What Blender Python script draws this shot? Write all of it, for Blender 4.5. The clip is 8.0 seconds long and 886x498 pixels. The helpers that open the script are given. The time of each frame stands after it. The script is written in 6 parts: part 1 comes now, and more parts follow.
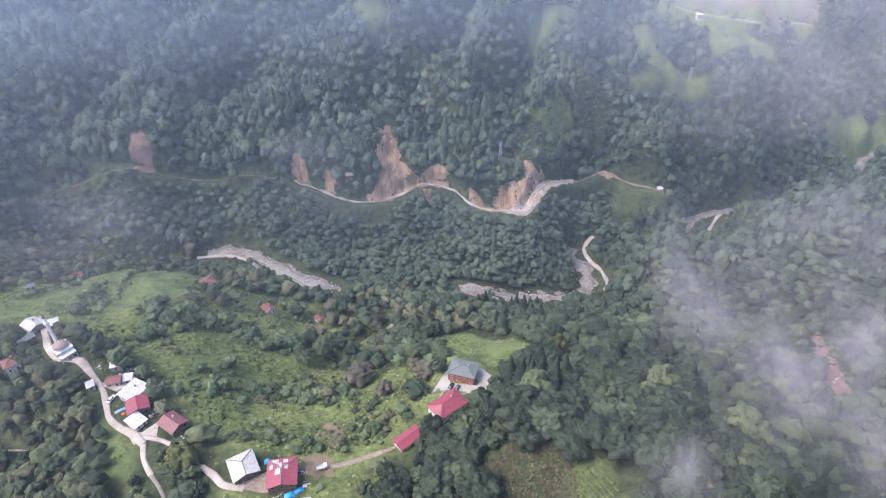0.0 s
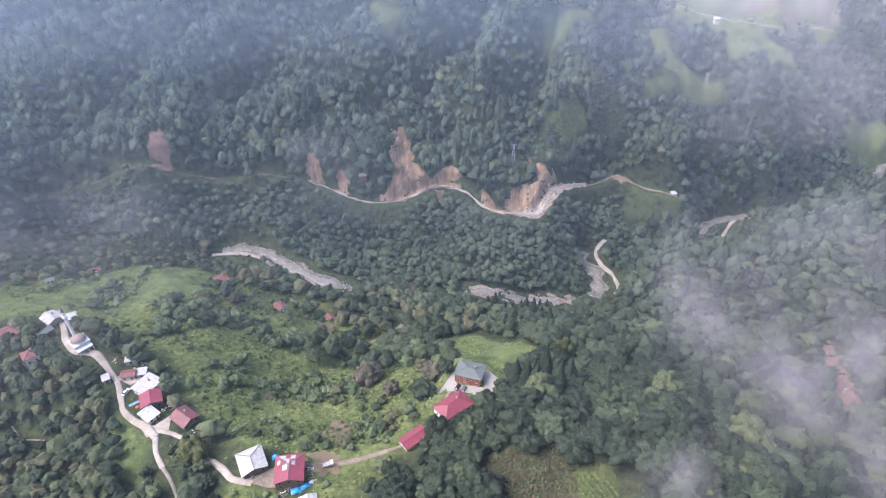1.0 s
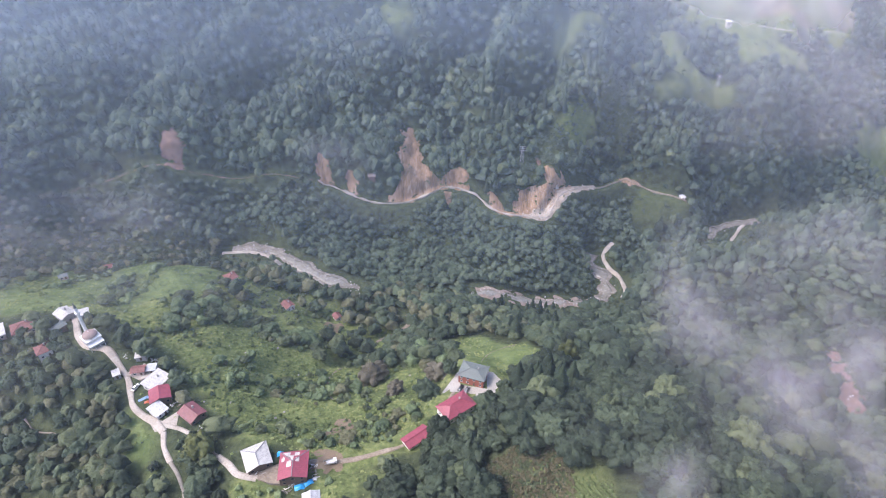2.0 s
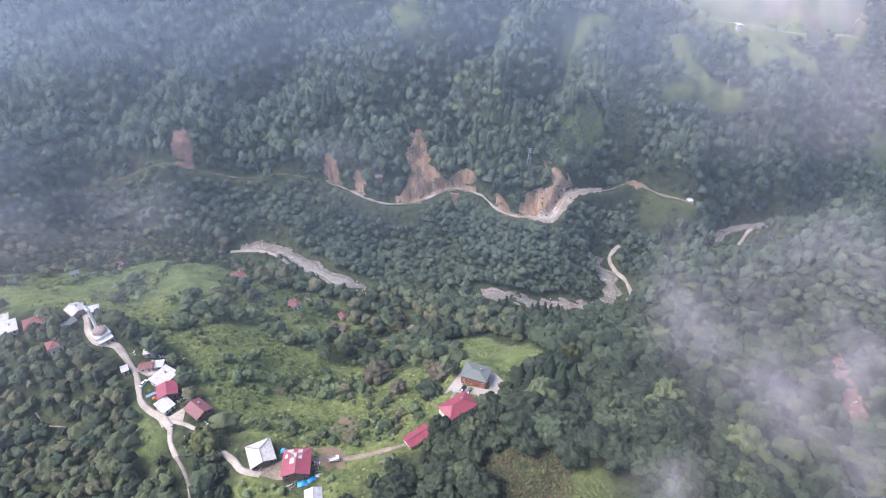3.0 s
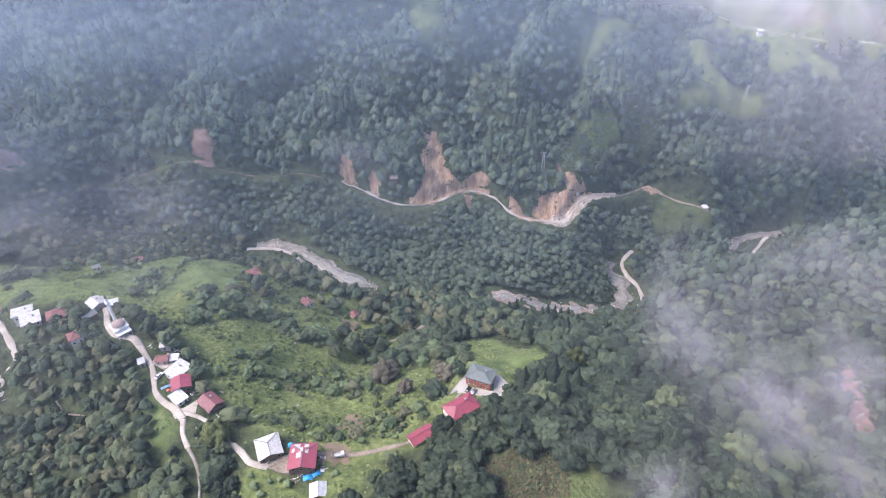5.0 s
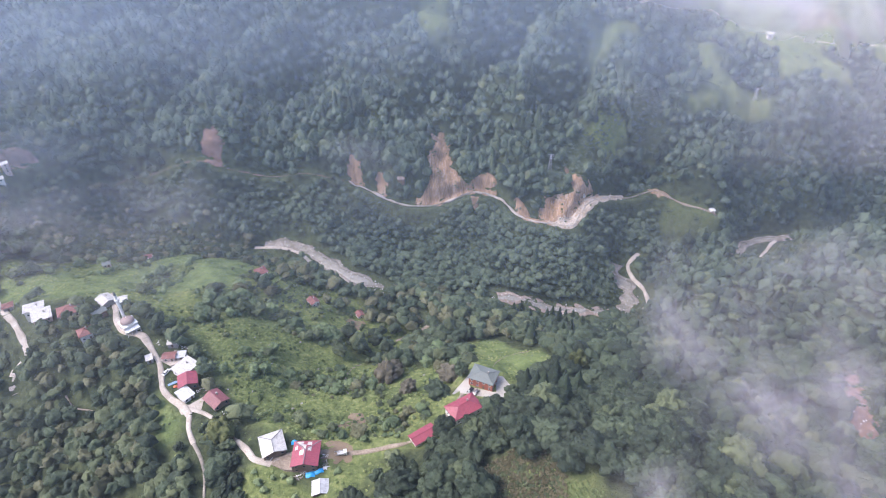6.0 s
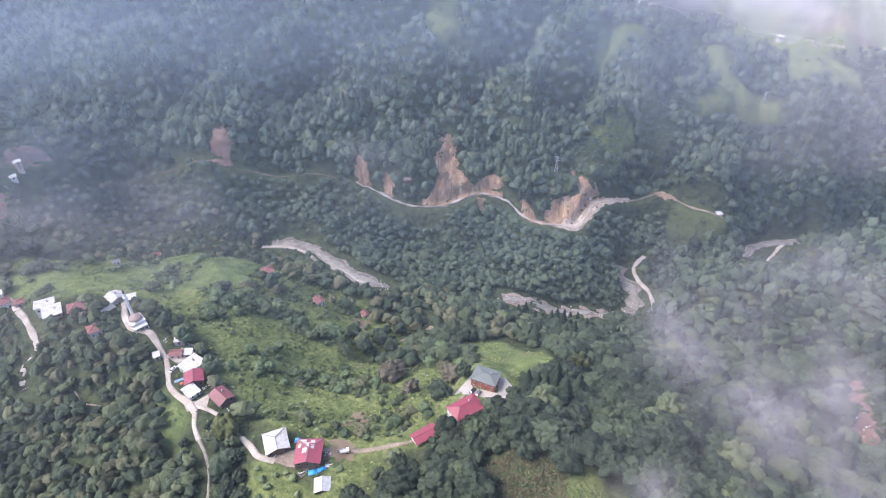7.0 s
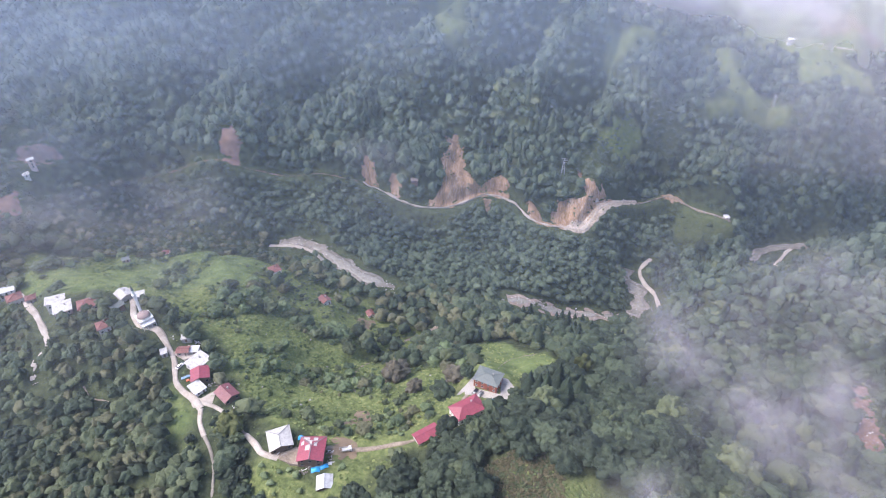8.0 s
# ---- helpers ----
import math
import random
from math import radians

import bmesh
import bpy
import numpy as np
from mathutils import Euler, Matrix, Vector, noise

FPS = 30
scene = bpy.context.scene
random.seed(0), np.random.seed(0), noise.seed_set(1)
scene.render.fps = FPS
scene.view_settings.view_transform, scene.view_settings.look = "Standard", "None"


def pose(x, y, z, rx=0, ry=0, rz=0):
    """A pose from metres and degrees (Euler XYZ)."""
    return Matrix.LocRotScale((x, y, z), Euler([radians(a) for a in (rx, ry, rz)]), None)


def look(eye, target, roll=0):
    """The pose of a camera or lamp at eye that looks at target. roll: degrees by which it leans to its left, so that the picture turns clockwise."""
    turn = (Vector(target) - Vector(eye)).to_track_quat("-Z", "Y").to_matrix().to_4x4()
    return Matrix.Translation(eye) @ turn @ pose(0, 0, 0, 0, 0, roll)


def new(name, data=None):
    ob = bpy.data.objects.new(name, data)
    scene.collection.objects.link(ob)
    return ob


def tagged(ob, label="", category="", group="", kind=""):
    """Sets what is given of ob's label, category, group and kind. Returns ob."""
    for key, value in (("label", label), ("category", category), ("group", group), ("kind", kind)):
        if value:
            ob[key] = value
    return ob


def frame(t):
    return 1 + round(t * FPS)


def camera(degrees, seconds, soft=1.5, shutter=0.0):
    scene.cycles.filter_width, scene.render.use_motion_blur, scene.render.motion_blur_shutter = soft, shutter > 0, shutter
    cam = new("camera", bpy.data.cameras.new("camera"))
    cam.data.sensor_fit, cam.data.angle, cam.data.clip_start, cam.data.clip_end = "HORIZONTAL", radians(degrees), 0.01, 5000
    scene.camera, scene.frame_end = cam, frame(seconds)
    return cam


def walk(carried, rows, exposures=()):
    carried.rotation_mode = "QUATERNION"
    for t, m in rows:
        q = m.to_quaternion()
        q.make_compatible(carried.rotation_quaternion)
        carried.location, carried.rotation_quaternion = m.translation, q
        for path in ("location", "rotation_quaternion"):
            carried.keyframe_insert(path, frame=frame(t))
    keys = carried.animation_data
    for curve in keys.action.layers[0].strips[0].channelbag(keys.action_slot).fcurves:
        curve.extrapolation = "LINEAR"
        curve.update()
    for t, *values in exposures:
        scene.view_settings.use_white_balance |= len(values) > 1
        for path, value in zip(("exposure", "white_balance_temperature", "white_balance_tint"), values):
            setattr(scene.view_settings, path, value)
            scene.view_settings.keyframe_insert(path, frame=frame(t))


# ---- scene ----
cam = camera(75.49, 8.0, soft=1.1)
# ---- camera: a drone that climbs, slides sideways and turns ----
PATH = [
    (0.00, pose(-0.44, 0.34, 299.51, 54.02, 0, 0.025)),
    (0.25, pose(0.14, -0.12, 300.28, 54.02, 0, 0.520)),
    (0.50, pose(0.72, -0.58, 301.02, 54.02, 0, 0.961)),
    (0.75, pose(1.30, -1.04, 301.73, 54.02, 0, 1.358)),
    (1.00, pose(1.89, -1.50, 302.42, 54.02, 0, 1.718)),
    (1.25, pose(2.48, -1.95, 303.09, 54.02, 0, 2.049)),
    (1.50, pose(3.07, -2.40, 303.73, 54.02, 0, 2.358)),
    (2.00, pose(4.24, -3.28, 304.97, 54.02, 0, 2.930)),
    (2.50, pose(5.41, -4.15, 306.16, 54.02, 0, 3.466)),
    (3.00, pose(6.58, -4.98, 307.31, 54.02, 0, 3.989)),
    (3.50, pose(7.74, -5.79, 308.43, 54.02, 0, 4.509)),
    (4.00, pose(8.89, -6.58, 309.53, 54.02, 0, 5.032)),
    (4.50, pose(10.03, -7.33, 310.62, 54.02, 0, 5.557)),
    (5.00, pose(11.17, -8.06, 311.70, 54.02, 0, 6.078)),
    (5.50, pose(12.29, -8.76, 312.78, 54.02, 0, 6.592)),
    (6.00, pose(13.42, -9.44, 313.84, 54.02, 0, 7.093)),
    (6.50, pose(14.54, -10.09, 314.89, 54.02, 0, 7.582)),
    (7.00, pose(15.66, -10.72, 315.93, 54.02, 0, 8.062)),
    (7.50, pose(16.79, -11.34, 316.93, 54.02, 0, 8.548)),
    (8.00, pose(17.93, -11.94, 317.90, 54.02, 0, 9.060)),
]
walk(cam, PATH, exposures=[(0.0, 1.48, 6400, 20), (8.0, 1.56, 6400, 20)])

# ---- light: a bright overcast sky ----
SUN_UP, SUN_TURN = radians(54), radians(255)
world = bpy.data.worlds.new("sky")
scene.world = world
world.use_nodes = True
wn = world.node_tree
sky = wn.nodes.new("ShaderNodeTexSky")
sky.sky_type = "NISHITA"
sky.sun_disc = False
sky.sun_elevation, sky.sun_rotation = SUN_UP, SUN_TURN
sky.air_density, sky.dust_density, sky.ozone_density, sky.altitude = 1.0, 4.0, 1.0, 900
wn.nodes["Background"].inputs["Strength"].default_value = 0.128
wn.links.new(sky.outputs["Color"], wn.nodes["Background"].inputs["Color"])
sun_data = bpy.data.lights.new("sun", "SUN")
sun_data.energy, sun_data.angle, sun_data.color = 1.9, radians(36), (1.0, 0.955, 0.89)
sun = new("sun", sun_data)
sun.matrix_world = look((300 * math.sin(SUN_TURN) * math.cos(SUN_UP), 300 * math.cos(SUN_TURN) * math.cos(SUN_UP), 300 * math.sin(SUN_UP)), (0, 0, 0))


# ---- materials ----
def material(name, colours, rough=0.8, scale=0.3, fine=2.0, bump=0.3, metal=0.0, island=0.0, random_tint=0.0, coords="Object", depth=0.3, span=(0.37, 0.63), tint=0.0):
    """A noisy surface: blotches at one scale (1/m), grain at another, relief from both."""
    m = bpy.data.materials.new(name)
    m.use_nodes = True
    t = m.node_tree
    bsdf = t.nodes["Principled BSDF"]
    bsdf.inputs["Roughness"].default_value, bsdf.inputs["Metallic"].default_value = rough, metal
    where = t.nodes.new("ShaderNodeTexCoord").outputs[coords]
    big, small = t.nodes.new("ShaderNodeTexNoise"), t.nodes.new("ShaderNodeTexNoise")
    for n, s, d in ((big, scale, 4), (small, fine, 5)):
        n.inputs["Scale"].default_value, n.inputs["Detail"].default_value = s, d
        n.inputs["Roughness"].default_value = 0.62
        t.links.new(where, n.inputs["Vector"])
    both = t.nodes.new("ShaderNodeMix")
    both.inputs["Factor"].default_value = 0.45
    t.links.new(big.outputs["Fac"], both.inputs["A"])
    t.links.new(small.outputs["Fac"], both.inputs["B"])
    value = both.outputs["Result"]
    if island or random_tint:
        src = t.nodes.new("ShaderNodeNewGeometry").outputs["Random Per Island"] if island else t.nodes.new("ShaderNodeObjectInfo").outputs["Random"]
        shift = t.nodes.new("ShaderNodeMath")
        shift.operation = "MULTIPLY_ADD"
        amount = island or random_tint
        shift.inputs[1].default_value = amount
        t.links.new(src, shift.inputs[0])
        t.links.new(value, shift.inputs[2])
        again = t.nodes.new("ShaderNodeMath")
        again.operation = "SUBTRACT"
        again.inputs[1].default_value = amount / 2
        t.links.new(shift.outputs[0], again.inputs[0])
        value = again.outputs[0]
    if tint:
        own = t.nodes.new("ShaderNodeAttribute")
        own.attribute_name = "tint"
        add = t.nodes.new("ShaderNodeMath")
        add.operation = "MULTIPLY_ADD"
        add.inputs[1].default_value = tint
        t.links.new(own.outputs["Fac"], add.inputs[0])
        t.links.new(value, add.inputs[2])
        value = add.outputs[0]
    ramp = t.nodes.new("ShaderNodeValToRGB")
    ramp.color_ramp.elements[0].position, ramp.color_ramp.elements[1].position = span
    ramp.color_ramp.elements[0].color, ramp.color_ramp.elements[1].color = (*colours[0], 1), (*colours[-1], 1)
    for k, c in enumerate(colours[1:-1]):
        e = ramp.color_ramp.elements.new(span[0] + (span[1] - span[0]) * (k + 1) / (len(colours) - 1))
        e.color = (*c, 1)
    t.links.new(value, ramp.inputs["Fac"])
    t.links.new(ramp.outputs["Color"], bsdf.inputs["Base Color"])
    if bump:
        b = t.nodes.new("ShaderNodeBump")
        b.inputs["Strength"].default_value, b.inputs["Distance"].default_value = bump, depth
        t.links.new(small.outputs["Fac"], b.inputs["Height"])
        t.links.new(b.outputs["Normal"], bsdf.inputs["Normal"])
    return m


def leaf_material(name, colours, island=0.16, tint=0.26):
    m = material(name, colours, rough=0.75, scale=0.02, fine=1.5, bump=1.0, island=island, depth=0.7, span=(0.34, 0.66), tint=tint)
    m.node_tree.nodes["Principled BSDF"].inputs["Specular IOR Level"].default_value = 0.25
    return m


LEAF_DEEP = leaf_material("leaf_deep", [(0.0251, 0.0369, 0.0235), (0.0480, 0.0687, 0.0397), (0.0870, 0.1157, 0.0653)])
# LEAF_DEEP's greens about a sixth darker, for the near wood
LEAF_NEAR = leaf_material("leaf_near", [(0.0199, 0.0294, 0.0184), (0.0399, 0.0567, 0.0326), (0.0725, 0.0955, 0.0536)])
LEAF_THICKET = leaf_material("leaf_thicket", [(0.044, 0.062, 0.038), (0.068, 0.092, 0.056), (0.096, 0.123, 0.076)], 0.1, 0.14)
LEAF_BLUE = leaf_material("leaf_blue", [(0.0227, 0.0378, 0.0255), (0.0586, 0.0851, 0.0548), (0.1002, 0.1304, 0.0869)])
LEAF_OLIVE = leaf_material("leaf_olive", [(0.043, 0.057, 0.031), (0.075, 0.096, 0.048), (0.115, 0.136, 0.07)])
LEAF_GRASS = leaf_material("leaf_grass", [(0.091, 0.128, 0.044), (0.152, 0.198, 0.066), (0.22, 0.256, 0.093)])
LEAF_DRY = leaf_material("leaf_dry", [(0.055, 0.06, 0.032), (0.095, 0.099, 0.053), (0.14, 0.144, 0.08)])
LEAF_WEED = leaf_material("leaf_weed", [(0.08, 0.106, 0.034), (0.15, 0.185, 0.058), (0.235, 0.255, 0.094)])
LEAF_BROWN = leaf_material("leaf_brown", [(0.07, 0.064, 0.046), (0.122, 0.112, 0.08), (0.178, 0.163, 0.118)])
LEAF_YELLOW = leaf_material("leaf_yellow", [(0.05, 0.062, 0.022), (0.088, 0.1, 0.034), (0.13, 0.138, 0.05)])
LEAF_SCRUB = leaf_material("leaf_scrub", [(0.072, 0.066, 0.036), (0.104, 0.093, 0.052), (0.138, 0.122, 0.07)])
LEAF_FERN = leaf_material("leaf_fern", [(0.054, 0.082, 0.03), (0.095, 0.132, 0.046), (0.145, 0.182, 0.07)])
LEAF_BUSH = leaf_material("leaf_bush", [(0.0531, 0.0796, 0.0403), (0.1128, 0.1542, 0.0734), (0.1907, 0.2405, 0.1155)])
LEAF_FIR = leaf_material("leaf_fir", [(0.012, 0.021, 0.013), (0.024, 0.039, 0.022), (0.04, 0.06, 0.034)])
BARK = material("bark", [(0.05, 0.04, 0.03), (0.12, 0.1, 0.08)], 0.9, 0.5, 4, 0.6)
ROAD_DIRT = material("road_dirt", [(0.14, 0.112, 0.082), (0.235, 0.19, 0.145), (0.33, 0.275, 0.215)], 0.95, 0.12, 1.2, 0.5)
ROAD_PALE = material("road_pale", [(0.25, 0.215, 0.18), (0.36, 0.318, 0.27), (0.46, 0.415, 0.36)], 0.9, 0.12, 1.5, 0.3)
SCAR = material("scar_earth", [(0.11, 0.08, 0.048), (0.215, 0.137, 0.082), (0.3, 0.195, 0.127), (0.41, 0.3, 0.215)], 0.95, 0.06, 0.45, 1.0, depth=0.8)
# rills that run down the bare slopes
rills = SCAR.node_tree.nodes.new("ShaderNodeMapping")
rills.inputs["Scale"].default_value = (2.4, 0.35, 0.5)
for link in list(SCAR.node_tree.links):
    if link.from_node.type == "TEX_COORD":
        out, into = link.from_socket, link.to_socket
        SCAR.node_tree.links.new(out, rills.inputs["Vector"])
        SCAR.node_tree.links.new(rills.outputs["Vector"], into)
GRAVEL = material("river_gravel", [(0.1, 0.086, 0.071), (0.19, 0.168, 0.142), (0.345, 0.312, 0.268)], 0.9, 0.09, 0.8, 0.8, depth=0.5)
STONE = material("boulder_stone", [(0.14, 0.125, 0.11), (0.26, 0.24, 0.215), (0.4, 0.375, 0.35)], 0.85, 0.3, 2, 0.6, island=0.5)
WATER = material("stream_water", [(0.16, 0.15, 0.125), (0.3, 0.28, 0.24)], 0.18, 0.25, 1.2, 0.35)
SOIL_RED = material("reddish_soil", [(0.1, 0.068, 0.05), (0.17, 0.105, 0.08), (0.23, 0.15, 0.115)], 0.95, 0.2, 1.2, 0.6)
SOIL = material("bare_soil", [(0.14, 0.1, 0.065), (0.22, 0.165, 0.11)], 0.95, 0.2, 2, 0.5)
# ---- landform: control lines of the valley, x, y, height above the lower river ----
RIVER = [(-700, 560, 60), (-470, 455, 40), (-330, 405, 22), (-230, 412, 12), (-168, 408, 6), (-120, 384, 2), (-85, 364, -2),
         (-20, 362, -10), (45, 375, -18), (100, 395, -38), (146, 425, -56), (160, 480, -58), (200, 512, -60), (300, 552, -66),
         (400, 600, -72), (583, 720, -82), (760, 800, -90)]
FAR_ROAD = [(-470, 425, 95), (-372, 372, 92), (-258, 436, 74), (-180, 455, 55), (-134, 459, 40), (-60, 470, 30), (-16, 497, 22),
            (30, 484, 6), (76, 478, -4), (120, 520, -6), (176, 556, -8), (234, 545, -14)]
FAR_SLOPE = [(-439, 499, 108), (-303, 455, 85), (-232, 480, 82), (-178, 512, 66), (-111, 520, 66), (-58, 530, 58), (1, 560, 44),
             (57, 522, 40), (122, 572, 32), (200, 612, 44), (271, 598, 32), (371, 618, 22), (432, 720, 40), (519, 832, 74)]
FAR_UPPER = [(-480, 580, 142), (-354, 612, 134), (-250, 536, 106), (-271, 605, 138), (-131, 640, 133), (-80, 664, 146), (-6, 673, 126),
             (22, 600, 86), (96, 628, 84), (130, 665, 122), (218, 762, 112), (251, 688, 74), (295, 655, 54), (339, 795, 104)]
FAR_LOWER = [(-350, 392, 45), (-264, 405, 32), (-194, 428, 18), (-81, 432, -2), (-26, 440, -6), (85, 440, -22), (29, 436, -6), (310, 580, -26)]
CREST = [(-330, 250, 74), (-244, 203, 93), (-181, 193, 98), (-146, 176, 92), (-117, 156, 92), (-80, 131, 99), (-62, 124, 97),
         (-49, 134, 94), (-20, 143, 96), (3, 178, 84), (12, 190, 84), (34, 176, 92), (60, 150, 112)]
BOWL = [(-106, 187, 78), (-92, 187, 69), (-66, 182, 73), (-46, 215, 54), (-76, 226, 45), (-95, 244, 49), (-52, 279, 14),
        (-123, 300, 29), (-91, 307, 12), (-15, 230, 56), (22, 262, 38), (-24, 324, 8), (11, 324, 2), (-71, 334, 4), (51, 372, -30), (60, 310, 10)]
LEFT_MEADOW = [(-139, 208, 81), (-174, 224, 77), (-171, 254, 74), (-213, 281, 55), (-259, 277, 62), (-243, 301, 50), (-215, 306, 56),
               (-195, 332, 36), (-131, 261, 50), (-171, 320, 38), (-300, 310, 52)]
LEFT_DROP = [(-150, 130, 84), (-190, 150, 72), (-204, 120, 50), (-260, 140, 36), (-125, 105, 84), (-110, 60, 60), (-300, 60, 0), (-180, 60, 40)]
NEAR_SPUR = [(10, 108, 116), (34, 140, 124), (60, 112, 132), (90, 100, 138), (-20, 105, 110), (100, 60, 150), (0, 40, 120), (75, 126, 134),
             (100, 190, 90), (150, 130, 105), (200, 194, 62), (212, 226, 60)]
RIGHT_SPUR = [(110, 252, 58), (173, 272, 28), (98, 350, -24), (244, 340, 8), (266, 356, 20), (327, 452, 6), (388, 478, 10), (328, 500, -12), (186, 416, -16), (210, 424, -12), (254, 432, -9), (300, 466, -12), (230, 480, -34),
              (420, 400, 60), (330, 260, 60), (291, 508, -46), (500, 560, -10)]
FRAME_HILLS = [(-900, 900, 330), (-450, 950, 330), (0, 950, 300), (350, 1050, 230), (700, 1100, 180), (900, 700, 20), (900, 350, 200), (600, 100, 170),
               (500, -300, 260), (0, -300, 210), (-400, -300, 80), (-800, 0, 40), (-900, 450, 130), (0, 1500, 480), (900, 1500, 380), (-900, 1500, 500)]


def thin_plate(lines, smooth):
    """The smooth sheet over the control lines: its anchors and weights."""
    anchors = np.array([p for line in lines for p in line], float)
    a, n = anchors[:, :2] / 100, len(anchors)
    r2 = ((a[:, None] - a[None]) ** 2).sum(2)
    kernel = np.where(r2 > 0, r2 * np.log(np.maximum(r2, 1e-12)), 0) / 2
    flat = np.c_[np.ones(n), a]
    system = np.block([[kernel + smooth * np.eye(n), flat], [flat.T, np.zeros((3, 3))]])
    return a, np.linalg.solve(system, np.r_[anchors[:, 2], 0, 0, 0])


ANCHORS, WEIGHTS = thin_plate([RIVER, FAR_ROAD, FAR_SLOPE, FAR_UPPER, FAR_LOWER, CREST, BOWL, LEFT_MEADOW, LEFT_DROP, NEAR_SPUR,
                               RIGHT_SPUR, FRAME_HILLS], 0.012)


def height(x, y):
    """The bare ground's height at arrays x, y."""
    x, y = np.broadcast_arrays(np.asarray(x, float), np.asarray(y, float))
    px, py = x.ravel() / 100, y.ravel() / 100
    out = np.empty(px.shape)
    for k in range(0, len(px), 4000):
        sx, sy = px[k:k + 4000], py[k:k + 4000]
        r2 = (sx[:, None] - ANCHORS[:, 0]) ** 2 + (sy[:, None] - ANCHORS[:, 1]) ** 2
        r2 = np.maximum(r2, 1e-12)
        out[k:k + 4000] = (r2 * np.log(r2) / 2) @ WEIGHTS[:-3] + WEIGHTS[-3] + WEIGHTS[-2] * sx + WEIGHTS[-1] * sy
    return out.reshape(x.shape)


# ---- plan: roads, stream, scars and clearings ----
VILLAGE_ROAD = [(-222, 232), (-210, 219), (-195, 200), (-185, 191), (-173, 189), (-162, 180), (-156, 174), (-151, 166), (-147, 160), (-140, 155), (-132, 151), (-126, 146)]
DOWN_ROAD = [(-126, 146), (-122, 138), (-116, 131), (-110, 125), (-105, 118), (-101, 108), (-97, 92)]
YARD_ROAD = [(-128, 150), (-119, 148), (-113, 145), (-104, 139), (-96, 133), (-89, 128), (-84, 124), (-76, 123), (-68, 129), (-58, 131.5),
             (-49, 134), (-39, 136), (-30, 139), (-20, 143), (-12, 152), (-5, 164), (0, 176), (5, 183)]
WEST_TRACK = [(-300, 226), (-278, 211), (-262, 200), (-246, 187), (-243, 182), (-248, 176), (-247, 170), (-243, 166)]
WEST_PATH = [(-207, 162), (-198, 156), (-186, 154), (-176, 146)]
FAR_TRACK = [(-136, 459), (-119, 460), (-103, 458), (-81, 457), (-54, 462), (-34, 477), (-18, 492), (-1, 495), (14, 491), (25, 481), (45, 474),
             (77, 478), (88, 491), (101, 513), (124, 533), (144, 544), (174, 560), (189, 558), (213, 550), (241, 543)]
FAR_TRACK_WEST = [(-400, 330), (-374, 350), (-371, 385), (-352, 415), (-332, 432), (-256, 434), (-227, 445), (-186, 453), (-141, 460)]
TOP_ROAD = [(150, 850), (244, 822), (307, 807), (342, 800), (424, 801), (543, 852), (640, 900)]
EAST_TRACK = [(160, 505), (149, 490), (147, 482), (151, 469), (158, 453), (157, 425), (150, 408)]
EAST_TRACK_B = [(320, 560), (313, 553), (303, 541), (290, 518), (277, 491)]
BED_WEST = [(-207, 405), (-185, 408), (-167, 402), (-151, 392), (-132, 379), (-113, 367), (-96, 363), (-84, 361)]
BED_MID = [(14, 373), (23, 375), (45, 379), (77, 388), (95, 393), (112, 398), (126, 407)]
BED_EAST = [(126, 407), (138, 424), (143, 440), (143, 457), (137, 470), (133, 484), (136, 494)]
BED_BEND = [(258, 508), (266, 518), (273, 530), (283, 546), (303, 560), (326, 566), (345, 572)]
BED_FAR = [(520, 650), (560, 700), (609, 742), (667, 790), (720, 820)]
WEST_BANK_TRACK = [(-214, 398), (-201, 400), (-190, 401), (-175, 397), (-163, 389.5), (-154, 381)]
SECOND_ROAD = [(80, 725), (103, 733), (121, 737), (139, 745), (160, 748), (185, 752)]
GRAVEL_BAR = [(-206, 403), (-203, 408), (-193, 411), (-181, 412), (-168, 409), (-158, 404), (-158, 398), (-170, 401), (-191, 403)]
PLOUGHED = [(426, 850), (449, 843), (471, 831), (477, 819), (449, 803), (429, 822)]
FALLOW = [(489, 872), (564, 920), (547, 868), (499, 838)]
HAY_FIELD = [(383, 812), (440, 840), (430, 858), (370, 840)]
MEADOW_PATH = [(13, 208), (18, 228), (25, 240), (37, 252)]
BOWL_PATH = [(-60, 182), (-66, 192), (-71, 205), (-73, 220), (-70, 236)]
FIELD_PATH = [(-40, 320), (-37, 312), (-38, 305), (-42, 299.5), (-47, 294), (-53, 289), (-58, 284)]

SLIDE_MAIN = [(-67, 545), (-57, 549), (-49, 538), (-49, 526), (-44, 511), (-37, 501), (-30, 495), (-17, 499), (-16, 491), (-33, 482), (-47, 465), (-64, 463), (-74, 463), (-62, 472), (-58, 484), (-61, 498), (-66, 508), (-61, 525)]
SLIDE_SADDLE = [(-24, 497), (-14, 505), (-7, 511), (3, 517), (3, 505), (2, 495), (-12, 494)]
SLIDE_SPILL = [(-19, 484), (-12, 486), (-13, 478), (-15, 474)]
SLIDE_FACE = [(55, 499), (68, 506), (84, 507), (93, 510), (90, 492), (78, 478), (62, 474), (52, 478), (50, 490)]
SLIDE_EAST = [(74, 536), (82, 527), (96, 523), (112, 531), (104, 510), (94, 508), (84, 510), (79, 520)]
SLIDE_LEDGE = [(26, 497), (34, 494), (42, 483), (52, 480), (50, 475), (38, 473), (27, 481)]
SLIDE_SHELF = [(98, 519), (118, 534), (141, 550), (137, 540), (107, 513), (96, 496), (86, 482), (79, 474), (64, 473), (58, 478), (72, 484), (86, 496)]
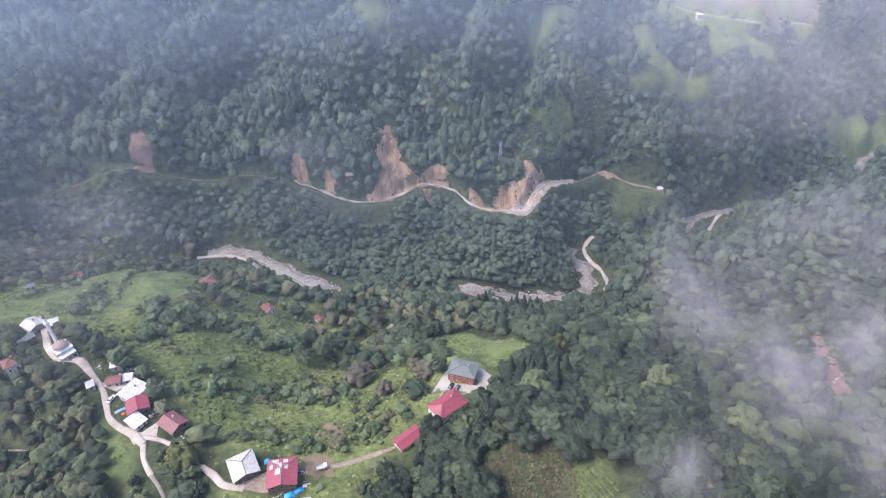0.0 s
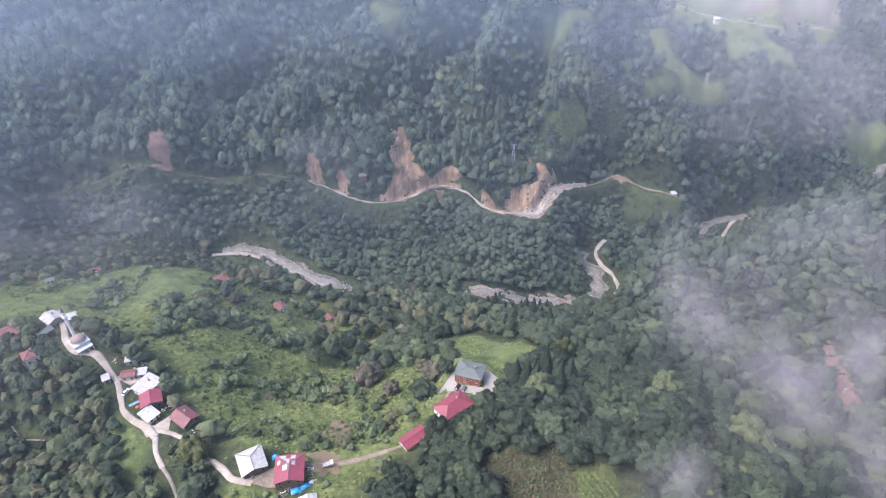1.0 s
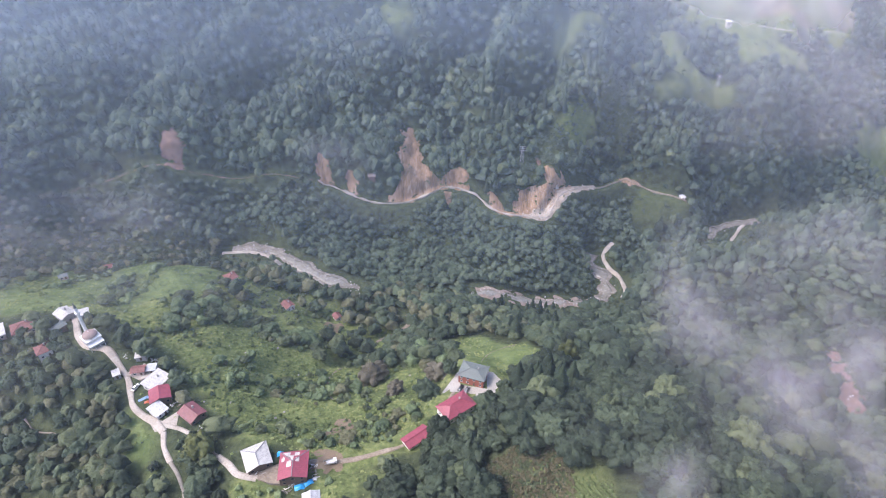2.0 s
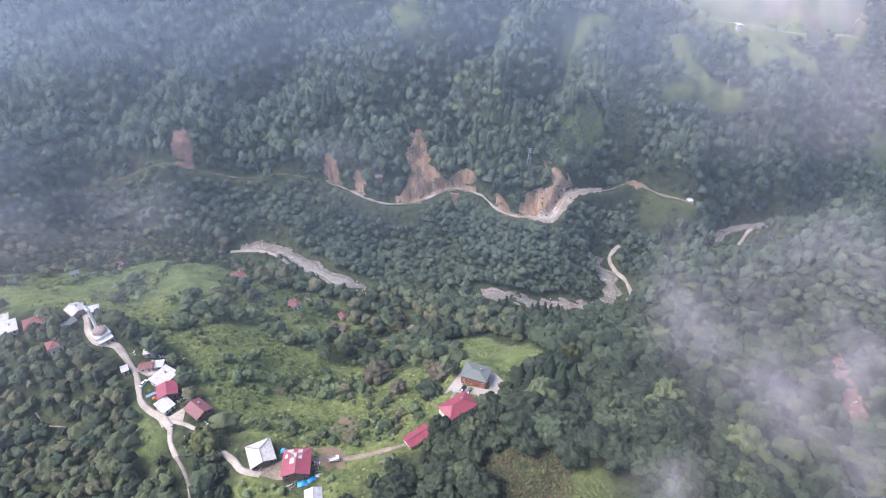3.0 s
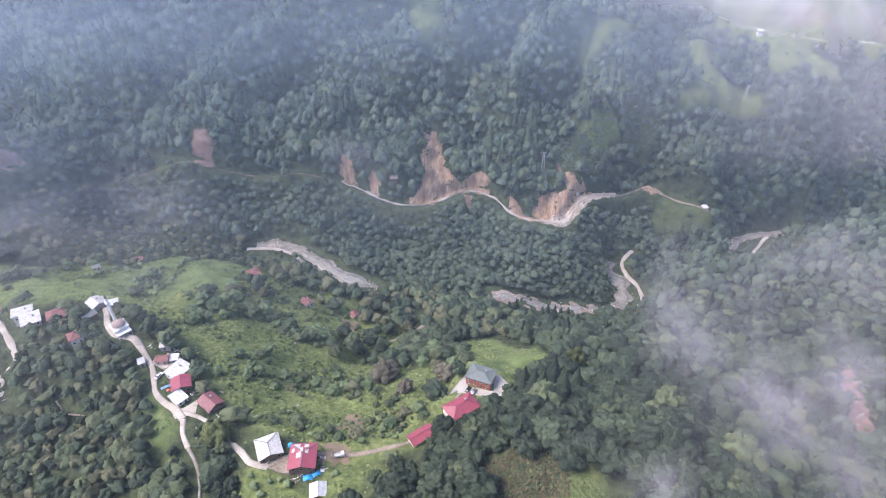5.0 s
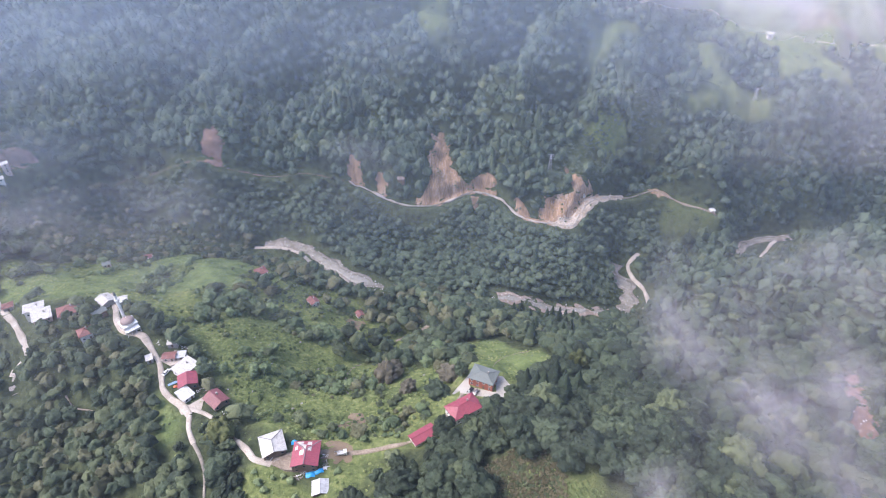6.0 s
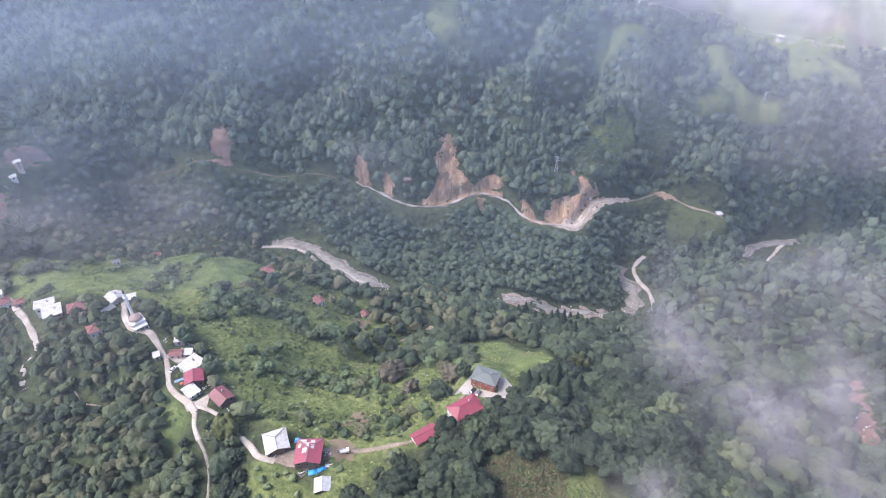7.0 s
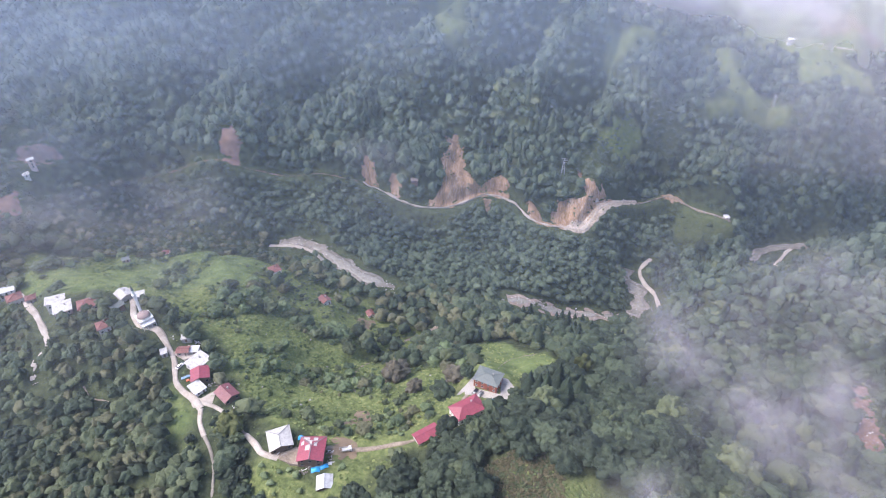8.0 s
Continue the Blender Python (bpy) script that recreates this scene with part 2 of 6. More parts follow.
SLIDE_WEST = [(-261, 458), (-267, 444), (-262, 434), (-250, 437), (-250, 450)]
SLIDE_NARROW = [(-141, 486), (-133, 485), (-129, 474), (-124, 465), (-134, 461), (-138, 470)]
SLIDE_SMALL = [(-112, 476), (-103, 475), (-102, 464), (-109, 463)]
SLIDE_BANK = [(171, 564), (172, 556), (194, 557), (190, 564), (181, 566)]
SLIDE_FAR_WEST = [(-387, 345), (-377, 346), (-374, 362), (-378, 379), (-389, 378), (-388, 362)]
SLIDE_EDGE = [(-374, 300), (-362, 287), (-356, 300), (-368, 314)]
SLIDES = (SLIDE_MAIN, SLIDE_SADDLE, SLIDE_SPILL, SLIDE_FACE, SLIDE_EAST, SLIDE_LEDGE, SLIDE_WEST, SLIDE_NARROW, SLIDE_SMALL, SLIDE_BANK, SLIDE_FAR_WEST, SLIDE_EDGE)
SLIDE_NEAR = [(227, 257), (235, 258), (223, 234), (216, 217), (213, 201), (207, 196), (203, 200), (204, 212), (208, 225)]
SOIL_PATCH = [(-56, 152), (-47.5, 152), (-46, 159), (-49.5, 166), (-53.5, 164)]

MEADOWS = {
    "bowl": [(-280, 224), (-330, 262), (-290, 285), (-238, 327), (-205, 350), (-186, 333), (-184, 300), (-158, 280), (-140, 262), (-112, 258), (-93, 266), (-80, 246), (-66, 236), (-40, 222), (-12, 226),
             (-2, 252), (-2, 275), (14, 284), (50, 232), (36, 203), (22, 186), (-8, 146), (-38, 132), (-56, 126), (-59, 136), (-92, 145), (-118, 166), (-152, 201), (-200, 222)],
    "bank": [(-147, 155), (-132, 148), (-124, 138), (-117, 122), (-126, 124), (-137, 139)],
    "top": [(-106, 730), (-104, 690), (-94, 645), (-84, 622), (-72, 626), (-62, 648), (-70, 705), (-66, 730)],
    "upper": [(97, 678), (150, 694), (148, 684), (124, 670), (110, 663), (98, 656)],
    "shoulder": [(240, 698), (264, 682), (298, 714), (317, 676), (311, 661), (262, 648), (208, 629), (210, 637), (234, 652)],
    "summit": [(281, 808), (338, 806), (382, 793), (436, 771), (442, 760), (411, 744), (338, 712), (332, 728), (328, 778), (290, 764), (270, 772)],
    "fields": [(236, 826), (279, 822), (338, 804), (382, 790), (430, 788), (505, 814), (540, 852), (566, 930), (545, 985), (400, 980), (300, 930), (236, 900)],
    "strip": [(222, 776), (236, 778), (258, 701), (266, 688), (251, 672), (238, 696)],
    "hump": [(-240, 236), (-262, 262), (-258, 284), (-252, 318), (-254, 350), (-240, 352), (-220, 324), (-214, 304), (-233, 296), (-232, 276), (-222, 248), (-221, 234)],
    "crest": [(-207, 301), (-224, 340), (-206, 352), (-184, 330), (-174, 303), (-168, 262), (-182, 252), (-192, 247), (-200, 238), (-210, 240), (-214, 280)],
    "terrace": [(-318, 262), (-289, 268), (-263, 256), (-236, 240), (-230, 226), (-246, 214), (-282, 222), (-310, 236)],
    "hut": [(189, 555), (185, 534), (237, 531), (246, 543), (207, 557)],
    "near": [(41, 111), (48, 112), (56, 107), (57, 94), (40, 94)],
    "bottom": [(498, 706), (540, 760), (690, 840), (690, 800), (583, 737), (529, 698)],
    "cottage": [(-136, 300), (-120, 310), (-106, 300), (-108, 272), (-128, 274)],
    "house": [(-182, 322), (-158, 326), (-150, 308), (-158, 292), (-178, 294)],
    "glade": [(-100, 300), (-84, 312), (-78, 298), (-82, 282), (-98, 284)],
    "shed": [(-54, 128), (-28, 130), (-32, 108), (-52, 106)],
    "yard": [(-84, 121), (-66, 122), (-54, 112), (-60, 104), (-92, 104)],
    "dry": [(17, 117), (25, 121), (32, 120), (39, 115), (38, 96), (15, 96)],
    "gap": [(91, 555), (117, 557), (143, 593), (124, 597)],
}

# open, lightly wooded ground between the meadow and the stream
OPEN_WOOD = [(-205, 348), (-165, 350), (-115, 335), (-75, 318), (-45, 290), (-50, 245), (-66, 236), (-80, 246), (-93, 266), (-112, 258), (-140, 262), (-158, 280), (-184, 300), (-186, 333)]


def smooth_line(points, step):
    """Points at even steps along a smooth curve through the given ones."""
    p = np.array(points, float)
    p = np.vstack([2 * p[0] - p[1], p, 2 * p[-1] - p[-2]])
    out = []
    for k in range(1, len(p) - 2):
        a, b, c, d = p[k - 1:k + 3]
        for t in np.arange(0, 1, step / max(step, np.linalg.norm(c - b))):
            out.append(0.5 * (2 * b + (c - a) * t + (2 * a - 5 * b + 4 * c - d) * t * t + (3 * b - a - 3 * c + d) * t ** 3))
    out.append(p[-2])
    return np.array(out)


def within(polygon, x, y):
    """Which of the places x, y lie in the polygon."""
    inside = np.zeros(np.shape(x), bool)
    for (ax, ay), (bx, by) in zip(polygon, polygon[1:] + polygon[:1]):
        if ay != by:
            inside ^= ((ay > y) != (by > y)) & (x < (bx - ax) * (y - ay) / (by - ay) + ax)
    return inside


def edge_distance(polygon, x, y):
    """Distance to the polygon's outline, positive inside."""
    best = np.full(np.shape(x), 1e9)
    for (ax, ay), (bx, by) in zip(polygon, polygon[1:] + polygon[:1]):
        ux, uy = bx - ax, by - ay
        t = np.clip(((x - ax) * ux + (y - ay) * uy) / (ux * ux + uy * uy), 0, 1)
        best = np.minimum(best, np.hypot(x - ax - t * ux, y - ay - t * uy))
    return np.where(within(polygon, x, y), best, -best)


WAVES = np.random.default_rng(5)
RIPPLES = [(WAVES.uniform(0, math.tau), WAVES.uniform(0, math.tau), w) for w in (170, 120, 90, 70, 52, 41, 33, 25, 19, 14, 10, 7.5) for _ in range(3)]


def roughness(x, y, longest=200, shortest=5):
    """Uneven ground: waves of many lengths and directions, about -1 to 1 per metre of length / 40."""
    total = np.zeros(np.shape(x))
    for way, phase, length in RIPPLES:
        if shortest <= length <= longest:
            k = math.tau / length
            total = total + length / 40 * np.sin(k * (x * math.cos(way) + y * math.sin(way)) + phase + 1.7 * np.sin(k * 0.37 * (y * math.cos(way) - x * math.sin(way))))
    return total


# name, centre line, half width, how much it is cut into the slope
BENCHES = [(FIELD_PATH, 1.4), (VILLAGE_ROAD, 3.0), (DOWN_ROAD, 2.2), (YARD_ROAD, 2.6), (WEST_TRACK, 2.6), (WEST_PATH, 1.2), (FAR_TRACK, 3.0), (FAR_TRACK_WEST, 2.0),
           (TOP_ROAD, 3.0), (EAST_TRACK, 3.2), (EAST_TRACK_B, 3.0), (BED_WEST, 8.0), (BED_MID, 8.0), (BED_EAST, 7.0), (BED_BEND, 7.0), (BED_FAR, 10.0)]
LEVELS = []
for bench_line, half in BENCHES:
    mids = smooth_line(bench_line, 3.0)
    levels = height(mids[:, 0], mids[:, 1])
    for _ in range(12):
        levels[1:-1] = (levels[:-2] + 2 * levels[1:-1] + levels[2:]) / 4
    if half >= 7:
        levels = np.minimum.accumulate(levels) - 1.0
    LEVELS.append((mids, levels, half))
PADS = [(10, 190, 13, None), (-62, 124, 10, None), (-79, 131, 9, None), (1, 166, 10, None), (-181, 193, 10, None), (-140, 168, 7, None), (-119, 154, 6, None)]


def ground(x, y, detail=True):
    """The finished ground: landform, unevenness, benches for roads and the stream's bed."""
    x, y = np.broadcast_arrays(np.asarray(x, float), np.asarray(y, float))
    z = height(x, y)
    if detail:
        far = np.clip((y - 330) / 120, 0, 1)
        above = y - np.interp(x, [p[0] for p in FAR_ROAD], [p[1] for p in FAR_ROAD])
        upper = np.clip((above - 45) / 60, 0, 1)
        # spurs and gullies that climb the far slope, except on the upper fields
        for shape in (MEADOWS["summit"], MEADOWS["bottom"], MEADOWS["fields"], MEADOWS["strip"], MEADOWS["shoulder"], [(60, 715), (60, 760), (200, 775), (200, 735)]):
            if np.any(y > 600):
                upper = upper * np.clip((-edge_distance(shape, x, y) - 6) / 45, 0, 1)
        across = 0.82 * x - 0.5 * (y - 500) + 16 * np.sin(y / 61 + x / 140) + 9 * np.sin(x / 37 - y / 90)
        spur = np.abs(np.sin(math.pi / 92 * across)) ** 0.8 - 0.64
        rib = np.abs(np.sin(math.pi / 31 * (across + 0.5 * y))) - 0.64
        z = z + upper * (36.0 * spur + 9.0 * rib)
        z = z + np.clip((above - 110) / 80, 0, 1) * upper * 14.0 * spur
        z = z + roughness(x, y, 60, 5) * (0.45 + 0.5 * far) + roughness(x, y, 130, 65) * (0.5 * far + 1.0 * np.clip((y - 505) / 70, 0, 1))
    flat_x, flat_y, flat_z = x.ravel(), y.ravel(), z.ravel().copy()
    for mids, levels, half in LEVELS:
        lo, hi = mids.min(0) - 30, mids.max(0) + 30
        near = np.nonzero((flat_x > lo[0]) & (flat_x < hi[0]) & (flat_y > lo[1]) & (flat_y < hi[1]))[0]
        for k in range(0, len(near), 4000):
            i = near[k:k + 4000]
            d2 = (flat_x[i, None] - mids[:, 0]) ** 2 + (flat_y[i, None] - mids[:, 1]) ** 2
            j = d2.argmin(1)
            d = np.sqrt(d2[np.arange(len(i)), j])
            w = np.clip((half + 8 - d) / 5.5, 0, 1)
            w = w * w * (3 - 2 * w)
            flat_z[i] += (levels[j] - 0.35 - flat_z[i]) * w
    for px, py, radius, level in PADS:
        d = np.hypot(flat_x - px, flat_y - py)
        w = np.clip((radius + 6 - d) / 6.0, 0, 1)
        flat_z += (float(height(px, py)) - flat_z) * w * w * (3 - 2 * w)
    return flat_z.reshape(x.shape)


def spot(x, y):
    return float(ground(x, y))


def mesh_object(name, verts, faces, mat, smooth=True, parent=None):
    """One mesh object from arrays of corners and of equal-sided faces."""
    verts, faces = np.asarray(verts, np.float32), np.asarray(faces, np.int32)
    me = bpy.data.meshes.new(name)
    n, sides = faces.shape
    me.vertices.add(len(verts))
    me.vertices.foreach_set("co", verts.ravel())
    me.loops.add(n * sides)
    me.loops.foreach_set("vertex_index", faces.ravel())
    me.polygons.add(n)
    me.polygons.foreach_set("loop_start", np.arange(0, n * sides, sides, dtype=np.int32))
    me.polygons.foreach_set("loop_total", np.full(n, sides, np.int32))
    me.polygons.foreach_set("use_smooth", np.full(n, smooth))
    for one in (mat if isinstance(mat, (list, tuple)) else [mat]):
        me.materials.append(one)
    me.update(calc_edges=True)
    ob = new(name, me)
    ob.parent = parent
    return ob


def grid_faces(rows, cols):
    a = np.arange(rows * cols).reshape(rows, cols)
    return np.stack([a[:-1, :-1], a[:-1, 1:], a[1:, 1:], a[1:, :-1]], -1).reshape(-1, 4)


# brushy gaps in the far woods
BRUSH = [(166, 610, 20, 17), (93, 545, 22, 14), (62, 520, 14, 10)]
# the ground sheet: fine where the valley is seen, coarse out to the horizon
gx = np.r_[np.linspace(-4200, -700, 22)[:-1], np.linspace(-700, -430, 46)[:-1], np.linspace(-430, 470, 301)[:-1], np.linspace(470, 760, 50)[:-1], np.linspace(760, 4200, 22)]
gy = np.r_[np.linspace(-3500, 30, 22)[:-1], np.linspace(30, 620, 198)[:-1], np.linspace(620, 1000, 77)[:-1], np.linspace(1000, 4600, 24)]
GX, GY = np.meshgrid(gx, gy)
outward = np.clip((np.maximum(np.abs(GX) - 800, np.maximum(GY - 1300, -300 - GY))) / 500, 0, 1)
edge_z = np.clip(height(np.clip(GX, -900, 900), np.clip(GY, -350, 1500)), -120, 520)
GZ = np.where(outward > 0, edge_z, ground(GX, GY)) * 1.0
cover = np.zeros(GX.shape)
ROUGH_CLEARINGS = {"hut": 0.3, "upper": 0.55, "shoulder": 0.55, "strip": 0.55, "top": 0.55, "near": 0.5}
for shape in [*[m for key, m in MEADOWS.items() if key not in ("dry", *ROUGH_CLEARINGS)], OPEN_WOOD]:
    cover = np.maximum(cover, np.clip(edge_distance(shape, GX, GY) / 6 + 0.6 + 0.25 * roughness(GX, GY, 33, 7), 0, 1))

UPPER_FIELD = [(0, 200), (6, 284), (30, 290), (60, 230), (36, 200)]
mown = np.zeros(GX.shape)
for shape in (MEADOWS["hump"], MEADOWS["crest"], MEADOWS["terrace"], MEADOWS["bank"], UPPER_FIELD):
    mown = np.maximum(mown, np.clip(edge_distance(shape, GX, GY) / 5 + 0.5 + 0.25 * roughness(GX, GY, 33, 7), 0, 0.9))
for key, grassy in ROUGH_CLEARINGS.items():
    cover = np.maximum(cover, grassy * np.clip(edge_distance(MEADOWS[key], GX, GY) / 6 + 0.6 + 0.25 * roughness(GX, GY, 33, 7), 0, 1))
for cx, cy, rx, ry in BRUSH:
    cover = np.maximum(cover, 0.15 * np.clip((1.2 - np.hypot((GX - cx) / rx, (GY - cy) / ry)) * 3, 0, 1))

GRASS = bpy.data.materials.new("hillside_grass")
GRASS.use_nodes = True
gt = GRASS.node_tree
gb = gt.nodes["Principled BSDF"]
gb.inputs["Roughness"].default_value = 0.95
gb.inputs["Specular IOR Level"].default_value = 0.1
gc = gt.nodes.new("ShaderNodeTexCoord").outputs["Object"]


def grass_ramp(stops, scale, detail=6):
    n, r = gt.nodes.new("ShaderNodeTexNoise"), gt.nodes.new("ShaderNodeValToRGB")
    n.inputs["Scale"].default_value, n.inputs["Detail"].default_value, n.inputs["Roughness"].default_value = scale, detail, 0.65
    gt.links.new(gc, n.inputs["Vector"])
    gt.links.new(n.outputs["Fac"], r.inputs["Fac"])
    r.color_ramp.elements[0].position, r.color_ramp.elements[1].position = 0.36, 0.66
    r.color_ramp.elements[0].color, r.color_ramp.elements[1].color = (*stops[0], 1), (*stops[-1], 1)
    for k, c in enumerate(stops[1:-1]):
        r.color_ramp.elements.new(0.36 + 0.3 * (k + 1) / (len(stops) - 1)).color = (*c, 1)
    return n.outputs["Fac"], r.outputs["Color"]


patch, meadow_colour = grass_ramp([(0.082, 0.106, 0.04), (0.138, 0.17, 0.058), (0.192, 0.224, 0.078), (0.244, 0.245, 0.108)], 0.035)
tuft, tuft_colour = grass_ramp([(0.047, 0.068, 0.029), (0.124, 0.157, 0.06), (0.242, 0.255, 0.108)], 0.4)
_, mown_colour = grass_ramp([(0.08, 0.115, 0.045), (0.13, 0.172, 0.064), (0.185, 0.224, 0.09)], 0.09)
_, wood_colour = grass_ramp([(0.03, 0.04, 0.022), (0.056, 0.07, 0.036), (0.085, 0.1, 0.05)], 0.25)
mix_a, mix_b, attr = gt.nodes.new("ShaderNodeMix"), gt.nodes.new("ShaderNodeMix"), gt.nodes.new("ShaderNodeAttribute")
mix_a.data_type = mix_b.data_type = "RGBA"
attr.attribute_name = "cover"
mix_a.inputs["Factor"].default_value = 0.62
gt.links.new(meadow_colour, mix_a.inputs["A"])
gt.links.new(tuft_colour, mix_a.inputs["B"])
gt.links.new(attr.outputs["Fac"], mix_b.inputs["Factor"])
gt.links.new(wood_colour, mix_b.inputs["A"])
mix_c, mown_attr = gt.nodes.new("ShaderNodeMix"), gt.nodes.new("ShaderNodeAttribute")
mix_c.data_type = "RGBA"
mown_attr.attribute_name = "mown"
gt.links.new(mown_attr.outputs["Fac"], mix_c.inputs["Factor"])
gt.links.new(mix_a.outputs["Result"], mix_c.inputs["A"])
gt.links.new(mown_colour, mix_c.inputs["B"])
gt.links.new(mix_c.outputs["Result"], mix_b.inputs["B"])
gt.links.new(mix_b.outputs["Result"], gb.inputs["Base Color"])
gbump = gt.nodes.new("ShaderNodeBump")
gbump.inputs["Strength"].default_value, gbump.inputs["Distance"].default_value = 0.9, 1.6
gt.links.new(tuft, gbump.inputs["Height"])
gt.links.new(gbump.outputs["Normal"], gb.inputs["Normal"])

terrain = mesh_object("ground", np.stack([GX, GY, GZ], -1).reshape(-1, 3), grid_faces(*GX.shape), GRASS)
terrain.data.attributes.new("cover", "FLOAT", "POINT").data.foreach_set("value", cover.ravel().astype(np.float32))
terrain.data.attributes.new("mown", "FLOAT", "POINT").data.foreach_set("value", mown.ravel().astype(np.float32))
tagged(terrain, "steep green valley sides with meadow and forest floor", "ground", kind="structure")


def ribbon(name, line, half, mat, label, category, lift=0.3, wobble=0.12, across=5, step=2.5):
    """A strip laid along a line on the ground, with frayed edges."""
    mids = smooth_line(line, step)
    way = np.gradient(mids, axis=0)
    way /= np.linalg.norm(way, axis=1)[:, None]
    side = np.stack([-way[:, 1], way[:, 0]], -1)
    s = np.linspace(-1, 1, across)
    fray = half + wobble * roughness(mids[:, 0] * 1.1, mids[:, 1] * 1.1, 41, 14)
    places = mids[:, None] + side[:, None] * (s[None, :, None] * fray[:, None, None])
    z = ground(places[..., 0], places[..., 1])
    mid_z = z[:, across // 2][:, None]
    z = np.clip(z, mid_z - 0.4, mid_z + 0.4) + lift - 0.25 * np.abs(s)[None] ** 3
    rows, cols = z.shape
    body = np.concatenate([places, z[..., None]], -1)
    skirt = body.copy()
    skirt[..., 2] -= 1.2
    left = np.stack([skirt[:, 0], body[:, 0]], 1)
    right = np.stack([body[:, -1], skirt[:, -1]], 1)
    verts = np.concatenate([left[:, :1], body, right[:, 1:]], 1)
    ob = mesh_object(name, verts.reshape(-1, 3), grid_faces(rows, cols + 2)[:, ::-1], mat)
    return tagged(ob, label, category, kind="structure")


ribbon("road", VILLAGE_ROAD, 1.5, ROAD_PALE, "pale concrete village lane along the ridge", "road", lift=0.6)
ROAD_GREY = material("road_grey", [(0.15, 0.135, 0.112), (0.22, 0.2, 0.17), (0.3, 0.275, 0.235)], 0.9, 0.12, 1.5, 0.3)
ribbon("road", DOWN_ROAD[:3], 1.15, ROAD_PALE, "pale concrete lane leaving the hamlet", "road", lift=0.42)
ribbon("road", DOWN_ROAD[2:], 0.8, ROAD_GREY, "narrow grey-brown lane running down the hillside", "road", lift=0.38)
ribbon("road", YARD_ROAD[:3], 1.1, ROAD_PALE, "pale concrete drive to the dark red house", "road", lift=0.38)
ribbon("road", YARD_ROAD[2:5], 0.55, ROAD_DIRT, "narrow dirt lane among trees", "road", lift=0.3)
ribbon("road", YARD_ROAD[4:8], 1.05, ROAD_PALE, "pale concrete ramp up to the farmyard", "road", lift=0.38)
ribbon("road", YARD_ROAD[7:], 1.05, ROAD_DIRT, "sandy dirt lane between the farmhouses", "road", lift=0.34)
ribbon("road", WEST_TRACK, 1.8, ROAD_PALE, "pale winding lane below the village", "road")
ribbon("path", WEST_PATH, 0.3, ROAD_DIRT, "pale footpath through the trees", "path")
ribbon("road", FAR_TRACK[:15], 0.85, ROAD_PALE, "freshly cut pale dirt road across the slope", "road", lift=1.8, wobble=0.5)
ribbon("road", FAR_TRACK[14:], 0.8, ROAD_DIRT, "narrow dirt track to the white hut", "road", lift=1.6, wobble=0.3)
ribbon("road", FAR_TRACK_WEST, 0.3, SOIL_RED, "overgrown dirt road across the wooded slope", "road")
ribbon("road", TOP_ROAD, 1.4, ROAD_PALE, "pale road over the upper meadow", "road", lift=0.5)
ribbon("road", EAST_TRACK, 1.9, ROAD_PALE, "pale gravel road beside the stream", "road", lift=0.9)
ribbon("road", EAST_TRACK_B, 2.0, ROAD_PALE, "pale gravel road beside the stream", "road", lift=0.9)
ribbon("road", WEST_BANK_TRACK, 1.6, ROAD_PALE, "pale track along the stream's near bank", "road", lift=0.9)
ribbon("road", SECOND_ROAD, 1.6, ROAD_PALE, "pale farm road high on the far slope", "road", lift=0.7)
ribbon("path", MEADOW_PATH, 0.35, ROAD_DIRT, "trodden footpath through the upper field", "path", lift=0.25, wobble=0.08, across=3)
ribbon("path", BOWL_PATH, 0.5, ROAD_DIRT, "faint trodden path in the meadow", "path", lift=0.2, wobble=0.1, across=3)
ribbon("path", FIELD_PATH, 1.1, ROAD_DIRT, "bare earth track among the trees", "path", lift=0.3)
RIVER_EARTH = material("river_earth", [(0.15, 0.112, 0.088), (0.24, 0.185, 0.15), (0.36, 0.3, 0.255)], 0.92, 0.09, 0.8, 0.8, depth=0.5)
for bed, half_bed in ((BED_WEST, 5.4), (BED_MID, 7.0), (BED_EAST, 6.8), (BED_BEND, 4.5), (BED_FAR, 9.0)):
    ribbon("riverbed", bed, half_bed, RIVER_EARTH if bed is BED_MID else GRAVEL, "stony riverbed with pale boulders", "riverbed", wobble=0.35 if bed is BED_BEND else 1.0, across=9, lift=1.0 if bed is BED_BEND else 0.3)
    ribbon("water", bed, 2.6, WATER, "shallow murky mountain stream", "water", lift=1.2 if bed is BED_BEND else 0.55, wobble=0.3 if bed is BED_BEND else 0.9)


def patch_sheet(name, polygon, mat, label, category, step=2.0, lift=0.7, relief=0.16):
    """An irregular bare patch lying on the ground."""
    p = np.array(polygon)
    xs, ys = np.arange(p[:, 0].min() - 4, p[:, 0].max() + 4, step), np.arange(p[:, 1].min() - 4, p[:, 1].max() + 4, step)
    X, Y = np.meshgrid(xs, ys)
    inside = edge_distance(polygon, X, Y) + 1.6 * roughness(X, Y, 14, 5)
    Z = ground(X, Y) + lift * np.clip(inside + 1.2, -3, 1) + relief * np.clip(inside / 3, 0, 1) * roughness(X * 1.7, Y * 0.6, 25, 7)
    faces = grid_faces(*X.shape)
    keep = (inside.ravel()[faces] > -1.5).any(1)
    used, new_faces = np.unique(faces[keep], return_inverse=True)
    verts = np.stack([X, Y, Z], -1).reshape(-1, 3)[used]
    ob = mesh_object(name, verts, new_faces.reshape(-1, 4), mat)
    return tagged(ob, label, category, kind="structure")


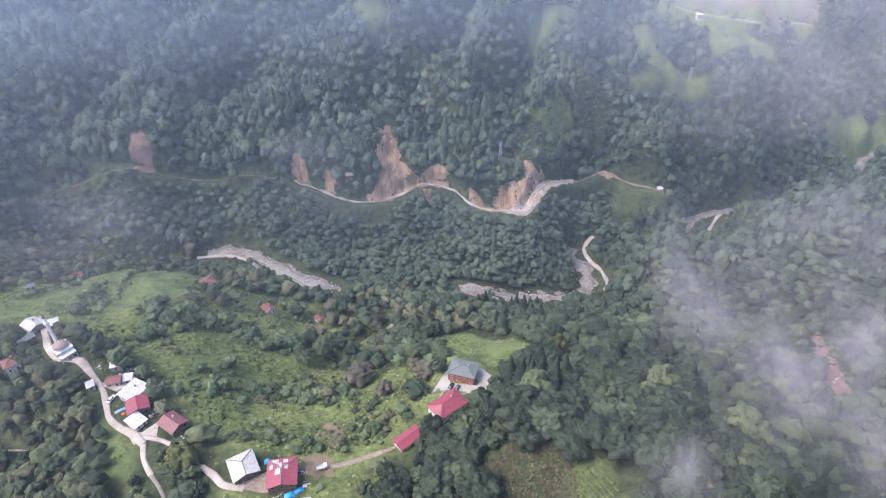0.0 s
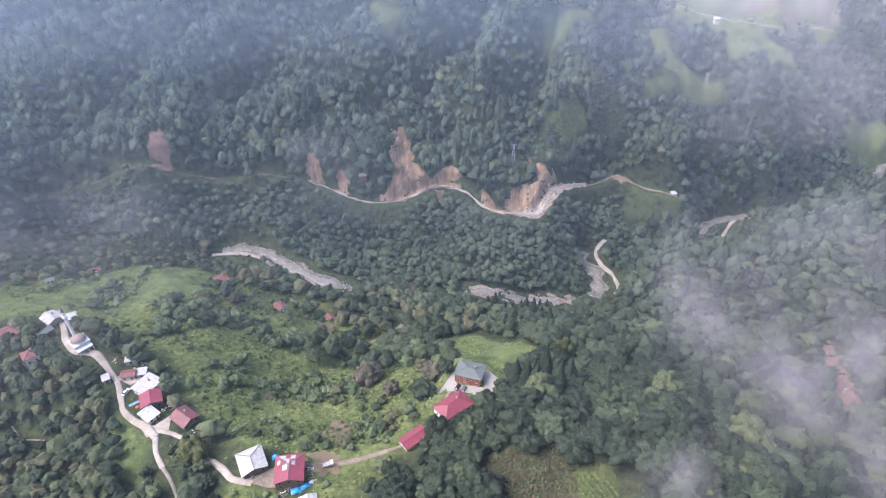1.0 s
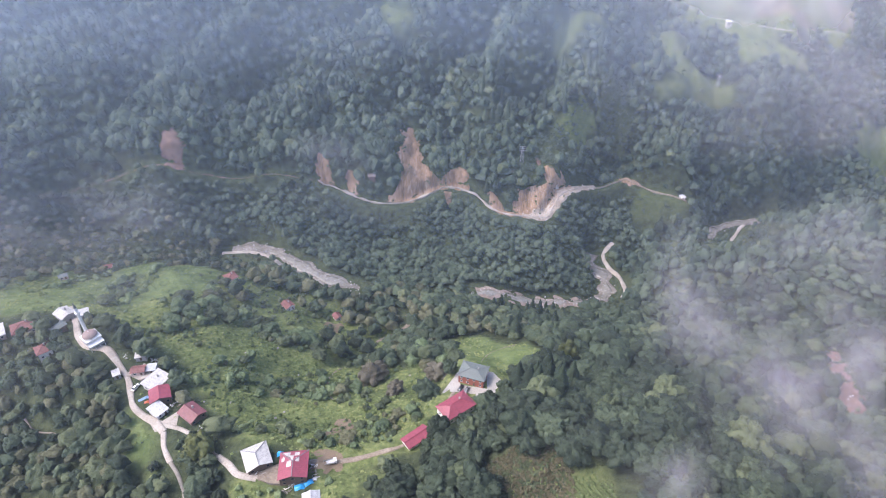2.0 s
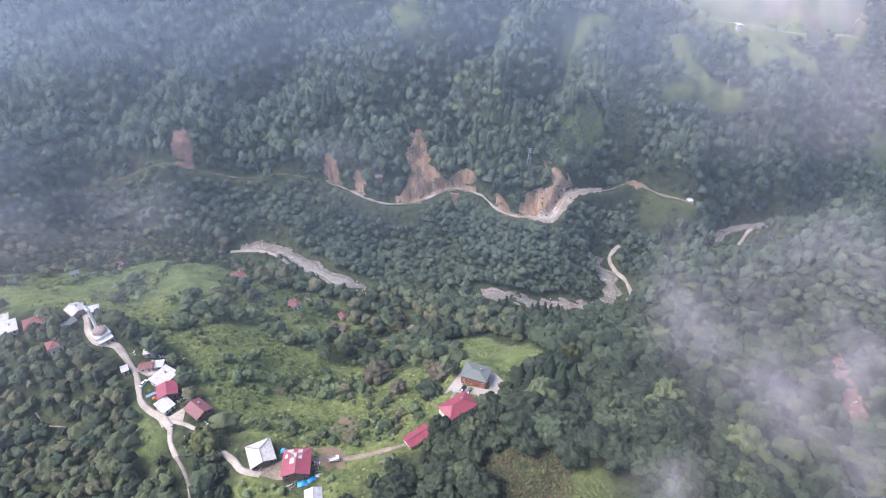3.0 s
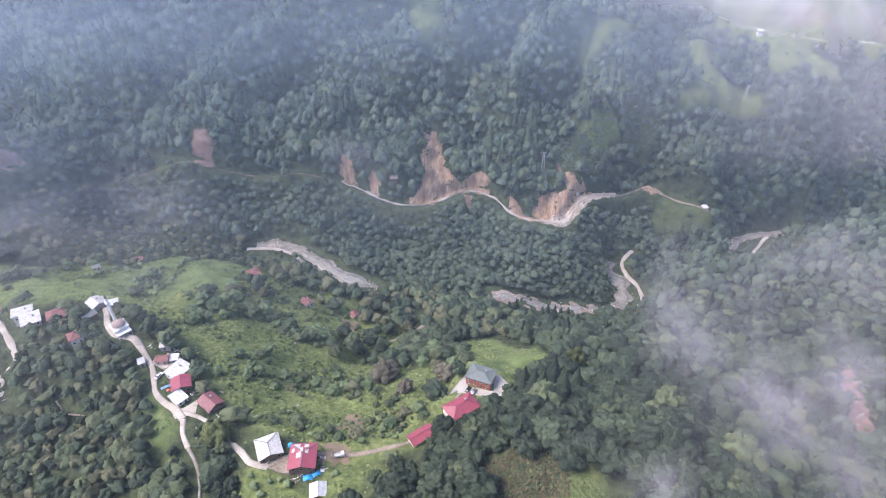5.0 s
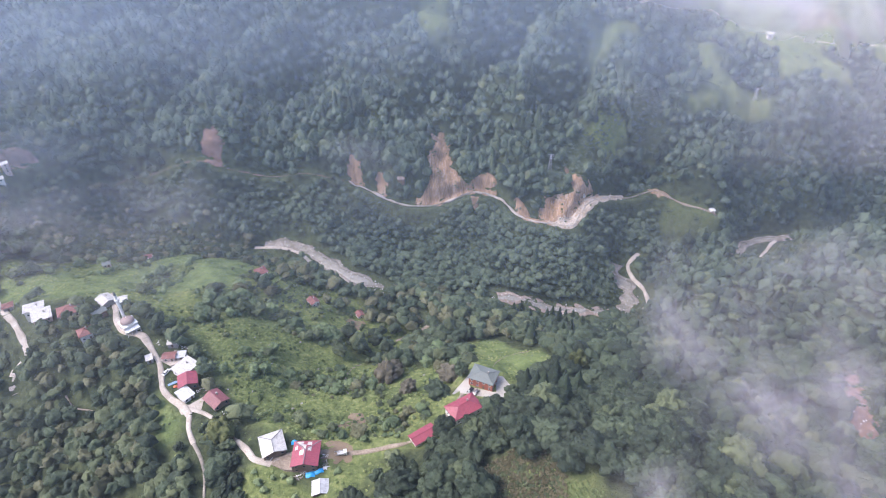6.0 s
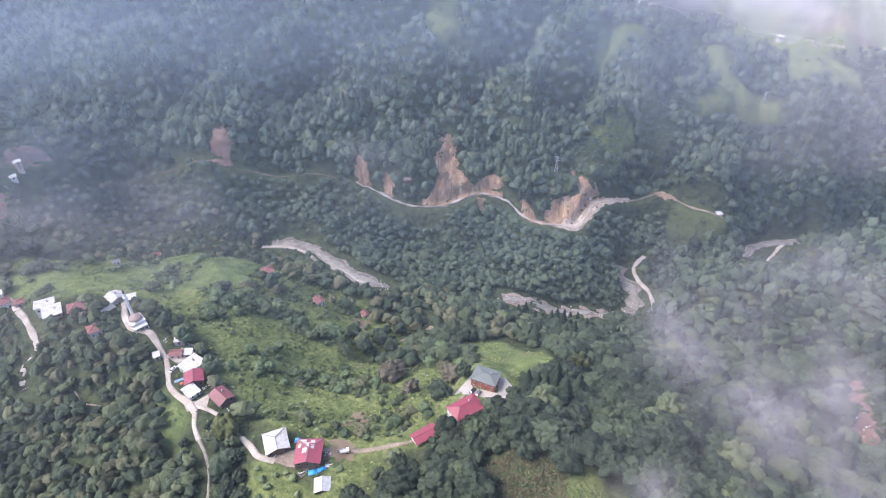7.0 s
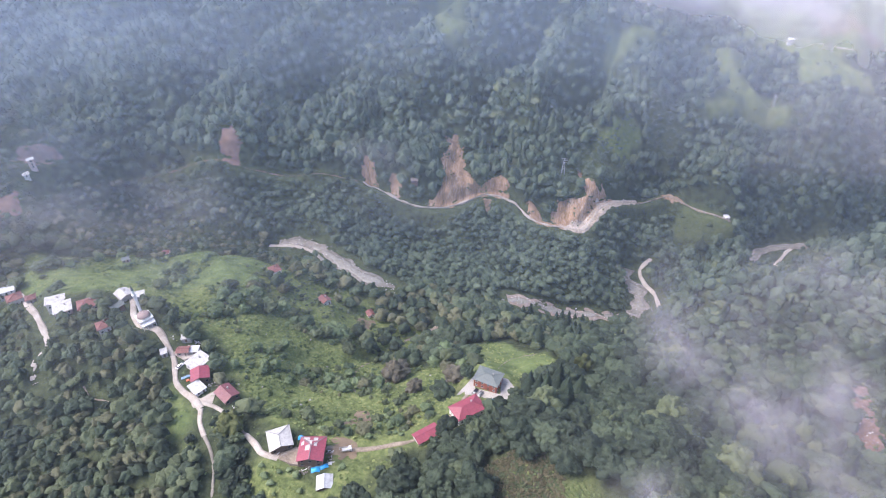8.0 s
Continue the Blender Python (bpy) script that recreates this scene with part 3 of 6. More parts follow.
for scar in SLIDES:
    patch_sheet("landslide_scar", scar, SOIL_RED if scar in (SLIDE_FAR_WEST, SLIDE_EDGE, SLIDE_WEST) else SCAR, "raw reddish-brown earth of a landslide", "landslide")
patch_sheet("landslide_scar", SLIDE_NEAR, SOIL_RED, "narrow reddish landslide strewn with pale stones", "landslide", relief=0.5)
RUBBLE = material("pale_rubble", [(0.2, 0.16, 0.12), (0.34, 0.28, 0.225), (0.48, 0.42, 0.35)], 0.95, 0.08, 0.6, 0.9, depth=0.6)
patch_sheet("rubble", SLIDE_SHELF, RUBBLE, "pale rubble pushed over the edge of the new road", "rubble", lift=1.1)
patch_sheet("soil_patch", [(-56, 137), (-52, 138.5), (-46, 137), (-45.5, 131.5), (-50, 128.5), (-55, 130)], SOIL, "trodden brown earth of the farmyard", "soil", step=1.5, lift=0.3, relief=0.1)
patch_sheet("soil_patch", [(-95, 300), (-87, 300), (-85, 290), (-89, 285), (-94, 290)], SOIL, "bare earth in front of the small hut", "soil", step=1.5, lift=0.3, relief=0.15)
patch_sheet("soil_patch", SOIL_PATCH, SOIL, "small bare brown soil patch in the grass", "soil", lift=0.3, relief=0.2)
patch_sheet("gravel_bar", GRAVEL_BAR, GRAVEL, "wide gravel bar strewn with pale boulders", "gravel", lift=0.6, relief=0.4)
CROP_TAN = material("crop_tan", [(0.14, 0.115, 0.065), (0.2, 0.17, 0.10), (0.26, 0.22, 0.14)], 0.95, 0.05, 0.6, 0.5)
patch_sheet("field", PLOUGHED, SOIL, "bare brown ploughed field beside the upper road", "field", step=4.0)
patch_sheet("field", FALLOW, CROP_TAN, "tan fallow field on the upper slope", "field", step=4.0)
patch_sheet("field", HAY_FIELD, CROP_TAN, "pale mown field on the upper slope", "field", step=4.0)


# ---- woods ----
rng = np.random.default_rng(11)
PHI = (1 + 5 ** 0.5) / 2
ICO_V = np.array([(-1, PHI, 0), (1, PHI, 0), (-1, -PHI, 0), (1, -PHI, 0), (0, -1, PHI), (0, 1, PHI), (0, -1, -PHI), (0, 1, -PHI), (PHI, 0, -1), (PHI, 0, 1), (-PHI, 0, -1), (-PHI, 0, 1)]) / 1.902
ICO_F = np.array([(0, 11, 5), (0, 5, 1), (0, 1, 7), (0, 7, 10), (0, 10, 11), (1, 5, 9), (5, 11, 4), (11, 10, 2), (10, 7, 6), (7, 1, 8),
                  (3, 9, 4), (3, 4, 2), (3, 2, 6), (3, 6, 8), (3, 8, 9), (4, 9, 5), (2, 4, 11), (6, 2, 10), (8, 6, 7), (9, 8, 1)])


def turns(n):
    """n random turns."""
    q = rng.normal(size=(n, 4))
    q /= np.linalg.norm(q, axis=1)[:, None]
    w, x, y, z = q.T
    return np.stack([1 - 2 * (y * y + z * z), 2 * (x * y - z * w), 2 * (x * z + y * w), 2 * (x * y + z * w), 1 - 2 * (x * x + z * z), 2 * (y * z - x * w),
                     2 * (x * z - y * w), 2 * (y * z + x * w), 1 - 2 * (x * x + y * y)], -1).reshape(n, 3, 3)


def clumps(centres, sizes, jitter=0.28):
    """Jagged leaf clumps round the centres."""
    n = len(centres)
    v = np.einsum("nij,vj->nvi", turns(n), ICO_V) * (1 + jitter * rng.normal(size=(n, 12, 1)))
    v = v * sizes[:, None, None] + centres[:, None]
    f = ICO_F[None] + 12 * np.arange(n)[:, None, None]
    return v.reshape(-1, 3), f.reshape(-1, 3)


def sprigs(centres, size):
    """Single leafy twigs, three-cornered."""
    n = len(centres)
    tri = np.array([(0, 0.9, 0), (-0.6, -0.5, 0.1), (0.6, -0.5, -0.1)])
    v = np.einsum("nij,vj->nvi", turns(n), tri) * (size * rng.uniform(0.6, 1.4, (n, 1, 1))) + centres[:, None]
    return v.reshape(-1, 3), np.arange(3 * n).reshape(-1, 3)


def join(pieces):
    verts, faces, base = [], [], 0
    for v, f in pieces:
        verts.append(v)
        faces.append(f + base)
        base += len(v)
    return np.concatenate(verts), np.concatenate(faces)


def leaves_on(body, count, size):
    """Leafy twigs spread over a body's surface, roughly facing outwards."""
    v, f = body
    tri = v[f]
    out = np.cross(tri[:, 1] - tri[:, 0], tri[:, 2] - tri[:, 0])
    area = np.linalg.norm(out, axis=1)
    i = rng.choice(len(f), count, p=area / area.sum())
    a, b = rng.uniform(size=(2, count, 1))
    a, b = np.where(a + b > 1, 1 - a, a), np.where(a + b > 1, 1 - b, b)
    n = out[i] / area[i, None]
    at = tri[i, 0] + a * (tri[i, 1] - tri[i, 0]) + b * (tri[i, 2] - tri[i, 0]) + n * size * rng.uniform(-0.2, 0.9, (count, 1))
    n = n + rng.normal(0, 0.45, n.shape)
    n /= np.linalg.norm(n, axis=1)[:, None]
    u = np.cross(n, rng.normal(size=n.shape))
    u /= np.linalg.norm(u, axis=1)[:, None]
    w = np.cross(n, u)
    s = size * rng.uniform(0.6, 1.4, (count, 1))
    verts = np.stack([at + u * s, at + (-0.5 * u + 0.7 * w) * s, at + (-0.5 * u - 0.7 * w) * s], 1)
    return verts.reshape(-1, 3), np.arange(3 * count).reshape(-1, 3)


def fir_crown(tiers, arms):
    """A conifer: tiers of drooping boughs that shrink upwards."""
    pieces = []
    for k in range(tiers):
        t = k / tiers
        r, z = 0.80 * (1 - t) ** 0.8 + 0.05, 0.35 + 2.3 * t
        a = np.arange(arms) * math.tau / arms + rng.uniform(0, 6) + rng.normal(0, 0.15, arms)
        tip = np.stack([np.cos(a) * r, np.sin(a) * r, np.full(arms, z - 0.16) + rng.normal(0, 0.07, arms)], -1) * np.stack([rng.uniform(0.75, 1.15, arms)] * 2 + [np.ones(arms)], -1)
        wide = 0.55 * r * math.pi / arms + 0.06
        l = tip * np.array([0.6, 0.6, 1]) + np.stack([-np.sin(a), np.cos(a), 0.1 + 0 * a], -1) * wide
        rr = tip * np.array([0.6, 0.6, 1]) - np.stack([-np.sin(a), np.cos(a), -0.1 + 0 * a], -1) * wide
        top = np.tile(np.array([0, 0, z + 0.38]), (arms, 1))
        v = np.stack([top, l, tip, rr], 1).reshape(-1, 3)
        b = 4 * np.arange(arms)[:, None]
        pieces.append((v, np.concatenate([b + np.array([[0, 1, 2]]), b + np.array([[0, 2, 3]])])))
    return join(pieces)


def trunk_shape(tall, thick, sides=5):
    """A tapered trunk that forks into limbs."""
    a = np.arange(sides) * math.tau / sides
    pieces = []
    for base, tip, r0, r1 in [((0, 0, -0.25), (0.03, 0.02, tall * 0.55), thick, thick * 0.7), ((0.03, 0.02, tall * 0.5), (0.4, 0.1, tall), thick * 0.6, thick * 0.2),
                              ((0.03, 0.02, tall * 0.5), (-0.3, 0.3, tall * 1.05), thick * 0.6, thick * 0.2), ((0.03, 0.02, tall * 0.5), (-0.1, -0.4, tall), thick * 0.5, thick * 0.2)]:
        ring = np.stack([np.cos(a), np.sin(a), 0 * a], -1)
        v = np.concatenate([np.array(base) + ring * r0, np.array(tip) + ring * r1])
        i = np.arange(sides)
        j = (i + 1) % sides
        pieces.append((v, np.concatenate([np.stack([i, j, j + sides], -1), np.stack([i, j + sides, i + sides], -1)])))
    return join(pieces)


def finer(verts, faces):
    """Each face of a ball split in four."""
    verts, out, seen = [tuple(v) for v in verts], [], {}

    def middle(i, j):
        key = (min(i, j), max(i, j))
        if key not in seen:
            m = (np.array(verts[i]) + np.array(verts[j])) / 2
            seen[key] = len(verts)
            verts.append(tuple(m / np.linalg.norm(m)))
        return seen[key]
    for a, b, c in faces:
        ab, bc, ca = middle(a, b), middle(b, c), middle(c, a)
        out += [(a, ab, ca), (b, bc, ab), (c, ca, bc), (ab, bc, ca)]
    return np.array(verts), np.array(out)


BALLS = [finer(ICO_V, ICO_F)]
for _ in range(2):
    BALLS.append(finer(*BALLS[-1]))


def boughs(n, up_most=0.98, down_most=-0.5):
    """Directions of the boughs that bulge out of a crown."""
    k = np.arange(n) + 0.5
    up = np.clip(up_most - k / n * (up_most - down_most) + rng.normal(0, 0.08, n), -1, 1)
    turn = k * 2.39996 + rng.uniform(0, 6) + rng.normal(0, 0.25, n)
    flat = np.sqrt(1 - up * up)
    return np.stack([flat * np.cos(turn), flat * np.sin(turn), up], -1)


def bulges(v, n, amount):
    """How far rounded boughs swell a ball at the directions v."""
    angle = np.arccos(np.clip(v @ boughs(n).T, -1, 1))
    wide = 1.75 / math.sqrt(n) * rng.uniform(0.75, 1.25, n)
    return (amount * rng.uniform(0.4, 1.3, n) * np.sqrt(np.clip(1 - (angle / wide) ** 2, 0, 1))).max(1)


def lumpy_crown(detail, tall, lumps, twigs, leaf, low=0.25, taper=0.3, girth=0.62, small=0, cut=-0.35, rough=0.022):
    """A broadleaf crown of radius about 1: rounded boughs that swell out of an egg-shaped body, under leafy twigs."""
    v, f = BALLS[detail]
    turn = rng.uniform(0, 6)
    v = np.einsum("ij,vj->vi", np.array([[math.cos(turn), -math.sin(turn), 0], [math.sin(turn), math.cos(turn), 0], [0, 0, 1]]), v)
    r = girth + bulges(v, lumps, 0.42)
    if small:
        r = r + bulges(v, small, 0.13)
    narrow = 1 - taper * np.clip(v[:, 2], 0, 1) ** 1.5
    stretch = rng.uniform(0.82, 1.2)
    body = np.stack([v[:, 0] * r * narrow * stretch, v[:, 1] * r * narrow / stretch, low + tall * 0.5 + v[:, 2] * r * tall * 0.52], -1)
    body += rough * rng.normal(size=body.shape)
    body[:, :2] += rng.normal(0, 0.14, 2) * (body[:, 2:] / tall) ** 2
    f = f[v[f][..., 2].mean(1) > cut]
    used, f = np.unique(f, return_inverse=True)
    solid = (body[used], f.reshape(-1, 3))
    return join([solid, leaves_on(solid, twigs, leaf)]) if twigs else solid


FAR_CROWNS = [lumpy_crown(1, rng.uniform(1.2, 1.8), int(rng.integers(11, 17)), 22, 0.12, cut=-0.2) for _ in range(24)]
YOUNG_CROWNS = [lumpy_crown(1, rng.uniform(1.3, 2.0), int(rng.integers(9, 13)), 12, 0.12, cut=-0.15) for _ in range(20)]
MID_CROWNS = [lumpy_crown(1, rng.uniform(1.2, 1.8), int(rng.integers(12, 18)), 84, 0.09, cut=-0.2, rough=0.03) for _ in range(24)]
FAR_FIRS = [fir_crown(6, 7) for _ in range(4)]


def open_ground(x, y, margin=2.0):
    """How free of woods a place is: true in clearings, on roads, scars and the stream's bed."""
    free = np.zeros(np.shape(x), bool)
    for shape in MEADOWS.values():
        free |= edge_distance(shape, x, y) > -margin + 1.5 * roughness(x, y, 33, 10)
    for key in ("shoulder", "upper", "summit", "top", "hut"):
        free |= edge_distance(MEADOWS[key], x, y + 9) > -1
    for shape in (*SLIDES, SLIDE_SHELF, SLIDE_NEAR):
        free |= np.maximum(edge_distance(shape, x, y), edge_distance(shape, x + 1, y + 6)) > -2.0
    free |= edge_distance(SLIDE_MAIN, x + 1, y + 11) > -1.0
    track = np.array(FAR_TRACK, float)
    below = np.interp(x, track[:, 0], track[:, 1]) - y
    free |= (below > -3) & (below < 13) & (x > -136) & (x < 244)
    free |= edge_distance(GRAVEL_BAR, x, y) > -4
    for cx, cy, rx, ry in BRUSH:
        free |= np.hypot((x - cx) / rx, (y - cy) / ry) < 1 + 0.12 * roughness(x, y, 25, 10)
    return free | on_road(x, y, 3.2)


def on_road(x, y, margin):
    free = np.zeros(np.shape(x), bool)
    for mids, _, half in LEVELS:
        lo, hi = mids.min(0) - 20, mids.max(0) + 20
        i = np.nonzero((x > lo[0]) & (x < hi[0]) & (y > lo[1]) & (y < hi[1]))[0]
        if len(i):
            d = np.sqrt(((x[i, None] - mids[:, 0]) ** 2 + (y[i, None] - mids[:, 1]) ** 2).min(1))
            free[i] |= d < half + margin + (1.0 if half >= 7 else 0)
    return free


def scatter(x0, x1, y0, y1, gap):
    """Places on a jittered grid."""
    X, Y = np.meshgrid(np.arange(x0, x1, gap), np.arange(y0, y1, gap * 0.87))
    X = X + (np.arange(X.shape[0]) % 2)[:, None] * gap / 2
    X, Y = X + rng.uniform(-0.36, 0.36, X.shape) * gap, Y + rng.uniform(-0.36, 0.36, X.shape) * gap
    return X.ravel(), Y.ravel()


def seen_wedge(x, y):
    """The wedge of the valley that the drone looks over."""
    return (np.abs(x + 0.04 * y) < np.where(x < 0, 170 + 1.0 * y, 75 + 0.86 * y)) & (y > 40) & (y < 1010)


def outside_left_wood(q):
    keep = ~((q[0] < -100) & (q[1] < 250))
    return q[0][keep], q[1][keep]


sx_all = [outside_left_wood(scatter(-640, 720, 40, 430, 7.9)), scatter(-420, -100, 40, 250, 6.1), scatter(-740, 720, 430, 900, 7.6), scatter(420, 790, 900, 1010, 8.5), scatter(-740, -120, 520, 760, 10.0)]
wx, wy = np.concatenate([q[0] for q in sx_all]), np.concatenate([q[1] for q in sx_all])


def between_banks(x, y):
    """The strip of young wood between the stream and the far road."""
    roof = np.interp(x, [p[0] for p in FAR_TRACK_WEST[4:] + FAR_TRACK], [p[1] for p in FAR_TRACK_WEST[4:] + FAR_TRACK])
    sill = np.interp(x, [p[0] for p in BED_WEST + BED_MID + BED_EAST], [p[1] for p in BED_WEST + BED_MID + BED_EAST])
    return (y < roof - 4) & (y > sill) & (x > -420) & (x < 190)


strip = between_banks(wx, wy)
yx, yy = scatter(-420, 190, 340, 560, 5.7)
young_here = between_banks(yx, yy)
wx, wy = np.r_[wx[~strip], yx[young_here]], np.r_[wy[~strip], yy[young_here]]
keep = seen_wedge(wx, wy) & ~open_ground(wx, wy)
wx, wy = wx[keep], wy[keep]
BUILT_UP = [(-270, 286, 7), (-271, 330, 8), (23, 187, 9), (-62, 124, 13), (-79, 131, 11), (10, 190, 14), (1, 164, 15), (-6, 154, 9), (8, 156, 9), (2, 149, 7), (-17, 144, 9), (-53, 111, 10), (-245, 170, 6), (-243, 164, 6), (-248, 175, 5), (-118, 154, 8), (-136, 162, 10), (-144, 174, 9), (-157, 180, 9), (-181, 193, 10),
            (-217, 221, 12), (-232, 202, 8), (-248, 204, 12), (-207, 189, 6), (-298, 220, 14), (-170, 317, 7), (-123, 299, 6), (-92, 308, 6), (236, 545, 6), (235, 536, 10), (340, 793, 8), (335, 783, 11), (333, 774, 8), (58, 530, 4), (-371, 340, 8), (-369, 331, 7), (-365, 334, 6), (-88, 472, 5), (-104, 135, 8), (61, 212, 6), (62, 205, 5), (-29, 136, 8), (-44, 129, 8), (-18, 137, 6), (-45, 210, 10), (-30, 191, 7), (-13, 182, 9), (-10, 202, 8), (-2, 196, 5), (-240, 165, 7), (-234, 161, 5)]
keep = (edge_distance(MEADOWS["dry"], wx, wy) < -1) & (edge_distance(MEADOWS["near"], wx, wy) < -3.5)
wx, wy = wx[keep], wy[keep]
for bx, by, br in BUILT_UP:
    keep = np.hypot(wx - bx, wy - by) > br
    wx, wy = wx[keep], wy[keep]
# thinner woods in the open ground above the stream
keep = ~within(OPEN_WOOD, wx, wy) | (roughness(wx, wy, 60, 14) / 2 + rng.normal(0, 0.5, len(wx)) > 0.25)
wx, wy = wx[keep], wy[keep]
wz = ground(wx, wy)
# only where the valley is open to view
drop = 300 - wz
keep = (wx < 0.64 * wy + 0.48 * drop + 14) & (wx > -(0.86 * wy + 0.55 * drop + 40)) & (drop + 24 > 0.192 * wy)
wx, wy, wz = wx[keep], wy[keep], wz[keep]


def plant(name, x, y, z, shapes, sizes, mat, label):
    """Many trees as one stand, each with a tint of its own."""
    pieces, tints = [], []
    which = rng.integers(0, len(shapes), len(x))
    for k, (v, f) in enumerate(shapes):
        i = np.nonzero(which == k)[0]
        if not len(i):
            continue
        a = rng.uniform(0, math.tau, len(i))
        c, s = np.cos(a) * sizes[i], np.sin(a) * sizes[i]
        V = np.empty((len(i), len(v), 3))
        V[..., 0] = v[:, 0] * c[:, None] - v[:, 1] * s[:, None] + x[i, None]
        V[..., 1] = v[:, 0] * s[:, None] + v[:, 1] * c[:, None] + y[i, None]
        V[..., 2] = v[:, 2] * (sizes[i] * rng.uniform(0.85, 1.25, len(i)))[:, None] + z[i, None]
        F = f[None] + (np.arange(len(i)) * len(v))[:, None, None]
        pieces.append((V.reshape(-1, 3), F.reshape(-1, 3)))
        tints.append(np.repeat(rng.uniform(-0.5, 0.5, len(i)), len(v)))
    v, f = join(pieces)
    ob = mesh_object(name, v, f, mat)
    ob.data.attributes.new("tint", "FLOAT", "POINT").data.foreach_set("value", np.concatenate(tints).astype(np.float32))
    return tagged(ob, label, "forest", kind="stuff")


# thicket of young trees between the stream and the far road
bench_y = np.interp(wx, [p[0] for p in FAR_TRACK_WEST[4:] + FAR_TRACK], [p[1] for p in FAR_TRACK_WEST[4:] + FAR_TRACK])
stream_y = np.interp(wx, [p[0] for p in BED_WEST + BED_MID + BED_EAST], [p[1] for p in BED_WEST + BED_MID + BED_EAST])
thicket = between_banks(wx, wy)
pick = rng.uniform(size=len(wx))
patchy = roughness(wx, wy, 120, 40) / 3
size = rng.uniform(3.6, 5.9, len(wx)) * np.where(pick > 0.88, 1.2, 1.0) * np.where(thicket, 0.74, 1.0) * np.where((wy > 430) & ~thicket, 1.0, np.where((wx < -100) & (wy < 250), 0.76, 1.03)) 
# lower growth in front of the farms and along the near bank of the stream
LOW_GROWTH = [(-32, 116), (-8, 112), (14, 132), (30, 156), (27, 178), (10, 176), (0, 150), (-22, 138)]
HAMLET_GROWTH = [(-322, 226), (-300, 198), (-262, 178), (-235, 170), (-205, 170), (-188, 182), (-195, 202), (-215, 215)]
size = np.where(within(LOW_GROWTH, wx, wy), size * np.where((wx > -6) & (wy < 150), 0.8, 0.55), size)
size = np.where(within(HAMLET_GROWTH, wx, wy), size * 0.85, size)
# low scrub below the dry patch and the small field, and on the bank before the stream's bend
size = np.where(within([(8, 98), (62, 98), (58, 80), (8, 80)], wx, wy), size * 0.3, size)
size = np.where(within([(225, 470), (262, 505), (330, 556), (352, 550), (310, 470), (250, 420)], wx, wy), size * 0.45, size)
size = np.where(within([(120, 380), (110, 396), (132, 470), (128, 500), (140, 500), (140, 420), (150, 400), (140, 376)], wx, wy), size * 0.5, size)
near_bank = (wy < stream_y) & (wy > stream_y - 26) & (((wx > -218) & (wx < -86)) | ((wx > 22) & (wx < 95)))
size = np.where(near_bank, size * 0.55, size)
# shrubby growth behind the left meadow
scrubby = (wx < -165) & (wy > 285) & (wy < np.minimum(stream_y, 400))
size = np.where(scrubby, size * 0.6, size)
nearness = np.hypot(wx - 15, wy - 128)
near = np.zeros(len(wx), bool)
near[np.argsort(nearness)[:300]] = True
fir = ~near & (patchy > 0.7) & (pick < 0.14) & (wy < 420) & (wx > 20)
blue = ~near & ~fir & (wy > 380) & (pick < 0.6)
far_fir = ~near & ~fir & (wy > 430) & ~thicket & (pick > 0.62) & (pick < 0.62 + 0.16 * np.clip(0.6 + patchy, 0, 1))
fir |= (np.hypot((wx - 52) / 7, (wy - 234) / 7) < 1) | (np.hypot((wx - 41) / 13, (wy - 171) / 14) < 1)
fir &= ~near
blue &= ~far_fir & ~fir
left_wood = (wx < -100) & (wy < 250)
young = ~near & ~fir & ~far_fir & thicket & (pick < 0.7)
blue &= ~young
olive = ~near & ~fir & ~blue & ~far_fir & ~young & ~thicket & (pick > np.where(left_wood, 0.68, np.where((wy > 430) | (wx > 60), 0.94, 0.86)))
brown = ~near & ~fir & ~blue & ~olive & (pick > np.where(((wy > 290) & (wx < -20)) | left_wood, 0.5, np.where(wx > 60, 0.96, 0.78))) & (wy < 420) & ~thicket
deep = ~near & ~fir & ~blue & ~olive & ~brown & ~far_fir & ~young
TALL_CROWNS = [lumpy_crown(1, rng.uniform(1.8, 2.7), int(rng.integers(11, 17)), 10, 0.11, taper=rng.uniform(0.05, 0.3), cut=-0.22, rough=0.03) for _ in range(30)]
HIGH_CROWNS = [lumpy_crown(0, rng.uniform(1.7, 2.5), 8, 8, 0.14, taper=rng.uniform(0.05, 0.3), rough=0.05) for _ in range(30)]
tall_deep = deep & (wy > 400) & ~thicket
high = (wy > bench_y + 95) & (wx < -120)
size = np.where(high, size * 0.82, size)
high |= wy > 640
deep = deep & ~tall_deep
close = wy < 330
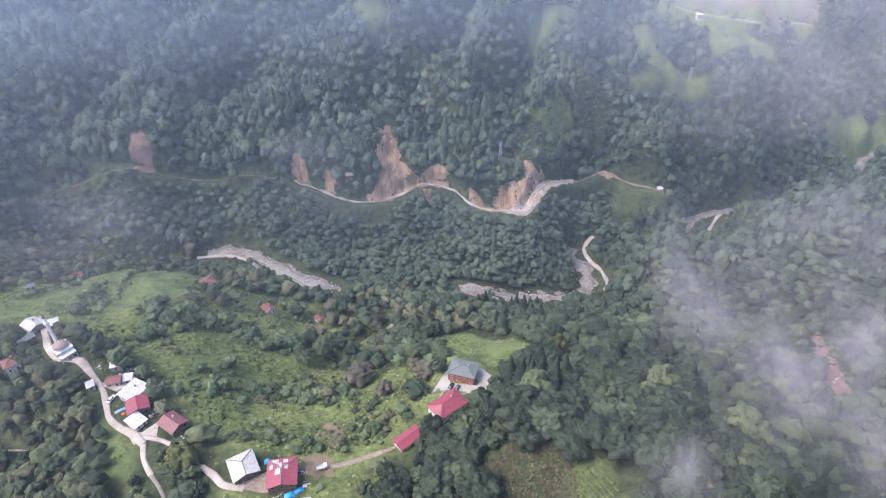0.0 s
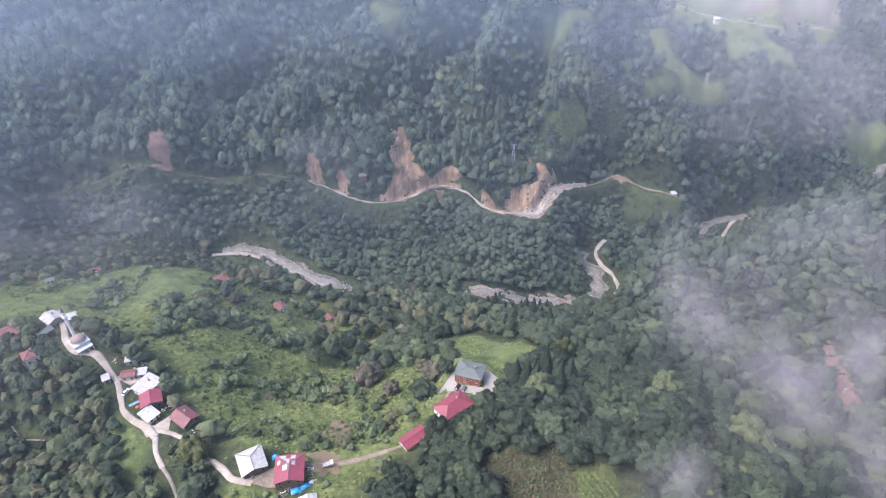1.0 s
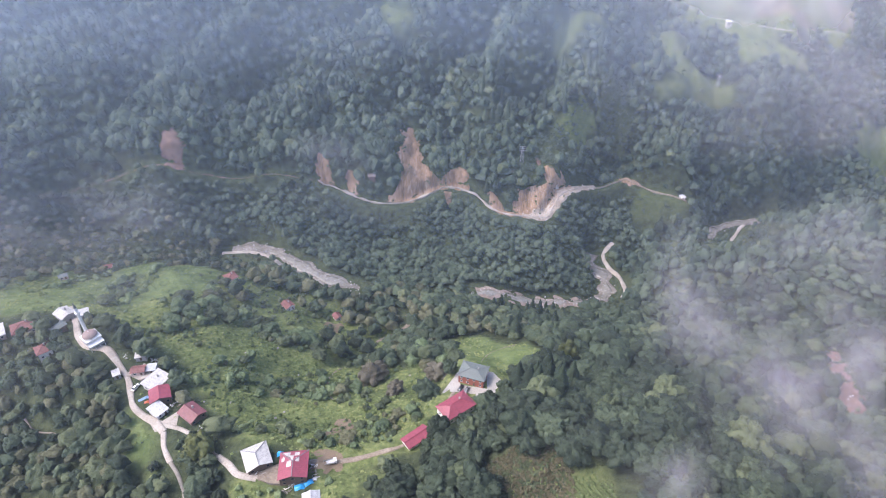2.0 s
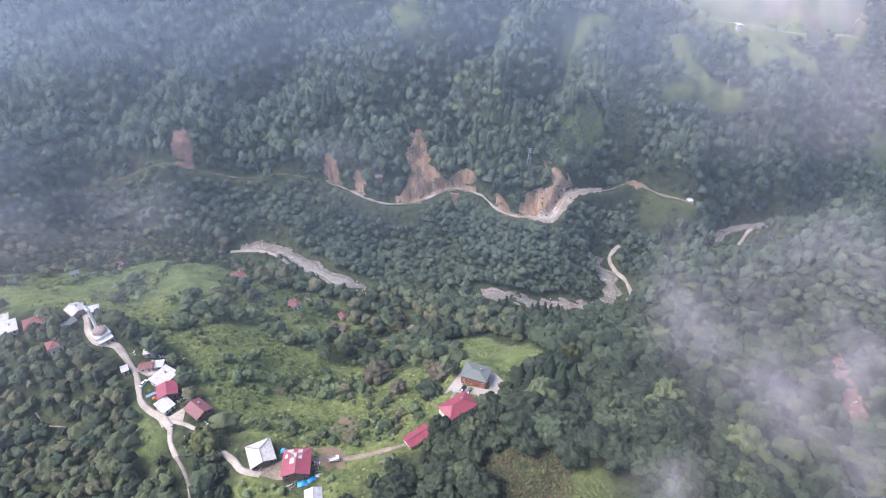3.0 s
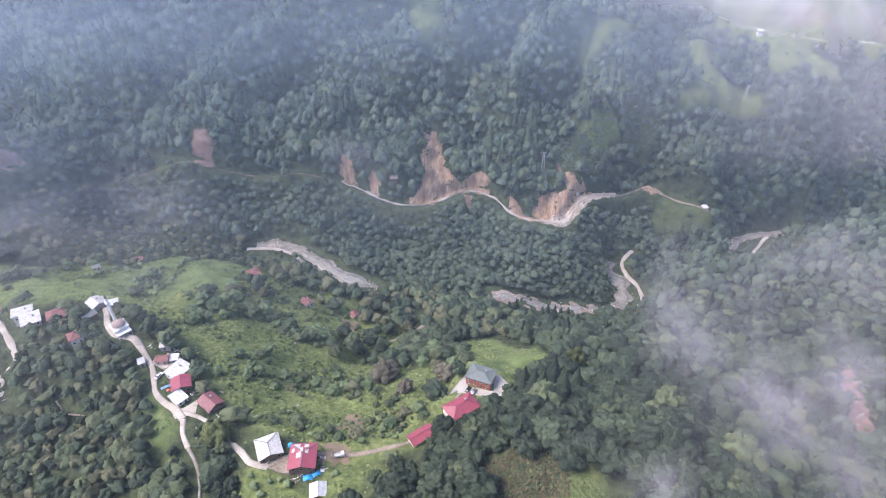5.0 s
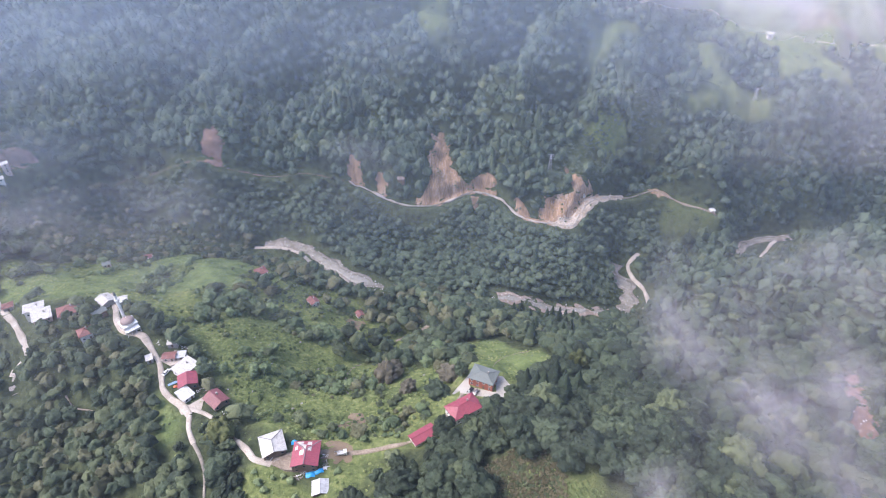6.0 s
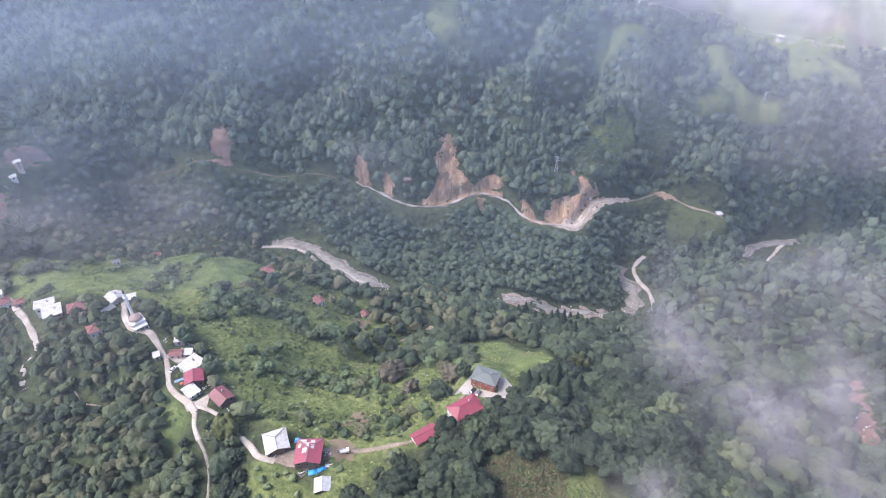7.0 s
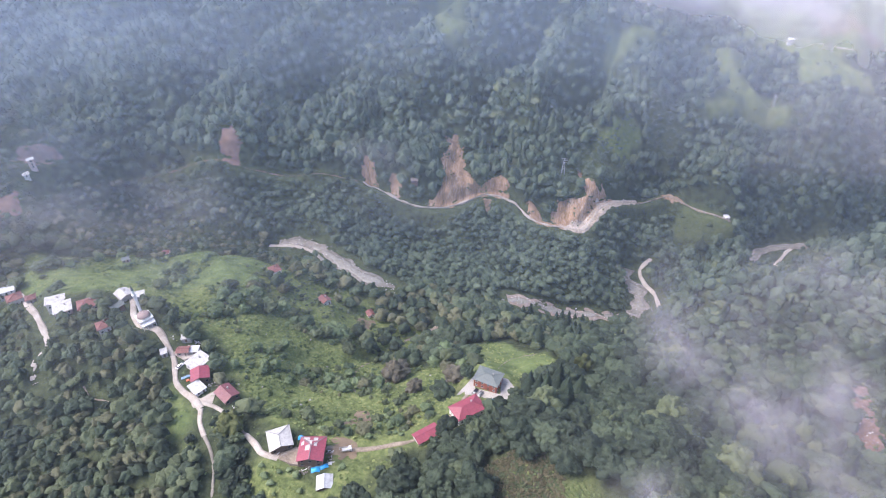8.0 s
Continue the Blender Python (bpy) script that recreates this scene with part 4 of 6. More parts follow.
for mask, shapes, mat, text in ((tall_deep & ~high, TALL_CROWNS, LEAF_DEEP, "tall dark green woodland on the far slope"), (tall_deep & high, HIGH_CROWNS, LEAF_DEEP, "dark green woodland high on the far slope"), (deep & ~close, FAR_CROWNS, LEAF_DEEP, "dense dark green broadleaf woodland on steep slopes"), (deep & close, MID_CROWNS, LEAF_DEEP, "dense dark green broadleaf woodland on steep slopes"), (blue & ~high, TALL_CROWNS, LEAF_BLUE, "tall bluish-green woodland on the far slope"), (blue & high, HIGH_CROWNS, LEAF_BLUE, "bluish-green woodland high on the far slope"),
                                (olive & ~close, FAR_CROWNS, LEAF_OLIVE, "lighter olive-green trees among the woodland"), (olive & close, MID_CROWNS, LEAF_OLIVE, "lighter olive-green trees among the woodland"), (brown & ~close, FAR_CROWNS, LEAF_DRY, "greyish-brown trees among the green woodland"), (brown & close, MID_CROWNS, LEAF_DRY, "greyish-brown trees among the green woodland"), (fir, FAR_FIRS, LEAF_FIR, "dark conifers standing among broadleaf trees"), (young, YOUNG_CROWNS, LEAF_THICKET, "lighter green young trees below the far road"), (far_fir, FAR_FIRS, LEAF_DEEP, "pointed conifers on the far slope")):
    plant("forest", wx[mask], wy[mask], wz[mask], shapes, size[mask] * (1.4 if mask is fir else (1.25 if mask is far_fir else 1)), mat, text)
BUSH_SHAPES = [lumpy_crown(0, rng.uniform(0.9, 1.5), 7, 22, 0.16, low=0.0, rough=0.05) for _ in range(14)]


# dark conifers beside the stream and below the small field
cx_ = np.array([28, 34, 41, 57, 62, 67, 73, 80, 88, 60, 66, 71, 56, 64, 76, 92, 97], float)
cy_ = np.array([352, 357, 350, 364, 369, 362, 367, 372, 368, 286, 290, 283, 279, 276, 288, 300, 306], float)
plant("forest", cx_, cy_, ground(cx_, cy_), FAR_FIRS, rng.uniform(4.6, 6.4, len(cx_)), LEAF_FIR, "dark conifers standing beside the stream")
# shrubs below the farmyard
ox, oy = scatter(-96, -40, 100, 124, 4.0)
keep = (within(MEADOWS["yard"], ox, oy) & (rng.uniform(size=len(ox)) < 0.5) | within(MEADOWS["shed"], ox, oy) & (rng.uniform(size=len(ox)) < 0.12)) & (np.hypot(ox + 52, oy - 112) > 9) & (np.hypot(ox + 60, oy - 119) > 6) & ~on_road(ox, oy, 1.5)
ox, oy = ox[keep], oy[keep]
tagged(plant("shrubs", ox, oy, ground(ox, oy), BUSH_SHAPES, rng.uniform(0.9, 2.6, len(ox)), LEAF_BUSH, "dark green shrubs on the bank below the farmyard"), category="shrubs")
# bushes in the open ground above the stream
ox, oy = scatter(-210, -40, 232, 352, 4.6)
keep = within(OPEN_WOOD, ox, oy) & (rng.uniform(size=len(ox)) < 0.45) & ~on_road(ox, oy, 1)
for hx, hy, hr in BUILT_UP:
    keep &= np.hypot(ox - hx, oy - hy) > hr
ox, oy = ox[keep], oy[keep]
tagged(plant("shrubs", ox, oy, ground(ox, oy), BUSH_SHAPES, rng.uniform(0.8, 2.4, len(ox)), LEAF_OLIVE, "olive-green shrubs in the open ground above the stream"), category="shrubs")
# hedge lines that part the humps of the left meadow
for line_ in ([(-228, 262), (-232, 278), (-234, 294), (-216, 303), (-222, 322), (-240, 350)], [(-268, 262), (-262, 288), (-256, 318), (-260, 350)], [(-196, 240), (-206, 262), (-212, 282)]):
    mids = smooth_line(line_, 3.2)
    c = mids + rng.normal(0, 2.0, mids.shape)
    tagged(plant("hedge", c[:, 0], c[:, 1], ground(c[:, 0], c[:, 1]), BUSH_SHAPES, rng.uniform(0.9, 2.8, len(c)), LEAF_BUSH, "line of dark shrubs across the meadow"), category="hedge")
# brush in the gaps, and trees on the steep bank behind the stream's bend
for cx, cy, rx, ry in BRUSH:
    ox, oy = scatter(cx - rx - 4, cx + rx + 4, cy - ry - 4, cy + ry + 4, 2.5)
    keep = (np.hypot((ox - cx) / rx, (oy - cy) / ry) < 1.15) & (roughness(ox, oy, 25, 7) + rng.normal(0, 0.5, len(ox)) > -0.9) & ~on_road(ox, oy, 0.5) & (edge_distance(SLIDE_EAST, ox, oy) < -1) & (edge_distance(SLIDE_FACE, ox, oy) < -1)
    ox, oy = ox[keep], oy[keep]
    tagged(plant("brush", ox, oy, ground(ox, oy), BUSH_SHAPES, rng.uniform(0.8, 3.0, len(ox)), LEAF_THICKET, "light green brush in a gap of the far woods"), category="brush")
ox, oy = scatter(215, 350, 505, 610, 5.2)
back = oy - np.interp(ox, [p[0] for p in BED_BEND], [p[1] for p in BED_BEND])
keep = (back > 8) & (back < 40) & ~open_ground(ox, oy, 0)
ox, oy = ox[keep], oy[keep]
plant("forest", ox, oy, ground(ox, oy), TALL_CROWNS, rng.uniform(3.0, 4.8, len(ox)), LEAF_BLUE, "dense trees on the steep bank above the stream")
# trees that close the steep slope just above the far road
fx, fy = scatter(-460, 330, 420, 590, 6.4)
fb = np.interp(fx, [p[0] for p in FAR_TRACK_WEST[4:] + FAR_TRACK], [p[1] for p in FAR_TRACK_WEST[4:] + FAR_TRACK])
keep = (fy > fb + 5) & (fy < fb + 42) & ~open_ground(fx, fy) & (rng.uniform(size=len(fx)) < 0.45)
fx, fy = fx[keep], fy[keep]
low_part = rng.uniform(size=len(fx)) < 0.4
for mask, shapes, mat in ((low_part, BUSH_SHAPES, LEAF_THICKET), (~low_part, TALL_CROWNS, LEAF_BLUE)):
    plant("forest", fx[mask], fy[mask], ground(fx[mask], fy[mask]), shapes, rng.uniform(2.6, 4.2, mask.sum()), mat, "young trees and brush above the far road")


def tree(name, trunk_mesh, crown_mesh, m, label, category, group):
    """A tree of a trunk and a crown; the meshes are shared."""
    root = new(name)
    root.matrix_world = m
    for part_name, me in (("trunk", trunk_mesh), ("crown", crown_mesh)):
        ob = new(part_name, me)
        ob.parent = root
    return tagged(root, label, category, group)


def lent(name, shape, mat):
    """A mesh that several objects share."""
    ob = mesh_object(name, *shape, mat)
    me = ob.data
    me.attributes.new("tint", "FLOAT", "POINT").data.foreach_set("value", np.full(len(me.vertices), rng.uniform(-0.5, 0.5), np.float32))
    bpy.data.objects.remove(ob)
    return me


TRUNKS = [lent("trunk", trunk_shape(1.0, 0.07), BARK) for _ in range(2)]
NEAR_SETS = {
    "green": ([lent("crown", lumpy_crown(2, rng.uniform(1.15, 1.7), 24, 640, 0.064, small=110, rough=0.018), LEAF_NEAR) for _ in range(10)], "dark green broadleaf tree in dense wood"),
    "olive": ([lent("crown", lumpy_crown(2, rng.uniform(1.1, 1.6), 24, 640, 0.064, small=110, rough=0.018), LEAF_OLIVE) for _ in range(6)], "olive-green broadleaf tree in dense wood"),
    "dry": ([lent("crown", lumpy_crown(2, rng.uniform(1.1, 1.5), 24, 640, 0.064, small=110, rough=0.018), LEAF_DRY) for _ in range(3)], "greyish-brown broadleaf tree in dense wood"),
    "fir": ([lent("crown", fir_crown(14, 15), LEAF_FIR) for _ in range(3)], "dark conifer with drooping boughs on the ridge"),
}
for i in np.nonzero(near)[0]:
    kind = "fir" if np.hypot((wx[i] - 41) / 13, (wy[i] - 171) / 14) < 1 else ("olive" if pick[i] > 0.945 else ("dry" if 0.93 < pick[i] and wy[i] > 150 else "green"))
    meshes, text = NEAR_SETS[kind]
    s = rng.uniform(6.4, 8.4) if kind == "fir" else float(size[i]) * 1.17
    m = pose(wx[i], wy[i], wz[i] - 0.2, 0, 0, rng.uniform(0, 360)) @ Matrix.Diagonal((s, s, s * rng.uniform(0.85, 1.2), 1))
    tree("tree", TRUNKS[0], meshes[rng.integers(len(meshes))], m, text, "tree", "trees on the near slope")

# trees along the lane that runs down from the hamlet
for k, (x, y, s) in enumerate([(-112, 137, 3.0), (-107, 131, 3.8), (-102, 126, 3.6), (-99, 120, 4.0), (-96, 114, 4.4), (-92, 109, 4.2), (-94, 122, 3.4), (-98, 129, 3.2), (-89, 114, 3.2),
                               (-239, 184, 2.8), (-236, 181, 3.0), (-242, 188, 2.6), (-203, 156, 2.6), (-196, 152, 3.2), (-184, 150, 2.8), (-178, 143, 3.0), (-110, 142, 2.6), (-86, 107, 3.8), (-121, 128, 2.4), (-118, 121, 2.8), (-113, 112, 3.6), (-118, 108, 3.4)]):
    meshes, text = NEAR_SETS["olive" if k % 4 == 3 else "green"]
    m = pose(x, y, spot(x, y) - 0.2, 0, 0, rng.uniform(0, 360)) @ Matrix.Diagonal((s, s, s * rng.uniform(0.9, 1.2), 1))
    tree("tree", TRUNKS[0], meshes[k % len(meshes)], m, "dark green broadleaf tree beside the lane" if k % 4 != 3 else "olive-green broadleaf tree beside the lane", "tree", "trees beside the lane")

# trees round the dry patch and the small field
for k, (x, y) in enumerate([(8, 121), (13, 130), (24, 133), (33, 129), (44, 122), (55, 121), (64, 114), (3, 128), (5, 114)]):
    meshes, text = NEAR_SETS["olive" if k % 3 == 2 else "green"]
    s = rng.uniform(4.2, 5.6)
    m = pose(x, y, spot(x, y) - 0.2, 0, 0, rng.uniform(0, 360)) @ Matrix.Diagonal((s, s, s, 1))
    tree("tree", TRUNKS[0], meshes[k % len(meshes)], m, text, "tree", "trees on the near slope")

# ---- bushes and single trees on the meadow ----
bx, by = scatter(-330, 60, 100, 350, 6.5)
grow = roughness(bx, by, 70, 14) / 2.2 + rng.normal(0, 0.45, len(bx))
lower = np.clip((by - 185 - 0.15 * (bx + 60)) / 70, 0, 1) * np.clip((bx + 260) / 120, 0, 1)
keep = within(MEADOWS["bowl"], bx, by) & (grow + 0.75 * lower > 0.68) & ~on_road(bx, by, 2.5) & ~within([(0, 200), (6, 284), (30, 290), (60, 230), (36, 200)], bx, by)
keep &= ~((bx < -170) & (by < 330) & (grow < 1.6))
for smooth_place in ("hump", "crest"):
    keep &= edge_distance(MEADOWS[smooth_place], bx, by) < 2
for hx, hy, hr in BUILT_UP:
    keep &= np.hypot(bx - hx, by - hy) > hr + 1
bx, by = bx[keep], by[keep]
order = rng.permutation(len(bx))[:290]
bx, by = bx[order], by[order]
bz = ground(bx, by)
BUSHES = {
    "green": ([lent("crown", lumpy_crown(1, rng.uniform(1.0, 1.6), 15, 260, 0.10, low=0.0, taper=0.15, rough=0.035), LEAF_BUSH) for _ in range(6)], "rounded dark green bush on the meadow"),
    "olive": ([lent("crown", lumpy_crown(1, rng.uniform(0.9, 1.4), 15, 260, 0.10, low=0.0, taper=0.15, rough=0.035), LEAF_OLIVE) for _ in range(4)], "pale olive-green bush on the meadow"),
    "dry": ([lent("crown", lumpy_crown(1, rng.uniform(0.9, 1.4), 15, 260, 0.10, low=0.0, taper=0.15, rough=0.035), LEAF_DRY) for _ in range(3)], "brownish dry bush on the meadow"),
}
for x, y, z in zip(bx, by, bz):
    p = rng.uniform()
    kind = "green" if p < 0.6 else ("olive" if p < 0.92 else "dry")
    meshes, text = BUSHES[kind]
    s = rng.uniform(0.75, 1.65) ** 1.9 * 1.7 * (1.45 if y > 215 else 1.0)
    m = pose(x, y, z - 0.1, 0, 0, rng.uniform(0, 360)) @ Matrix.Diagonal((s, s, s, 1))
    tree("bush", TRUNKS[1], meshes[rng.integers(len(meshes))], m, text, "bush", "bushes on the meadow")
# low shrubs between them
ox, oy = scatter(-330, 60, 100, 350, 4.2)
grow = roughness(ox - 20, oy + 35, 60, 10) / 2.2 + 0.5 * np.clip((oy - 175) / 80, 0, 1)
keep = within(MEADOWS["bowl"], ox, oy) & (grow + rng.normal(0, 0.4, len(ox)) > 1.05) & ~on_road(ox, oy, 1.8) & ~within([(0, 200), (6, 284), (30, 290), (60, 230), (36, 200)], ox, oy)
for smooth_place in ("hump", "crest", "terrace"):
    keep &= edge_distance(MEADOWS[smooth_place], ox, oy) < 0
for hx, hy, hr in BUILT_UP:
    keep &= np.hypot(ox - hx, oy - hy) > hr
ox, oy = ox[keep], oy[keep]
tagged(plant("shrubs", ox, oy, ground(ox, oy) - 0.1, BUSH_SHAPES, rng.uniform(0.5, 1.5, len(ox)), LEAF_BUSH, "low dark green shrubs scattered over the meadow"), category="shrubs")
# rank weeds that roughen the pasture
ox, oy = scatter(-330, 60, 100, 350, 2.4)
keep = (within(MEADOWS["bowl"], ox, oy) | within(MEADOWS["shed"], ox, oy) | within(MEADOWS["bank"], ox, oy)) & (roughness(ox + 60, oy, 40, 8) / 2 + rng.normal(0, 0.6, len(ox)) > 0.25) & ~on_road(ox, oy, 1.2)
for smooth_place in ("hump", "crest"):
    keep &= (edge_distance(MEADOWS[smooth_place], ox, oy) < 0) | (rng.uniform(size=len(ox)) < 0.2)
for hx, hy, hr in BUILT_UP:
    keep &= np.hypot(ox - hx, oy - hy) > min(hr, 9)
ox, oy = ox[keep], oy[keep]
WEED_SHAPES = [lumpy_crown(0, rng.uniform(0.5, 0.8), 4, 10, 0.2, low=0.0, rough=0.06) for _ in range(12)]
tagged(plant("weeds", ox, oy, ground(ox, oy) - 0.1, WEED_SHAPES, rng.uniform(0.35, 1.0, len(ox)), LEAF_WEED, "rank green weeds and ferns over the pasture"), category="weeds")
# single trees that stand out
SINGLE_LEAF = {"yellow": LEAF_YELLOW, "brown": LEAF_BROWN, "deep": LEAF_DEEP}
for x, y, s, tall, kind, text in [(-45, 210, 5.6, 1.3, "brown", "large brownish rounded tree on the meadow"), (-30, 191, 3.6, 1.35, "brown", "small brownish rounded tree on the meadow"),
                                  (-13, 181.5, 4.8, 1.25, "deep", "dense dark green tree on the meadow"), (-10, 202, 4.8, 1.1, "brown", "brownish tree above the farmyard"),
                                  (-2.5, 196, 3.0, 1.7, "deep", "dark green tree above the farmyard"), (-104, 135, 4.8, 1.25, "yellow", "yellowish-green rounded tree beside the lane"),
                                  (-113, 211, 2.8, 1.1, "green", "rounded dark green bush on the meadow"), (-107, 188, 2.6, 1.1, "green", "rounded dark green bush on the meadow"),
                                  (-19, 166, 2.6, 1.1, "green", "dark green bush beside the lane"), (60, 216, 3.6, 2.0, "yellow", "small yellowing tree at the wood's edge"),
                                  (48, 214, 3.0, 1.1, "olive", "olive-green tree at the wood's edge"), (-20, 238, 5.2, 1.2, "green", "dark green tree at the wood's edge")]:
    meshes = [lent("crown", lumpy_crown(2, 1.3, 26, 700, 0.06, low=0.0, taper=0.15, small=110, rough=0.02), SINGLE_LEAF[kind])] if kind in SINGLE_LEAF else BUSHES[kind][0]
    s *= 1.3
    m = pose(x, y, spot(x, y) - 0.1, 0, 0, rng.uniform(0, 360)) @ Matrix.Diagonal((s, s, s * tall, 1))
    tree("tree", TRUNKS[1], meshes[0], m, text, "tree", "")
# dry scrub on the near slope
DRY_PATCH = MEADOWS["dry"]
dx_, dy_ = scatter(8, 46, 92, 128, 1.3)
keep = edge_distance(DRY_PATCH, dx_, dy_) > -4
dx_, dy_ = dx_[keep], dy_[keep]
part_dry = rng.uniform(size=len(dx_)) < 0.8
SCRUB_SHAPES = [join([clumps(np.array([(0, 0, 0.15), (0.7, 0.3, 0.1), (-0.5, 0.5, 0.1)]), np.array([0.7, 0.5, 0.5]), 0.35), sprigs(rng.normal(0, 0.6, (26, 3)) * np.array([1, 1, 0.35]) + np.array([0, 0, 0.5]), 0.28)]) for _ in range(6)]
for mask, mat in ((part_dry, LEAF_SCRUB), (~part_dry, LEAF_OLIVE)):
    tagged(plant("scrub", dx_[mask], dy_[mask], ground(dx_[mask], dy_[mask]), SCRUB_SHAPES, rng.uniform(0.5, 1.0, mask.sum()), mat, "brownish dry scrub on the near slope"), category="scrub")
# low ferns and brambles in patches over the meadow
ox, oy = scatter(-330, 60, 100, 350, 3.2)
grow = roughness(ox + 60, oy - 40, 52, 10) / 2
keep = within(MEADOWS["bowl"], ox, oy) & (grow + rng.normal(0, 0.45, len(ox)) > 0.35) & ~on_road(ox, oy, 1.5)
for smooth_place in ("hump", "crest", "terrace"):
    keep &= edge_distance(MEADOWS[smooth_place], ox, oy) < 1
for hx, hy, hr in BUILT_UP:
    keep &= np.hypot(ox - hx, oy - hy) > hr
keep &= ~within([(0, 200), (6, 284), (30, 290), (60, 230), (36, 200)], ox, oy)
ox, oy = ox[keep], oy[keep]
tagged(plant("ferns", ox, oy, ground(ox, oy) - 0.15, SCRUB_SHAPES, rng.uniform(0.5, 1.3, len(ox)), LEAF_FERN, "patches of fresh green ferns and brambles on the meadow"), category="ferns")
# rows of a crop in the small field on the near slope
rx_, ry_ = [], []
for k in range(22):
    along = np.arange(0, 40, 0.7)
    px_, py_ = 32 + 1.9 * k + along * 0.45, 124 - along * 0.9
    inside = edge_distance(MEADOWS["near"], px_, py_) > 0.5 + rng.uniform(0, 2)
    rx_.append(px_[inside] + rng.normal(0, 0.12, inside.sum()))
    ry_.append(py_[inside] + rng.normal(0, 0.12, inside.sum()))
rx_, ry_ = np.concatenate(rx_), np.concatenate(ry_)
tagged(plant("crop_rows", rx_, ry_, ground(rx_, ry_) - 0.1, BUSH_SHAPES, rng.uniform(0.35, 0.6, len(rx_)), LEAF_FERN, "rows of low green crop in a small field"), category="crop")
# low tussocks all over the open ground
ux, uy = scatter(-330, 60, 95, 350, 2.6)
keep = open_ground(ux, uy, 0) & ~within(MEADOWS["near"], ux, uy) & ~on_road(ux, uy, 0.8) & (roughness(ux, uy, 41, 7) / 2 + rng.normal(0, 0.6, len(ux)) > 0.0) & seen_wedge(ux, uy) & (~within([(0, 200), (-2, 284), (20, 292), (60, 230), (36, 200)], ux, uy) | (rng.uniform(size=len(ux)) < 0.12))
for hx, hy, hr in BUILT_UP:
    keep &= np.hypot(ux - hx, uy - hy) > hr - 2
ux, uy = ux[keep], uy[keep]
TUSSOCKS = [(v * np.array([1, 1, 0.55]), f) for v, f in [join([clumps(np.array([(0, 0, 0.2), (0.5, 0.3, 0.15)]), np.array([0.6, 0.45]), 0.3), sprigs(rng.normal(0, 0.5, (6, 3)) * np.array([1, 1, 0.3]) + np.array([0, 0, 0.4]), 0.3)]) for _ in range(6)]]
half_way = rng.uniform(size=len(ux)) < 0.94
for mask, mat in ((half_way, LEAF_GRASS), (~half_way, LEAF_OLIVE)):
    tagged(plant("tussocks", ux[mask], uy[mask], ground(ux[mask], uy[mask]), TUSSOCKS, rng.uniform(0.35, 1.0, mask.sum()) ** 1.3, mat, "low ferns and grass tussocks on the meadow"), category="grass")
# boulders in the stream's bed
for bed in (BED_WEST, BED_MID, BED_EAST, BED_BEND):
    mids = smooth_line(bed, 1.2)
    mids = mids[(mids[:, 0] > -250) & (mids[:, 0] < 340)]
    if len(mids):
        c = np.repeat(mids, 2, 0) + rng.normal(0, 3.4, (2 * len(mids), 2))
        z = ground(c[:, 0], c[:, 1])
        tagged(plant("boulders", c[:, 0], c[:, 1], z + 0.2, [clumps(np.zeros((1, 3)), np.array([0.9]), 0.2) for _ in range(6)], rng.uniform(0.2, 0.8, len(c)), STONE, "pale grey boulders strewn in the riverbed"), category="boulder")
# weeds and small bushes that cling to the landslides
for scar in (*SLIDES, SLIDE_NEAR):
    q = np.array(scar)
    vx, vy = scatter(q[:, 0].min() - 3, q[:, 0].max() + 3, q[:, 1].min() - 3, q[:, 1].max() + 3, 3.0)
    rim = edge_distance(scar, vx, vy)
    keep = (np.abs(rim + 0.8) < 2.2) & (rng.uniform(size=len(vx)) < 0.5) | (rim > 2) & (roughness(vx, vy, 25, 7) > 0.8) & (rng.uniform(size=len(vx)) < 0.4)
    keep &= ~on_road(vx, vy, 0.5)
    vx, vy = vx[keep], vy[keep]
    if len(vx):
        tagged(plant("weeds", vx, vy, ground(vx, vy) + 0.4, BUSH_SHAPES, rng.uniform(0.6, 1.7, len(vx)), LEAF_OLIVE, "weeds and small bushes clinging to the landslide"), category="weeds")
# shrubs that break up the far clearings
for name_, share in (("gap", 0.95), ("hut", 0.3), ("shoulder", 0.04), ("summit", 0.05), ("fields", 0.10), ("strip", 0.12), ("upper", 0.12), ("top", 0.08)):
    q = np.array(MEADOWS[name_])
    vx, vy = scatter(q[:, 0].min(), q[:, 0].max(), q[:, 1].min(), q[:, 1].max(), 5.0)
    keep = within(MEADOWS[name_], vx, vy) & (rng.uniform(size=len(vx)) < share * (1 + 0.6 * np.sign(roughness(vx, vy, 70, 20)))) & ~on_road(vx, vy, 2)
    keep &= (np.hypot(vx - 236, vy - 541) > 10) & (np.hypot(vx - 336, vy - 786) > 13)
    vx, vy = vx[keep], vy[keep]
    if len(vx):
        tagged(plant("shrubs", vx, vy, ground(vx, vy), BUSH_SHAPES, rng.uniform(1.0, 3.0, len(vx)), LEAF_OLIVE if share < 0.5 else LEAF_THICKET, "scattered shrubs in a clearing on the far slope"), category="shrubs")
